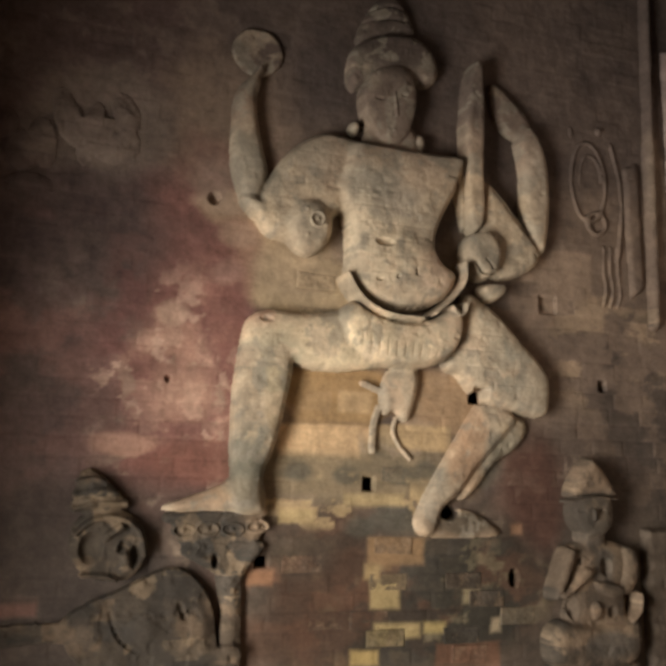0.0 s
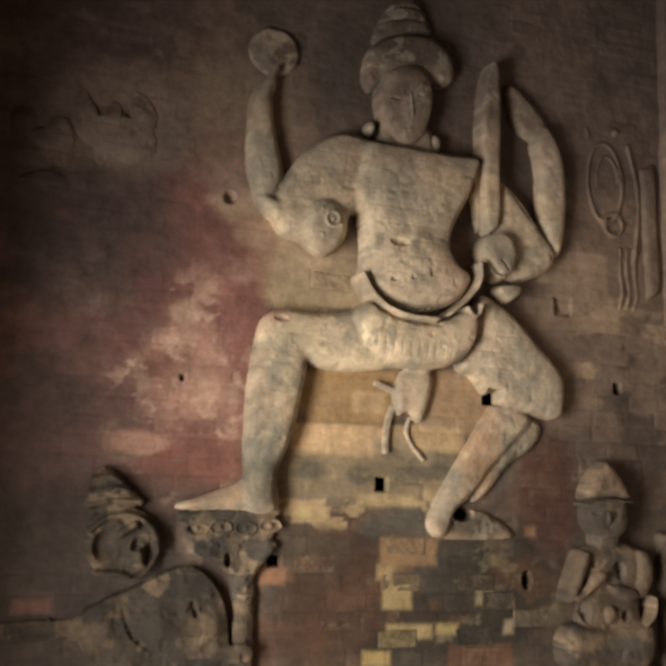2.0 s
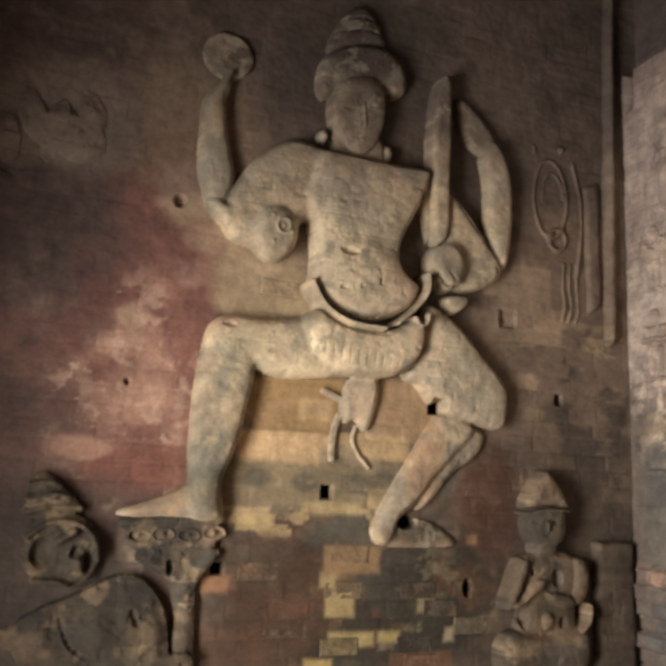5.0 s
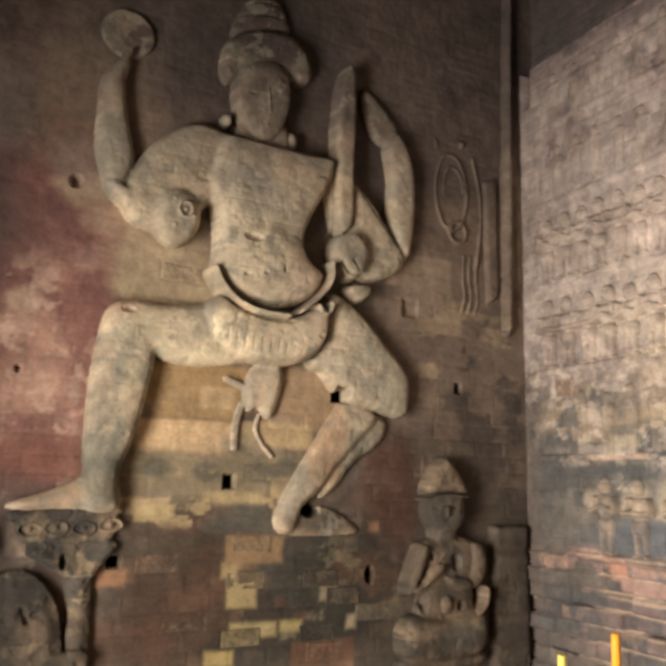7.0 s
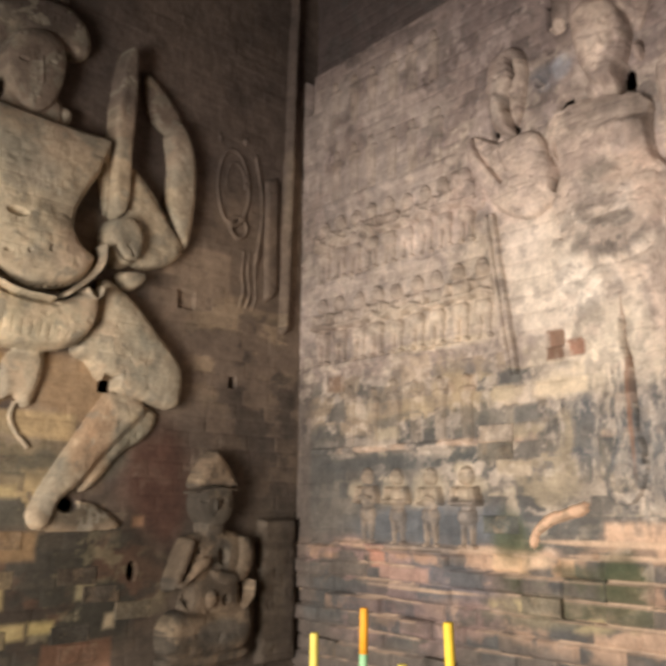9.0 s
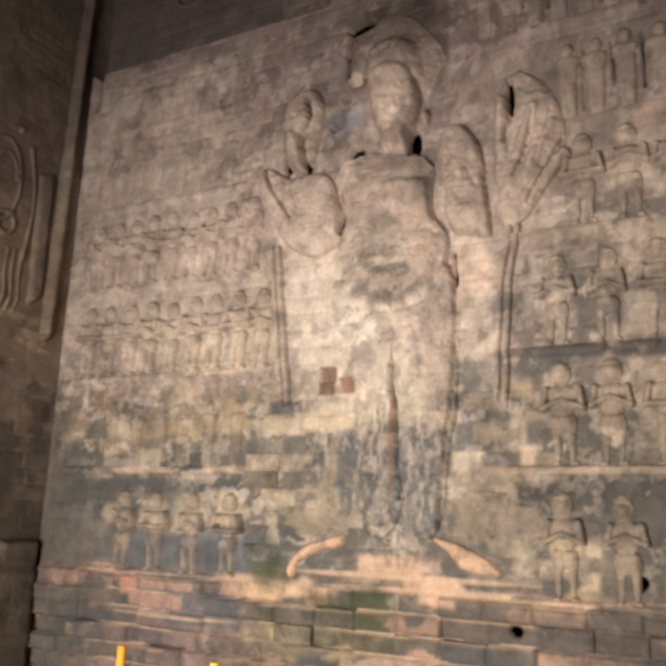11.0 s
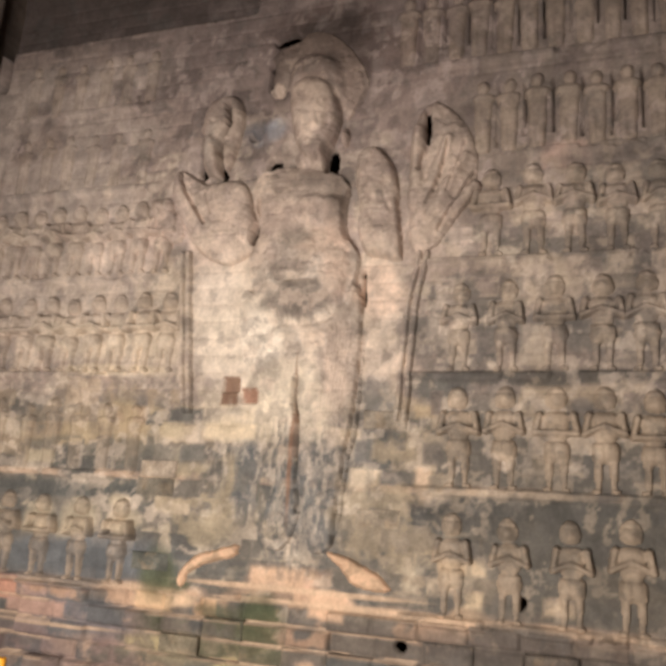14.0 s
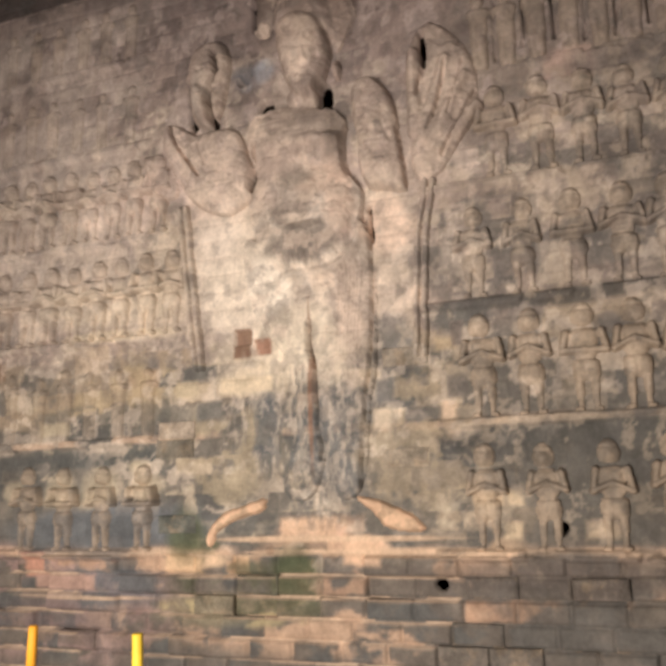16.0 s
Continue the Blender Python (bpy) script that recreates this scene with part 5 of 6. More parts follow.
    r.form([(-1.561, 3.413), (-1.541, 3.506), (-1.509, 3.575), (-1.464, 3.645), (-1.407, 3.694), (-1.354, 3.670), (-1.307, 3.592), (-1.273, 3.514), (-1.412, 3.495)], 0.030, 0.017, 0.06)
    r.form([(-1.595, 3.258), (-1.584, 3.379), (-1.530, 3.444), (-1.414, 3.497), (-1.302, 3.509), (-1.223, 3.467), (-1.186, 3.388), (-1.190, 3.317), (-1.252, 3.282), (-1.295, 3.308), (-1.539, 3.232), (-1.560, 3.207)], 0.051, 0.017, 0.05)
    r.melt(2)
    r.form([(-1.533, 3.236), (-1.491, 3.304), (-1.416, 3.342), (-1.340, 3.342), (-1.297, 3.282), (-1.288, 3.188), (-1.307, 3.081), (-1.353, 2.999), (-1.409, 2.977), (-1.464, 2.999), (-1.518, 3.081), (-1.538, 3.160)], 0.074, 0.022, 0.07, 3)
    r.blob((-1.553, 3.052), (0.022, 0.028), 0.066).blob((-1.270, 3.028), (0.027, 0.045), 0.066)
    r.limb((-1.403, 3.205), 0.010, (-1.393, 3.108), 0.018, 0.102).blob((-1.403, 3.043), (0.030, 0.010), 0.102)
    r.dent((-1.361, 3.199), (0.014, 0.008), 0.007).dent((-1.467, 3.168), (0.022, 0.008), 0.010)
    r.trench([(-1.530, 3.528), (-1.413, 3.566), (-1.307, 3.570)], 0.008, 0.012).trench([(-1.500, 3.590), (-1.415, 3.621), (-1.341, 3.618)], 0.008, 0.012)
    # round hand disc
    r.blob((-1.955, 3.313), (0.100, 0.100), 0.022, full=8).dent((-1.955, 3.313), (0.086, 0.086), 0.004)
    r.limb((-1.975, 3.173), 0.020, (-1.944, 3.233), 0.014, 0.056)
    # belt: a deep line under the belly and two rolls
    r.band([(-1.590, 2.424), (-1.550, 2.353), (-1.486, 2.301), (-1.401, 2.276), (-1.279, 2.277)], 0.012, 0.134)
    r.band([(-1.222, 2.306), (-1.141, 2.373), (-1.092, 2.448), (-1.096, 2.518)], 0.010, 0.128)
    r.trench([(-1.580, 2.438), (-1.529, 2.363), (-1.455, 2.327), (-1.349, 2.316), (-1.237, 2.337), (-1.156, 2.385), (-1.115, 2.468)], 0.006, 0.010)
    r.trench([(-1.540, 2.322), (-1.469, 2.273), (-1.363, 2.250), (-1.255, 2.260)], 0.006, 0.016).trench([(-1.087, 2.316), (-1.083, 2.221), (-1.120, 2.146), (-1.211, 2.095)], 0.006, 0.02)
    r.band([(-1.149, 2.338), (-1.123, 2.299), (-1.093, 2.320), (-1.089, 2.355)], 0.009, 0.122)
    for k in range(10):
        u, v = (-1.520, 2.181)
        r.groove((u + 0.034 * k, v + 0.015 - 0.004 * k), (u + 0.033 * k, v - 0.055), 0.006, 0.0028)
    # flower with its curled petals
    for k in range(9):
        a, far = radians(40 * k + 12 * (k % 3)), 0.046 + 0.010 * (k % 2)
        u, v = (-1.726, 2.606)
        r.blob((u + far * math.cos(a), v + far * 1.15 * math.sin(a)), (0.024 - 0.003 * (k % 3), 0.020), 0.112 - 0.006 * (k % 3), turn=40 * k)
    ring(r, (-1.712, 2.625), (0.026, 0.030), 0.007, 0.118)
    r.blob((-1.712, 2.625), (0.012, 0.014), 0.122)
    # club, fist and knob
    r.form([(-1.065, 3.347), (-1.029, 3.453), (-0.992, 3.420), (-0.982, 3.343), (-0.983, 3.148), (-0.987, 2.918), (-0.980, 2.696), (-1.049, 2.647), (-1.072, 2.794), (-1.080, 2.979), (-1.077, 3.170)], 0.078, 0.013, 0.03)
    r.form([(-1.074, 2.637), (-1.031, 2.674), (-0.968, 2.678), (-0.921, 2.644), (-0.906, 2.573), (-0.946, 2.478), (-1.024, 2.473), (-1.077, 2.547)], 0.091, 0.018, 0.05)
    r.form([(-1.007, 2.459), (-0.895, 2.475), (-0.878, 2.433), (-0.925, 2.389), (-0.984, 2.397)], 0.069, 0.014, 0.04)
    r.trench([(-1.043, 2.533), (-1.008, 2.489), (-0.959, 2.498)], 0.007, 0.02).trench([(-0.969, 2.660), (-0.921, 2.611), (-0.934, 2.537)], 0.006, 0.02).trench([(-0.998, 2.547), (-0.969, 2.515)], 0.006, 0.018)
    r.trench([(-0.751, 2.610), (-0.704, 2.573)], 0.006, 0.02).trench([(-0.965, 2.887), (-0.800, 2.713), (-0.715, 2.610)], 0.005, 0.014)
    # holes and losses
    r.cutout((-1.001, 2.001), (0.033, 0.033), True).cutout((-1.123, 1.542), (0.046, 0.027)).cutout((-1.853, 1.363), (0.03, 0.03), True)
    r.dent((-1.445, 2.562), (0.040, 0.018), 0.022).dent((-1.463, 2.415), (0.016, 0.006), 0.02).dent((-1.313, 2.456), (0.006, 0.016), 0.02).dent((-1.111, 2.870), (0.012, 0.024), 0.05)
    r.dent((-1.391, 2.428), (0.009, 0.009), 0.012).dent((-1.887, 2.230), (0.028, 0.012), 0.014)
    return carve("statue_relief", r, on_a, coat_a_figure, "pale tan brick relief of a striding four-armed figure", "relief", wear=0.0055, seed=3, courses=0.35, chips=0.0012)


def lotus_pedestal():
    r = Relief((-2.30, 1.00), (-1.70, 1.66), 0.004)
    r.slab([(-2.197, 1.520), (-1.865, 1.546), (-1.847, 1.481), (-1.886, 1.401), (-1.943, 1.338), (-2.076, 1.360), (-2.152, 1.430)], 0.045, 0.03)
    r.band([(-2.192, 1.511), (-2.041, 1.524), (-1.859, 1.538)], 0.018, 0.07).band([(-2.121, 1.402), (-2.032, 1.366), (-1.963, 1.303)], 0.02, 0.06).band([(-1.871, 1.416), (-1.921, 1.359), (-1.958, 1.296)], 0.02, 0.06)
    r.limb((-1.972, 1.331), 0.045, (-1.958, 1.205), 0.036, 0.06).limb((-1.958, 1.205), 0.036, (-1.954, 0.987), 0.044, 0.055)
    r.melt(2, 0.8)
    for x, y in ((430, 1250), (480, 1245), (535, 1245), (590, 1240)):
        p = ((-2.197, 1.520)[0] + (x - 392) * 0.00162, (-2.195, 1.478)[1] + (1245 - y) * 0.0016)
        ring(r, p, (0.038, 0.022), 0.007, 0.046)
        r.blob(p, (0.016, 0.012), 0.046)
    r.dent((-2.021, 1.371), (0.014, 0.026), 0.05)
    return carve("lotus_pedestal", r, on_a, coat_a_low, "worn grey-brown carved lotus pedestal on a stem", "pedestal", wear=0.010, seed=8, courses=0.3, chips=0.004)


def crouching_figure():
    r = Relief((-2.98, 0.90), (-1.76, 1.92), 0.005)
    # rounded back, arms and knees
    r.form([(-2.501, 1.164), (-2.439, 1.241), (-2.324, 1.279), (-2.231, 1.333), (-2.148, 1.355), (-2.070, 1.310), (-2.027, 1.240), (-2.005, 1.118), (-1.987, 0.981), (-2.229, 0.939), (-2.366, 0.971), (-2.451, 1.052), (-2.498, 1.112)], 0.049, 0.022, 0.12)
    r.form([(-2.327, 1.181), (-2.279, 1.220), (-2.209, 1.217), (-2.175, 1.165), (-2.202, 1.112), (-2.284, 1.111)], 0.073, 0.020, 0.05).form([(-2.194, 1.233), (-2.149, 1.253), (-2.111, 1.218), (-2.114, 1.163), (-2.163, 1.154)], 0.072, 0.019, 0.04)
    r.band([(-2.488, 1.171), (-2.446, 1.209), (-2.409, 1.195)], 0.024, 0.082).band([(-2.445, 1.196), (-2.377, 1.103), (-2.301, 0.996)], 0.020, 0.085).band([(-2.106, 1.259), (-2.052, 1.189), (-2.060, 1.094)], 0.020, 0.078)
    r.band([(-2.234, 1.005), (-2.113, 1.053), (-1.948, 1.068)], 0.030, 0.085)
    r.band([(-2.776, 1.129), (-2.628, 1.142), (-2.493, 1.144)], 0.034, 0.030)
    r.melt(3, 0.95)
    # face in a heavy round headdress under a ribbed cone
    r.form([(-2.510, 1.523), (-2.500, 1.600), (-2.492, 1.659), (-2.458, 1.677), (-2.394, 1.631), (-2.330, 1.574), (-2.309, 1.546), (-2.412, 1.527)], 0.044, 0.019, 0.06)
    r.form([(-2.510, 1.409), (-2.502, 1.497), (-2.454, 1.535), (-2.359, 1.545), (-2.287, 1.514), (-2.250, 1.431), (-2.258, 1.355), (-2.312, 1.303), (-2.407, 1.306), (-2.477, 1.342)], 0.048, 0.019, 0.10, 3)
    r.melt(2)
    for k in range(3):
        r.band([(-2.502, 1.542), (-2.415, 1.561), (-2.330, 1.560)] if k == 0 else ([(-2.496, 1.586), (-2.433, 1.602), (-2.363, 1.590)] if k == 1 else [(-2.489, 1.628), (-2.450, 1.641), (-2.404, 1.624)]), 0.012, 0.070)
    r.band([(-2.488, 1.463), (-2.439, 1.512), (-2.343, 1.518), (-2.276, 1.466), (-2.267, 1.397)], 0.013, 0.080)
    r.limb((-2.391, 1.452), 0.022, (-2.343, 1.482), 0.020, 0.092).limb((-2.343, 1.421), 0.020, (-2.318, 1.377), 0.018, 0.090)
    r.dent((-2.437, 1.413), (0.040, 0.055), 0.040).dent((-2.337, 1.413), (0.016, 0.020), 0.045).dent((-2.294, 1.387), (0.018, 0.040), 0.03)
    r.band([(-2.456, 1.326), (-2.396, 1.328), (-2.347, 1.312)], 0.010, 0.082)
    r.trench([(-2.359, 1.208), (-2.332, 1.128), (-2.268, 1.086)], 0.008, 0.010).trench([(-2.137, 1.231), (-2.123, 1.197)], 0.012, 0.014)
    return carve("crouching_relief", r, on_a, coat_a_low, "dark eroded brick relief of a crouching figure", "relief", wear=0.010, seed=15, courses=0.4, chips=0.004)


def seated_figure():
    r = Relief((-0.80, 0.90), (-0.16, 1.88), 0.004)
    r.wu, r.wv = r.wu * 0.6, r.wv * 0.6
    # trunk, folded legs and base
    r.form([(-0.612, 1.416), (-0.552, 1.439), (-0.421, 1.447), (-0.323, 1.421), (-0.322, 1.337), (-0.355, 1.237), (-0.337, 1.090), (-0.649, 1.090), (-0.607, 1.240), (-0.612, 1.354)], 0.051, 0.018, 0.08)
    r.form([(-0.557, 1.502), (-0.439, 1.507), (-0.430, 1.420), (-0.563, 1.419)], 0.056, 0.010, 0.04)
    r.form([(-0.720, 1.102), (-0.658, 1.145), (-0.543, 1.122), (-0.444, 1.131), (-0.322, 1.157), (-0.295, 1.116), (-0.300, 1.011), (-0.351, 0.957), (-0.700, 0.962), (-0.725, 1.025)], 0.082, 0.019, 0.06)
    r.form([(-0.716, 0.990), (-0.286, 0.999), (-0.280, 0.911), (-0.718, 0.910)], 0.057, 0.011, 0.04)
    r.melt(2)
    # head under a tall cone with a cap band
    r.form([(-0.605, 1.569), (-0.584, 1.617), (-0.507, 1.632), (-0.426, 1.624), (-0.407, 1.565), (-0.422, 1.497), (-0.472, 1.455), (-0.543, 1.457), (-0.591, 1.503)], 0.077, 0.020, 0.06, 3)
    r.form([(-0.613, 1.602), (-0.603, 1.656), (-0.557, 1.726), (-0.515, 1.775), (-0.495, 1.772), (-0.449, 1.722), (-0.392, 1.648), (-0.381, 1.608), (-0.500, 1.625)], 0.071, 0.018, 0.05)
    r.band([(-0.612, 1.596), (-0.511, 1.618), (-0.397, 1.608)], 0.006, 0.096)
    r.limb((-0.525, 1.565), 0.006, (-0.521, 1.528), 0.013, 0.112).blob((-0.532, 1.500), (0.022, 0.007), 0.102)
    r.dent((-0.573, 1.561), (0.016, 0.007), 0.010).dent((-0.478, 1.563), (0.012, 0.007), 0.010)
    # arms: one hand raised before the chest, the other laid across
    r.form([(-0.641, 1.407), (-0.613, 1.427), (-0.586, 1.408), (-0.603, 1.347), (-0.640, 1.262), (-0.672, 1.208), (-0.714, 1.218), (-0.689, 1.299)], 0.075, 0.014, 0.04)
    r.form([(-0.705, 1.244), (-0.630, 1.267), (-0.595, 1.330), (-0.549, 1.353), (-0.516, 1.330), (-0.545, 1.288), (-0.605, 1.256), (-0.660, 1.206)], 0.088, 0.012, 0.03)
    r.form([(-0.388, 1.422), (-0.338, 1.432), (-0.306, 1.405), (-0.293, 1.330), (-0.317, 1.252), (-0.380, 1.220), (-0.411, 1.253), (-0.371, 1.330)], 0.075, 0.014, 0.04)
    r.form([(-0.371, 1.233), (-0.441, 1.214), (-0.519, 1.254), (-0.530, 1.297), (-0.478, 1.296), (-0.386, 1.279)], 0.084, 0.012, 0.03)
    r.band([(-0.306, 1.236), (-0.309, 1.173), (-0.351, 1.138)], 0.012, 0.098)
    r.form([(-0.541, 1.209), (-0.492, 1.227), (-0.468, 1.175), (-0.500, 1.128), (-0.539, 1.141)], 0.073, 0.011, 0.03)
    r.dent((-0.570, 1.364), (0.009, 0.014), 0.05).dent((-0.606, 1.181), (0.018, 0.040), 0.035).dent((-0.455, 1.342), (0.030, 0.036), 0.028).dent((-0.431, 1.172), (0.022, 0.024), 0.02)
    r.dent((-0.675, 1.165), (0.020, 0.012), 0.03)
    return carve("seated_relief", r, on_a, coat_a_low, "brown worn brick relief of a seated praying figure", "relief", wear=0.006, seed=25, courses=0.2, chips=0.0015)



def swirl_panel():
    r = Relief((-0.56, 2.20), (-0.13, 3.30), 0.005)
    ring(r, (-0.431, 2.996), (0.090, 0.19), 0.012, 0.024)
    ring(r, (-0.420, 3.007), (0.055, 0.12), 0.010, 0.020, 0, 200)
    ring(r, (-0.395, 2.804), (0.05, 0.05), 0.012, 0.026)
    r.band([(-0.641, 3.241), (-0.612, 3.146), (-0.595, 2.971), (-0.590, 2.779)], 0.014, 0.024)
    r.band([(-0.300, 3.198), (-0.262, 3.021), (-0.256, 2.822), (-0.292, 2.642)], 0.012, 0.026)
    for x in (1440, 1462, 1485):
        p = ((-0.358, 2.654)[0] + (x - 1440) * 0.0016, (-0.358, 2.654)[1])
        r.band([(p[0], p[1] + 0.05), (p[0] - 0.008, p[1] - 0.06), (p[0] + 0.012, p[1] - 0.16), (p[0] - 0.01, p[1] - 0.22)], 0.009, 0.026)
    r.blob((-0.365, 3.248), (0.02, 0.024), 0.03).blob((-0.663, 3.217), (0.016, 0.05), 0.026).blob((-0.511, 3.223), (0.016, 0.03), 0.02)
    for k in range(6):
        r.blob(((-0.211, 2.908)[0] + 0.02 * (k % 2), (-0.211, 2.908)[1] - 0.06 * k), (0.022, 0.028), 0.03)
    r.melt(2, 0.7, 2)
    return carve("foliage_relief", r, on_a, coat_a, "dark shallow carved foliage scrolls on the brick", "relief", wear=0.007, seed=35)


def leaf_cloud():
    r = Relief((-3.0, 2.62), (-2.22, 3.34), 0.006)
    for p, s, turn in (((-2.636, 2.923), (0.05, 0.12), 20), ((-2.552, 2.873), (0.045, 0.13), -10), ((-2.470, 2.854), (0.10, 0.09), 0), ((-2.434, 2.976), (0.05, 0.08), 30),
                       ((-2.711, 2.814), (0.05, 0.10), 10), ((-2.777, 2.771), (0.06, 0.08), 0), ((-2.738, 2.652), (0.10, 0.04), 0), ((-2.841, 2.870), (0.05, 0.06), 0)):
        r.blob(p, s, 0.035, turn=turn)
    r.dent((-2.481, 2.865), (0.034, 0.022), 0.05)
    r.melt(5, 0.7, 6)
    return carve("eroded_leaf_relief", r, on_a, coat_a, "eroded leaf-shaped carving on brick darkened by painted shade", "relief", wear=0.012, seed=45)


def corner_strip():
    r = Relief((-0.26, 2.10), (-0.005, 4.42), 0.005)
    r.limb((-0.084, 4.041), 0.026, (-0.100, 3.209), 0.024, 0.055).limb((-0.100, 3.209), 0.030, (-0.114, 2.365), 0.026, 0.05)
    r.limb(((-0.084, 4.041)[0], 4.40), 0.026, (-0.084, 4.041), 0.026, 0.055)
    r.slab([(-0.248, 3.088), (-0.157, 3.130), (-0.156, 2.522), (-0.232, 2.471)], 0.022, 0.02)
    r.melt(3, 0.9, 3)
    return carve("corner_moulding", r, on_a, coat_a, "pale rubbed upright brick moulding beside the corner", "moulding", wear=0.009, seed=55)


def corner_stack():
    r = Relief((-0.30, 0.86), (-0.005, 1.72), 0.005)
    top, low = (-0.272, 1.482)[1], 0.88
    z, k = low, 0
    r.slab([((-0.222, 1.379)[0] - 0.01, low), (-0.02, low), (-0.02, top), ((-0.222, 1.379)[0] - 0.01, top)], 0.040, 0.02)
    while z < top:
        left, right = (-0.222, 1.379)[0] + 0.012 * (chance(k, 3, 5) - 0.5), -0.03 + 0.012 * (chance(k, 4, 5) - 0.5)
        r.slab([(left, z + 0.004), (right, z + 0.004), (right, z + 0.056), (left, z + 0.056)], 0.050 + 0.006 * (k % 2), 0.014)
        z, k = z + 0.062, k + 1
    r.melt(2, 0.85, 2)
    return carve("corner_pilaster", r, on_a, coat_a, "stack of worn moulded brick courses in the corner", "pilaster", wear=0.008, seed=65)


figures_south = [striding_figure(), lotus_pedestal(), crouching_figure(), seated_figure(), swirl_panel(), leaf_cloud(), corner_strip(), corner_stack()]


# ---- the west wall's carvings ----
def standing_figure():
    r = Relief((0.66, 1.36), (2.40, 3.86), 0.0045)
    r.wu, r.wv = r.wu * 0.7, r.wv * 0.7
    # hanging cloth and legs
    r.form([(1.656, 2.303), (1.743, 2.347), (1.819, 2.446), (1.872, 2.467), (1.885, 2.295), (1.881, 1.997), (1.848, 1.853), (1.825, 1.568), (1.721, 1.552), (1.693, 1.706), (1.666, 1.996), (1.649, 2.163)], 0.042, 0.012, 0.06)
    r.form([(1.449, 2.312), (1.560, 2.324), (1.654, 2.211), (1.675, 1.997), (1.694, 1.807), (1.692, 1.692), (1.652, 1.558), (1.546, 1.551), (1.567, 1.702), (1.593, 1.848), (1.590, 1.997), (1.530, 2.073), (1.467, 2.152)], 0.036, 0.017, 0.08)
    r.form([(1.390, 2.497), (1.462, 2.476), (1.560, 2.324), (1.584, 2.213), (1.521, 2.151), (1.442, 2.184), (1.401, 2.314)], 0.032, 0.019, 0.09)
    r.form([(1.474, 2.359), (1.612, 2.329), (1.743, 2.347), (1.801, 2.145), (1.740, 2.101), (1.651, 2.117), (1.577, 2.110), (1.506, 2.166)], 0.040, 0.014, 0.08)
    # trunk: broken chest over a full belly
    r.form([(1.419, 2.958), (1.541, 2.973), (1.716, 2.944), (1.806, 2.892), (1.788, 2.779), (1.799, 2.678), (1.854, 2.608), (1.848, 2.528), (1.831, 2.442), (1.833, 2.384), (1.783, 2.339), (1.685, 2.309), (1.568, 2.323), (1.491, 2.391), (1.445, 2.488), (1.411, 2.609), (1.453, 2.708), (1.409, 2.852)], 0.051, 0.024, 0.14)
    r.form([(1.472, 2.533), (1.571, 2.593), (1.722, 2.598), (1.823, 2.526), (1.841, 2.415), (1.784, 2.346), (1.689, 2.315), (1.580, 2.332), (1.508, 2.396)], 0.067, 0.026, 0.13, 3)
    r.form([(1.451, 2.808), (1.479, 2.910), (1.619, 2.929), (1.758, 2.879), (1.773, 2.776), (1.718, 2.681), (1.566, 2.677), (1.475, 2.719)], 0.063, 0.020, 0.10, 3)
    r.melt(3)
    r.form([(1.597, 2.822), (1.678, 2.841), (1.776, 2.827), (1.794, 2.795), (1.715, 2.776), (1.621, 2.781)], 0.095, 0.011, 0.03).form([(1.505, 2.479), (1.648, 2.490), (1.764, 2.464), (1.749, 2.441), (1.583, 2.449)], 0.100, 0.009, 0.02)
    r.band([(1.573, 2.323), (1.689, 2.309), (1.787, 2.342), (1.841, 2.407), (1.845, 2.474)], 0.012, 0.098)
    # neck, long face, hair swept round it and an ear
    r.form([(1.570, 3.043), (1.703, 3.061), (1.722, 2.942), (1.576, 2.956)], 0.041, 0.011, 0.05)
    r.form([(1.427, 3.301), (1.418, 3.447), (1.472, 3.541), (1.604, 3.582), (1.719, 3.533), (1.813, 3.409), (1.854, 3.305), (1.821, 3.274), (1.769, 3.137), (1.739, 3.233), (1.508, 3.345), (1.493, 3.290)], 0.014, 0.012, 0.06)
    r.form([(1.513, 3.346), (1.534, 3.448), (1.633, 3.468), (1.725, 3.413), (1.763, 3.286), (1.745, 3.225), (1.533, 3.258)], 0.046, 0.015, 0.06)
    r.melt(2)
    r.form([(1.531, 3.300), (1.576, 3.338), (1.647, 3.341), (1.716, 3.300), (1.749, 3.200), (1.743, 3.116), (1.709, 3.032), (1.671, 2.979), (1.608, 2.994), (1.567, 3.087), (1.541, 3.200)], 0.071, 0.024, 0.07, 3)
    r.limb((1.661, 3.166), 0.007, (1.667, 3.111), 0.015, 0.112).blob((1.770, 3.086), (0.014, 0.036), 0.060)
    r.groove((1.589, 3.191), (1.639, 3.176), 0.008, 0.009).groove((1.685, 3.169), (1.729, 3.170), 0.008, 0.009).groove((1.632, 3.063), (1.704, 3.057), 0.007, 0.008)
    # open hand with a tall cup between parted fingers
    r.form([(1.039, 3.018), (1.101, 3.001), (1.205, 2.933), (1.355, 2.950), (1.394, 2.877), (1.425, 2.767), (1.460, 2.660), (1.400, 2.627), (1.313, 2.585), (1.196, 2.643), (1.125, 2.737), (1.049, 2.858)], 0.042, 0.019, 0.09)
    r.form([(1.135, 3.130), (1.154, 3.297), (1.230, 3.328), (1.284, 3.331), (1.332, 3.270), (1.324, 3.142), (1.282, 2.971), (1.174, 2.970)], 0.038, 0.013, 0.04)
    r.form([(0.934, 2.885), (0.963, 2.909), (1.044, 2.870), (1.122, 2.737), (1.068, 2.692), (0.982, 2.754)], 0.020, 0.010, 0.04)
    r.form([(1.172, 3.141), (1.226, 3.152), (1.257, 2.980), (1.184, 2.981)], 0.061, 0.011, 0.02)
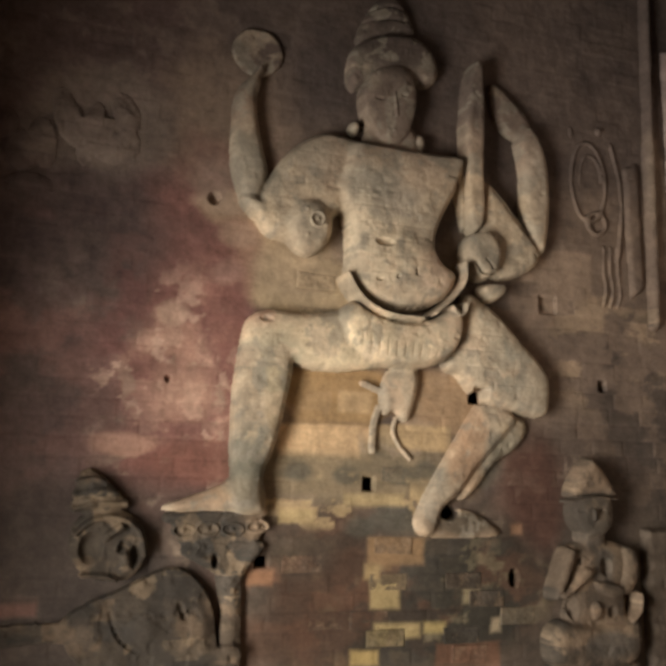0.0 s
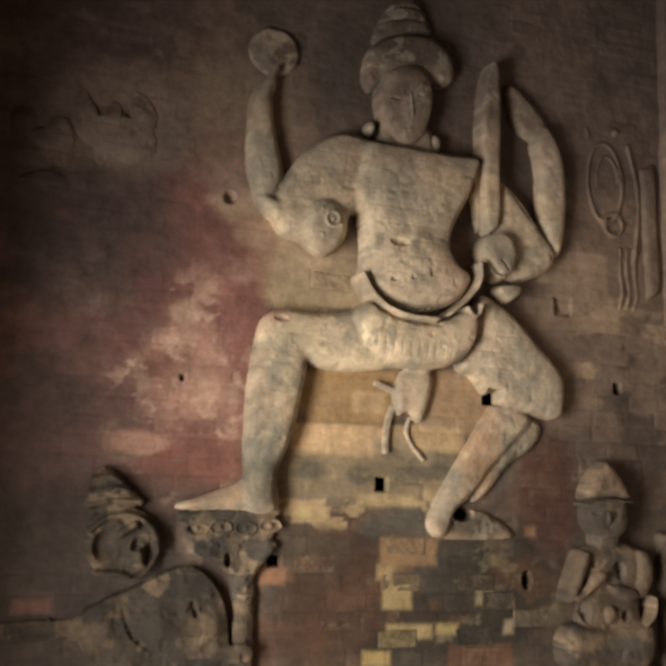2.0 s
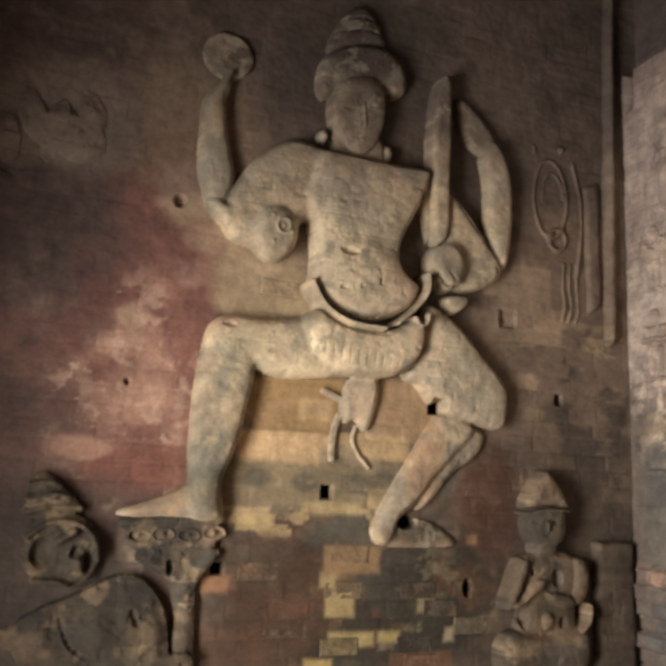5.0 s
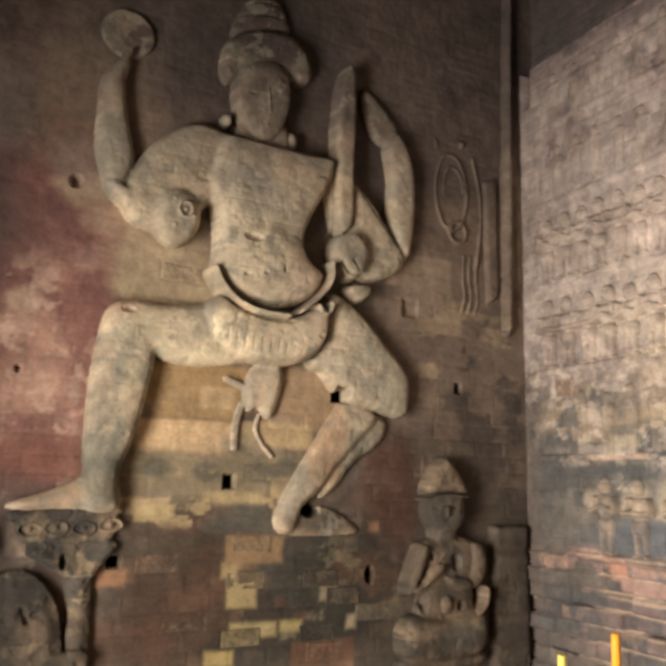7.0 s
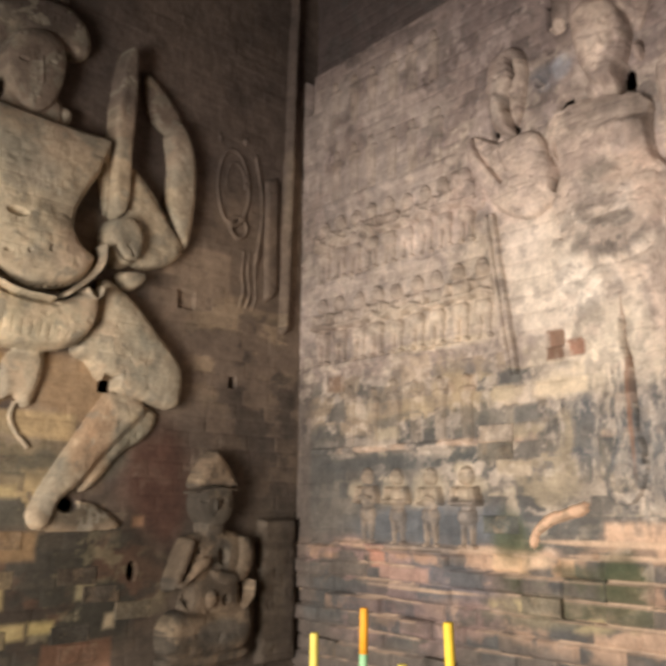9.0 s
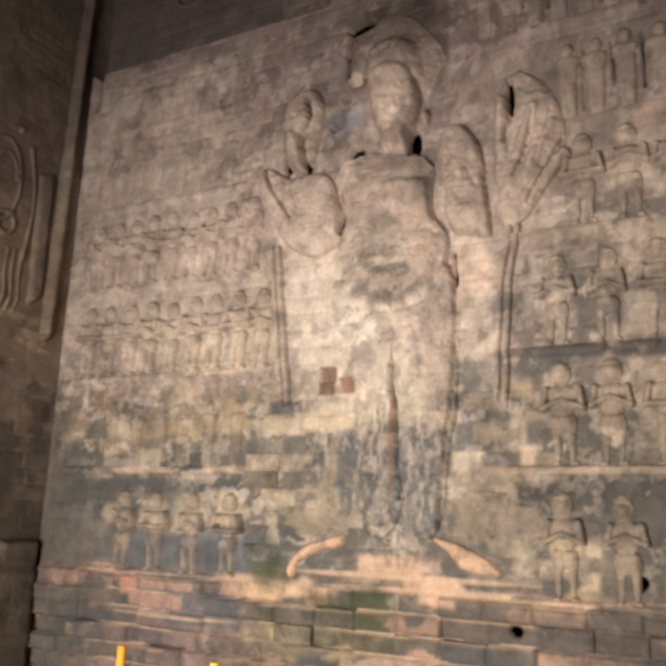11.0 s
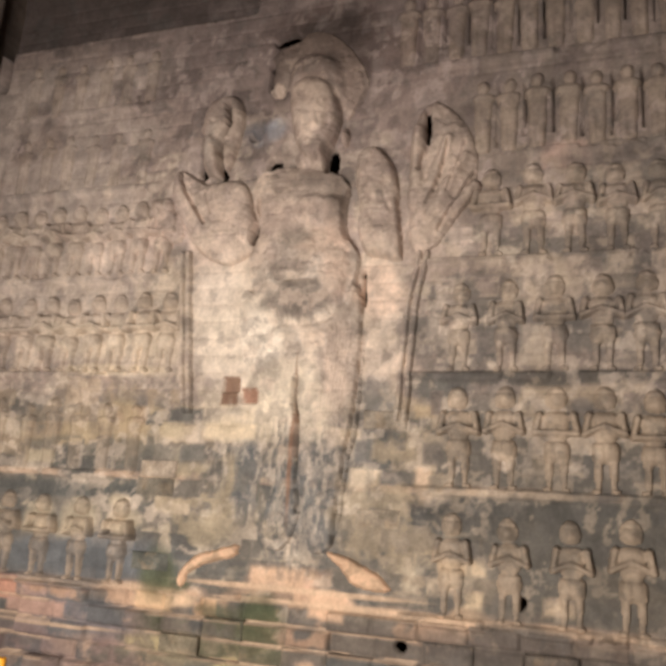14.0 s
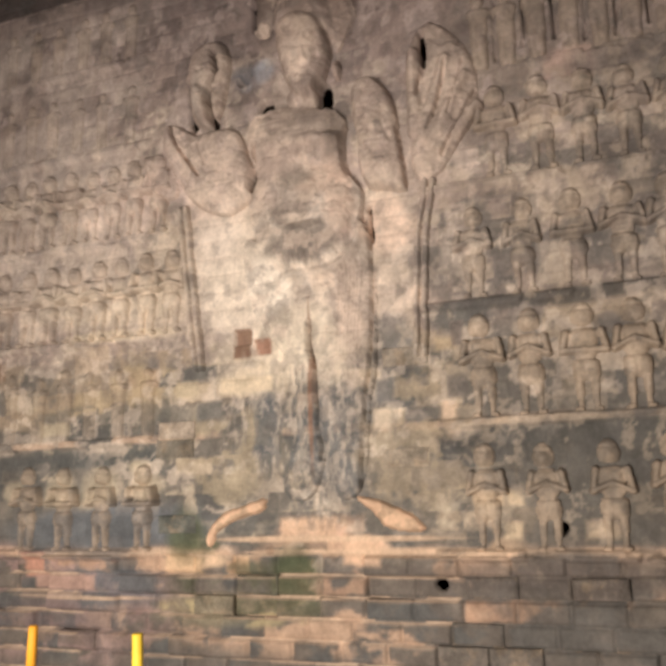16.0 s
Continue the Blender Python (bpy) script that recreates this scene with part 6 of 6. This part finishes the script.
    # bent arm and a fan of raised fingers on the other side
    r.form([(1.817, 2.987), (1.855, 3.034), (1.921, 3.022), (1.973, 2.927), (1.992, 2.794), (2.017, 2.590), (1.986, 2.578), (1.934, 2.598), (1.872, 2.606), (1.843, 2.677), (1.830, 2.828)], 0.048, 0.019, 0.07)
    r.form([(2.042, 2.844), (2.015, 2.978), (2.035, 3.130), (2.107, 3.214), (2.180, 3.150), (2.245, 3.069), (2.276, 2.931), (2.261, 2.820), (2.185, 2.712), (2.141, 2.637), (2.063, 2.595), (2.015, 2.667)], 0.024, 0.010, 0.06)
    for p, q in (((2.052, 2.798), (2.052, 3.083)), ((2.080, 2.779), (2.168, 3.032)), ((2.111, 2.744), (2.229, 2.957)), ((2.135, 2.710), (2.263, 2.840))):
        r.limb(p, 0.034, q, 0.020, 0.056)
    r.melt(1)
    # creases, hem and the lines of the pleats
    r.trench([(2.085, 3.158), (2.094, 3.033), (2.062, 2.919)], 0.010, 0.05).trench([(2.167, 3.026), (2.138, 2.880), (2.094, 2.786)], 0.007, 0.03).trench([(2.259, 2.898), (2.197, 2.792), (2.138, 2.685)], 0.007, 0.03).trench([(2.225, 3.018), (2.167, 2.827)], 0.006, 0.02)
    r.trench([(1.928, 3.021), (1.982, 2.925)], 0.010, 0.04).trench([(1.986, 2.811), (2.012, 2.598)], 0.007, 0.04)
    r.trench([(1.071, 3.030), (1.105, 2.914), (1.217, 2.766)], 0.008, 0.04).trench([(1.055, 2.875), (1.172, 2.683)], 0.006, 0.03).trench([(1.209, 2.896), (1.246, 2.802)], 0.005, 0.02)
    r.trench([(1.860, 2.612), (1.877, 2.420), (1.876, 2.174), (1.863, 1.997), (1.833, 1.824), (1.816, 1.574)], 0.007, 0.05).trench([(1.596, 1.996), (1.595, 1.847), (1.567, 1.701), (1.546, 1.572)], 0.005, 0.03)
    r.trench([(1.648, 2.156), (1.644, 2.072), (1.669, 1.996), (1.672, 1.878), (1.673, 1.777), (1.690, 1.735), (1.677, 1.689)], 0.007, 0.05)
    for k in range(7):
        u, v = (1.771, 2.310)
        r.groove((u + 0.013 * k, v + 0.02 * (k % 3)), (u + 0.012 * k - 0.02, v - 0.28), 0.004, 0.010)
    r.dent((1.811, 2.765), (0.040, 0.110), 0.055).dent((1.444, 2.802), (0.016, 0.060), 0.05).dent((1.596, 2.518), (0.05, 0.02), 0.012)
    for k in range(6):
        r.groove((1.586, 2.415) if k == 0 else ((1.586, 2.415)[0] + 0.024 * k, (1.586, 2.415)[1]), ((1.586, 2.415)[0] + 0.022 * k + 0.006, (1.591, 2.343)[1]), 0.005, 0.010)
    # holes broken through to the hollow behind
    for at, size in HOLES_B:
        r.cutout(at, size)
    for p, q, wide in SLITS_B:
        r.slit(p, q, wide)
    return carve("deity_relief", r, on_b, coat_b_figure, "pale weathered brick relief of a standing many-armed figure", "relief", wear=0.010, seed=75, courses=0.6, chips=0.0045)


def carved_foot(name, pts):
    us, vs = [p[0] for p in pts], [p[1] for p in pts]
    r = Relief((min(us) - 0.05, min(vs) - 0.05), (max(us) + 0.05, max(vs) + 0.05), 0.004)
    r.wu, r.wv = r.wu * 2.2, r.wv * 2.2
    r.form(pts, 0.018, 0.006, 0.03, 1)

    def bare(u, v):
        c = Coat(u, v, (0.66, 0.44, 0.30), 5)
        c.mix((0.30, 0.22, 0.15), 0.6 * smooth(cloud(u, v, 0.08, 21), 0.58, 0.7))
        return c

    return carve(name, r, on_b, bare, "broken carved foot of bare orange brick", "relief fragment", "feet of the standing figure", wear=0.010, seed=85)


def side_staff(name, top, low, gap):
    r = Relief((min(top[0], low[0]) - 0.08, low[1] - 0.03), (max(top[0], low[0]) + 0.08, top[1] + 0.03), 0.0045)
    for k in (-1, 1):
        r.limb((top[0] + k * gap, top[1]), 0.011, (low[0] + k * gap, low[1]), 0.011, 0.030)
    return carve(name, r, on_b, coat_b, "thin double carved moulding beside the standing figure", "moulding", "mouldings beside the standing figure", wear=0.006, seed=95)


def worshipper(u, z, tall, kind, seed):
    """A little standing figure; kind 0: elbows out, hands joined; 1: arms crossed low; 2: worn upright stub."""
    rng = random.Random(seed)
    k = tall / 0.34
    w = 0.075 * k
    r = Relief((u - w - 0.01, z - 0.012), (u + w + 0.01, z + tall + 0.02), 0.0045)
    r.wu, r.wv = r.wu * 0.5, r.wv * 0.5

    def at(x, y):
        return (u + x * k, z + y * k)

    out = (0.80 + 0.3 * rng.random()) * (1.25 if u < 1.0 else 1.0)
    lean, wide = rng.uniform(-0.007, 0.007), rng.uniform(0.92, 1.1)
    if kind == 2:
        r.limb(at(0, 0.01), 0.030 * k, at(lean, 0.20), 0.036 * k, 0.026 * out).blob(at(lean, 0.262), (0.026 * k, 0.030 * k), 0.030)
        r.limb(at(-0.03, 0.215), 0.018 * k, at(0.03, 0.215), 0.018 * k, 0.028)
        r.groove(at(0, 0.01), at(0, 0.10), 0.006, 0.015)
    else:
        # square shoulders, bent arms framing the chest, short cloth and slim legs
        spread, drop, lift = 0.058 * wide, 0.168 + 0.012 * rng.random(), 0.022 * (1 - kind)
        r.form([at(-0.028 + lean, 0.25), at(-0.036 + lean, 0.28), at(-0.028 + lean, 0.305), at(-0.012 + lean, 0.322), at(0.010 + lean, 0.324), at(0.028 + lean, 0.306), at(0.036 + lean, 0.28), at(0.026 + lean, 0.248)], 0.016 * out, 0.016 * out, 0.03, 1)
        r.form([at(-0.044 * wide, 0.243), at(0.044 * wide, 0.243), at(0.036, 0.19), at(0.034, 0.15), at(-0.034, 0.15), at(-0.036, 0.19)], 0.018 * out, 0.010 * out, 0.03, 1)
        r.form([at(-0.034, 0.158), at(0.034, 0.158), at(0.043, 0.118), at(0.036, 0.088), at(-0.036, 0.088), at(-0.043, 0.118)], 0.022 * out, 0.012 * out, 0.03, 1)
        for s in (-1, 1):
            r.form([at(0.007 * s, 0.10), at(0.037 * s, 0.10), at(0.034 * s, 0.06), at(0.030 * s, 0.004), at(0.014 * s, 0.004), at(0.009 * s, 0.06)], 0.016 * out, 0.012 * out, 0.018, 1)
        r.blob(at(lean, 0.276), (0.020 * k, 0.026 * k), 0.040 * out)
        r.melt(1)
        for s in (-1, 1):
            r.limb(at(0.046 * wide * s, 0.230), 0.0135 * k, at(spread * s, drop), 0.0115 * k, 0.036 * out)
            r.limb(at(spread * s, drop), 0.0115 * k, at(0.008 * s, drop + lift), 0.010 * k, 0.044 * out)
            r.limb(at(0.022 * s, 0.006), 0.009 * k, at(0.034 * s, 0.005), 0.008 * k, 0.024 * out)
        r.groove(at(-0.034 + lean, 0.298), at(0.034 + lean, 0.298), 0.004, 0.006)
        r.groove(at(-0.04, 0.15), at(0.04, 0.15), 0.004, 0.006).groove(at(0, 0.14), at(0, 0.088), 0.004, 0.005)
        r.blob(at(0, drop + lift), (0.012 * k, 0.016 * k), 0.046 * out)

    if kind == 2:
        r.melt(1, 0.4 if u < 1.0 and z > 2.9 else 0.62, 2)

    def colour(uu, vv):
        c = coat_b(uu, vv)
        c.mix((0.43, 0.335, 0.25), (0.60 if z < 2.1 and kind != 2 else 0.25) * (0.5 + 0.5 * smooth(cloud(uu, vv, 0.07, 3 + seed % 7), 0.38, 0.55)))
        return c

    says = {0: "small worn brick relief figure with hands joined at the chest", 1: "small worn brick relief figure with arms crossed low",
            2: "small eroded upright brick relief figure, barely readable"}
    return carve("worshipper_relief", r, on_b, colour, says[kind], "relief", "rows of worshippers", wear=0.007, seed=seed, courses=0.4, chips=0.0025)


def ring_ornament():
    r = Relief(((0.520, 4.075)[0] - 0.16, (0.520, 4.075)[1] - 0.13), ((0.520, 4.075)[0] + 0.16, (0.520, 4.075)[1] + 0.13), 0.005)
    ring(r, (0.520, 4.075), (0.085, 0.070), 0.016, 0.030)

    def set_back(u, v, h):
        return on_b(u, v, h - 0.09)

    return carve("ring_ornament", r, set_back, coat_b, "carved ring over the panel, its shade painted dark", "relief", wear=0.005, seed=105)


ring_ornament()
standing = standing_figure()
carved_foot("foot_relief", [(1.471, 1.577), (1.401, 1.550), (1.315, 1.530), (1.262, 1.486), (1.232, 1.438), (1.251, 1.397), (1.276, 1.420), (1.282, 1.459), (1.352, 1.495), (1.472, 1.523)])
carved_foot("foot_relief", [(1.774, 1.569), (1.843, 1.562), (1.932, 1.528), (1.999, 1.485), (2.028, 1.454), (1.953, 1.448), (1.876, 1.466), (1.857, 1.501)])
side_staff("side_moulding", (1.127, 2.658), (1.204, 2.031), 0.013)
side_staff("side_moulding", (2.087, 2.608), (2.050, 2.419), 0.014)
side_staff("side_moulding", (2.050, 2.419), (2.028, 2.016), 0.014)

# rows beside the figure: first place, spacing, number, height, kind
ROWS_B = [
    ((0.468, 1.539)[0], 0.172, 4, 1.398, 0.330, 0), ((0.358, 1.921)[0], 0.125, 6, 1.800, 0.315, 2), ((0.184, 2.377)[0], 0.112, 9, 2.184, 0.330, 0), ((0.181, 2.788)[0], 0.104, 9, 2.586, 0.330, 0),
    ((0.238, 3.152)[0], 0.125, 6, 2.985, 0.30, 2), (0.24, 0.125, 6, 3.35, 0.30, 2),
    ((2.221, 1.545)[0], 0.176, 5, 1.398, 0.345, 0), ((2.230, 1.956)[0], 0.148, 6, 1.800, 0.345, 0), ((2.225, 2.358)[0], 0.148, 6, 2.184, 0.340, 0), ((2.323, 2.781)[0], 0.136, 6, 2.586, 0.340, 0),
    ((2.282, 3.150)[0], 0.098, 9, 2.985, 0.33, 2), ((1.992, 3.548)[0], 0.092, 13, 3.375, 0.34, 2),
]
for k, (first, pitch, count, z, tall, kind) in enumerate(ROWS_B):
    for i in range(count):
        u = first + pitch * (i + 0.12 * (chance(k, i, 3) - 0.5))
        if u < 3.3:
            worshipper(u, z, tall * (0.95 + 0.08 * chance(k, i, 4)), kind if kind == 2 else (1 if chance(k, i, 5) > 0.7 else 0), 100 + 20 * k + i)


# ---- slender painted poles standing before the west wall ----
def pole(foot, top, material, label, tip=None):
    bm = bmesh.new()
    axis = Vector(top) - Vector(foot)
    turn = axis.to_track_quat("Z", "Y").to_matrix().to_4x4()
    join = 0.905 if tip else 1.0
    rings = [(0.0, 0.0125), (0.004, 0.0135), (join * 0.997, 0.0125), (join, 0.0115 if not tip else 0.0125)]
    base = new("painted_pole")
    base.location = foot

    def tube(rows):
        b = bmesh.new()
        loops = []
        for s, rad in rows:
            loops.append([b.verts.new(turn @ Vector((rad * math.cos(a * math.pi / 6), rad * math.sin(a * math.pi / 6), s * axis.length))) for a in range(12)])
        for lo, hi in zip(loops, loops[1:]):
            for a in range(12):
                b.faces.new((lo[a], lo[(a + 1) % 12], hi[(a + 1) % 12], hi[a]))
        b.faces.new(loops[0][::-1])
        b.faces.new(loops[-1])
        for f in b.faces:
            f.smooth = len(f.verts) == 4
        return b

    bm.free()
    part("shaft", tube(rings), material, base)
    if tip:
        part("tip", tube([(join, 0.0125), (0.996, 0.0120), (1.0, 0.0095)], ), tip, base, "bright orange painted end")
    return tagged(base, label, "pole", "poles before the wall")


pole((-0.800, -1.190, 0), (-0.776, -1.190, 1.270), GREEN, "slim pale green pole with an orange top", ORANGE)
pole((-0.860, -1.600, 0), (-0.874, -1.563, 1.280), YELLOW, "slim bright yellow painted pole")
pole((-0.841, -1.056, 0), (-0.841, -1.056, 1.195), PALE, "slim faded yellow painted pole")
pole((-0.848, -1.405, 0), (-0.848, -1.395, 1.160), PALE, "short slim faded yellow painted pole")


# ---- single bricks where the facing has worn back to them ----
def brick_mesh(name, seed):
    rng = random.Random(seed)
    hw, hh, ch = (HEADER - 0.003) / 2, (COURSE - 0.003) / 2, 0.0035

    def jog(a):
        return a + rng.uniform(-0.0028, 0.0028)

    rows = [[(sx * hw, sz * hh, 0.04) for sx, sz in ((-1, -1), (1, -1), (1, 1), (-1, 1))]]
    rows.append([(jog(sx * hw), jog(sz * hh), 0.004) for sx, sz in ((-1, -1), (1, -1), (1, 1), (-1, 1))])
    rows.append([(jog(sx * (hw - ch)), jog(sz * (hh - ch)), -rng.uniform(0.0, 0.002)) for sx, sz in ((-1, -1), (1, -1), (1, 1), (-1, 1))])
    verts = [(x, y, z) for ring4 in rows for x, z, y in ring4]
    faces = [(8, 9, 10, 11)]
    for a in (0, 4):
        faces += [(a + i, a + (i + 1) % 4, a + 4 + (i + 1) % 4, a + 4 + i) for i in range(4)]
    me = bpy.data.meshes.new(name)
    me.from_pydata(verts, [], faces)
    me.materials.append(SINGLE_BRICK)
    return me


BRICKS = [brick_mesh("brick", k) for k in range(6)]


def lay_bricks(wall, facing_b, coat, seed, lo, hi, proud, spread, share=1.0, clear=()):
    """Bricks of the wall's own bond over a stretch of it, each at its own depth."""
    places = []
    for row in range(int(lo[1] / COURSE) + 1, int(hi[1] / COURSE)):
        shift = float(chance(np.array(row), np.array(7), seed)) * HEADER
        for col in range(int((lo[0] + shift) // HEADER) + 1, int((hi[0] + shift) // HEADER)):
            u, v = (col + 0.5) * HEADER - shift, (row + 0.5) * COURSE
            if all(math.hypot((u - a) / 0.10, (v - b) / 0.055) > 1 for a, b in clear) and float(chance(np.array(col), np.array(row), 91)) < share:
                places.append((u, v, row, col))
    us, vs = np.array([p[0] for p in places]), np.array([p[1] for p in places])
    c = sum(coat(us + a, vs + b).c for a, b in ((0, 0), (0, 0), (0.11, 0.02), (-0.11, -0.02))) / 4
    for (u, v, row, col), colour in zip(places, c):
        ob = new("brick", BRICKS[(row * 5 + col * 3) % 6])
        out = proud + spread * float(chance(np.array(col), np.array(row), 17))
        tip = [0.02 * (float(chance(np.array(col), np.array(row), k)) - 0.5) for k in (41, 42, 43)]
        m = Matrix.LocRotScale((u, -out, v), Euler(tip), (1, 1, 1))
        if facing_b:
            m = Matrix.LocRotScale((-out, -u, v), Euler((0, 0, -math.pi / 2)), (1, 1, 1)) @ Euler(tip).to_matrix().to_4x4()
        ob.parent = wall
        ob.matrix_basis = m
        ob.color = (*colour, 1)


lay_bricks(wall_south, False, coat_a, 11, (-1.78, 0.92), (-0.62, 1.50), -0.001, 0.003, 0.16, ((-0.834, 1.298), (-1.855, 1.364)))
lay_bricks(wall_south, False, coat_a, 11, (-1.74, 1.50), (-1.18, 1.84), -0.001, 0.003, 0.22, ((-1.453, 1.647),))
lay_bricks(wall_south, False, coat_a, 11, (-0.66, 1.86), (-0.24, 2.55), -0.001, 0.003, 0.25, ((-0.392, 2.083),))
lay_bricks(wall_south, False, coat_a, 11, (-2.55, 1.72), (-2.10, 2.20), -0.001, 0.0025, 0.2)
lay_bricks(wall_south, False, coat_a, 11, (-1.96, 2.24), (-1.50, 2.48), 0.0, 0.003, 0.35)
lay_bricks(wall_west, True, coat_b, 29, (0.10, 0.92), (3.20, 1.372), 0.001, 0.008, 0.34, ((2.054, 1.294), (1.480, 1.393)))
lay_bricks(wall_west, True, coat_b, 29, (0.98, 1.44), (1.24, 2.06), 0.0, 0.004, 0.5)
lay_bricks(wall_west, True, coat_b, 29, (1.86, 1.44), (2.06, 2.06), 0.0, 0.004, 0.5)
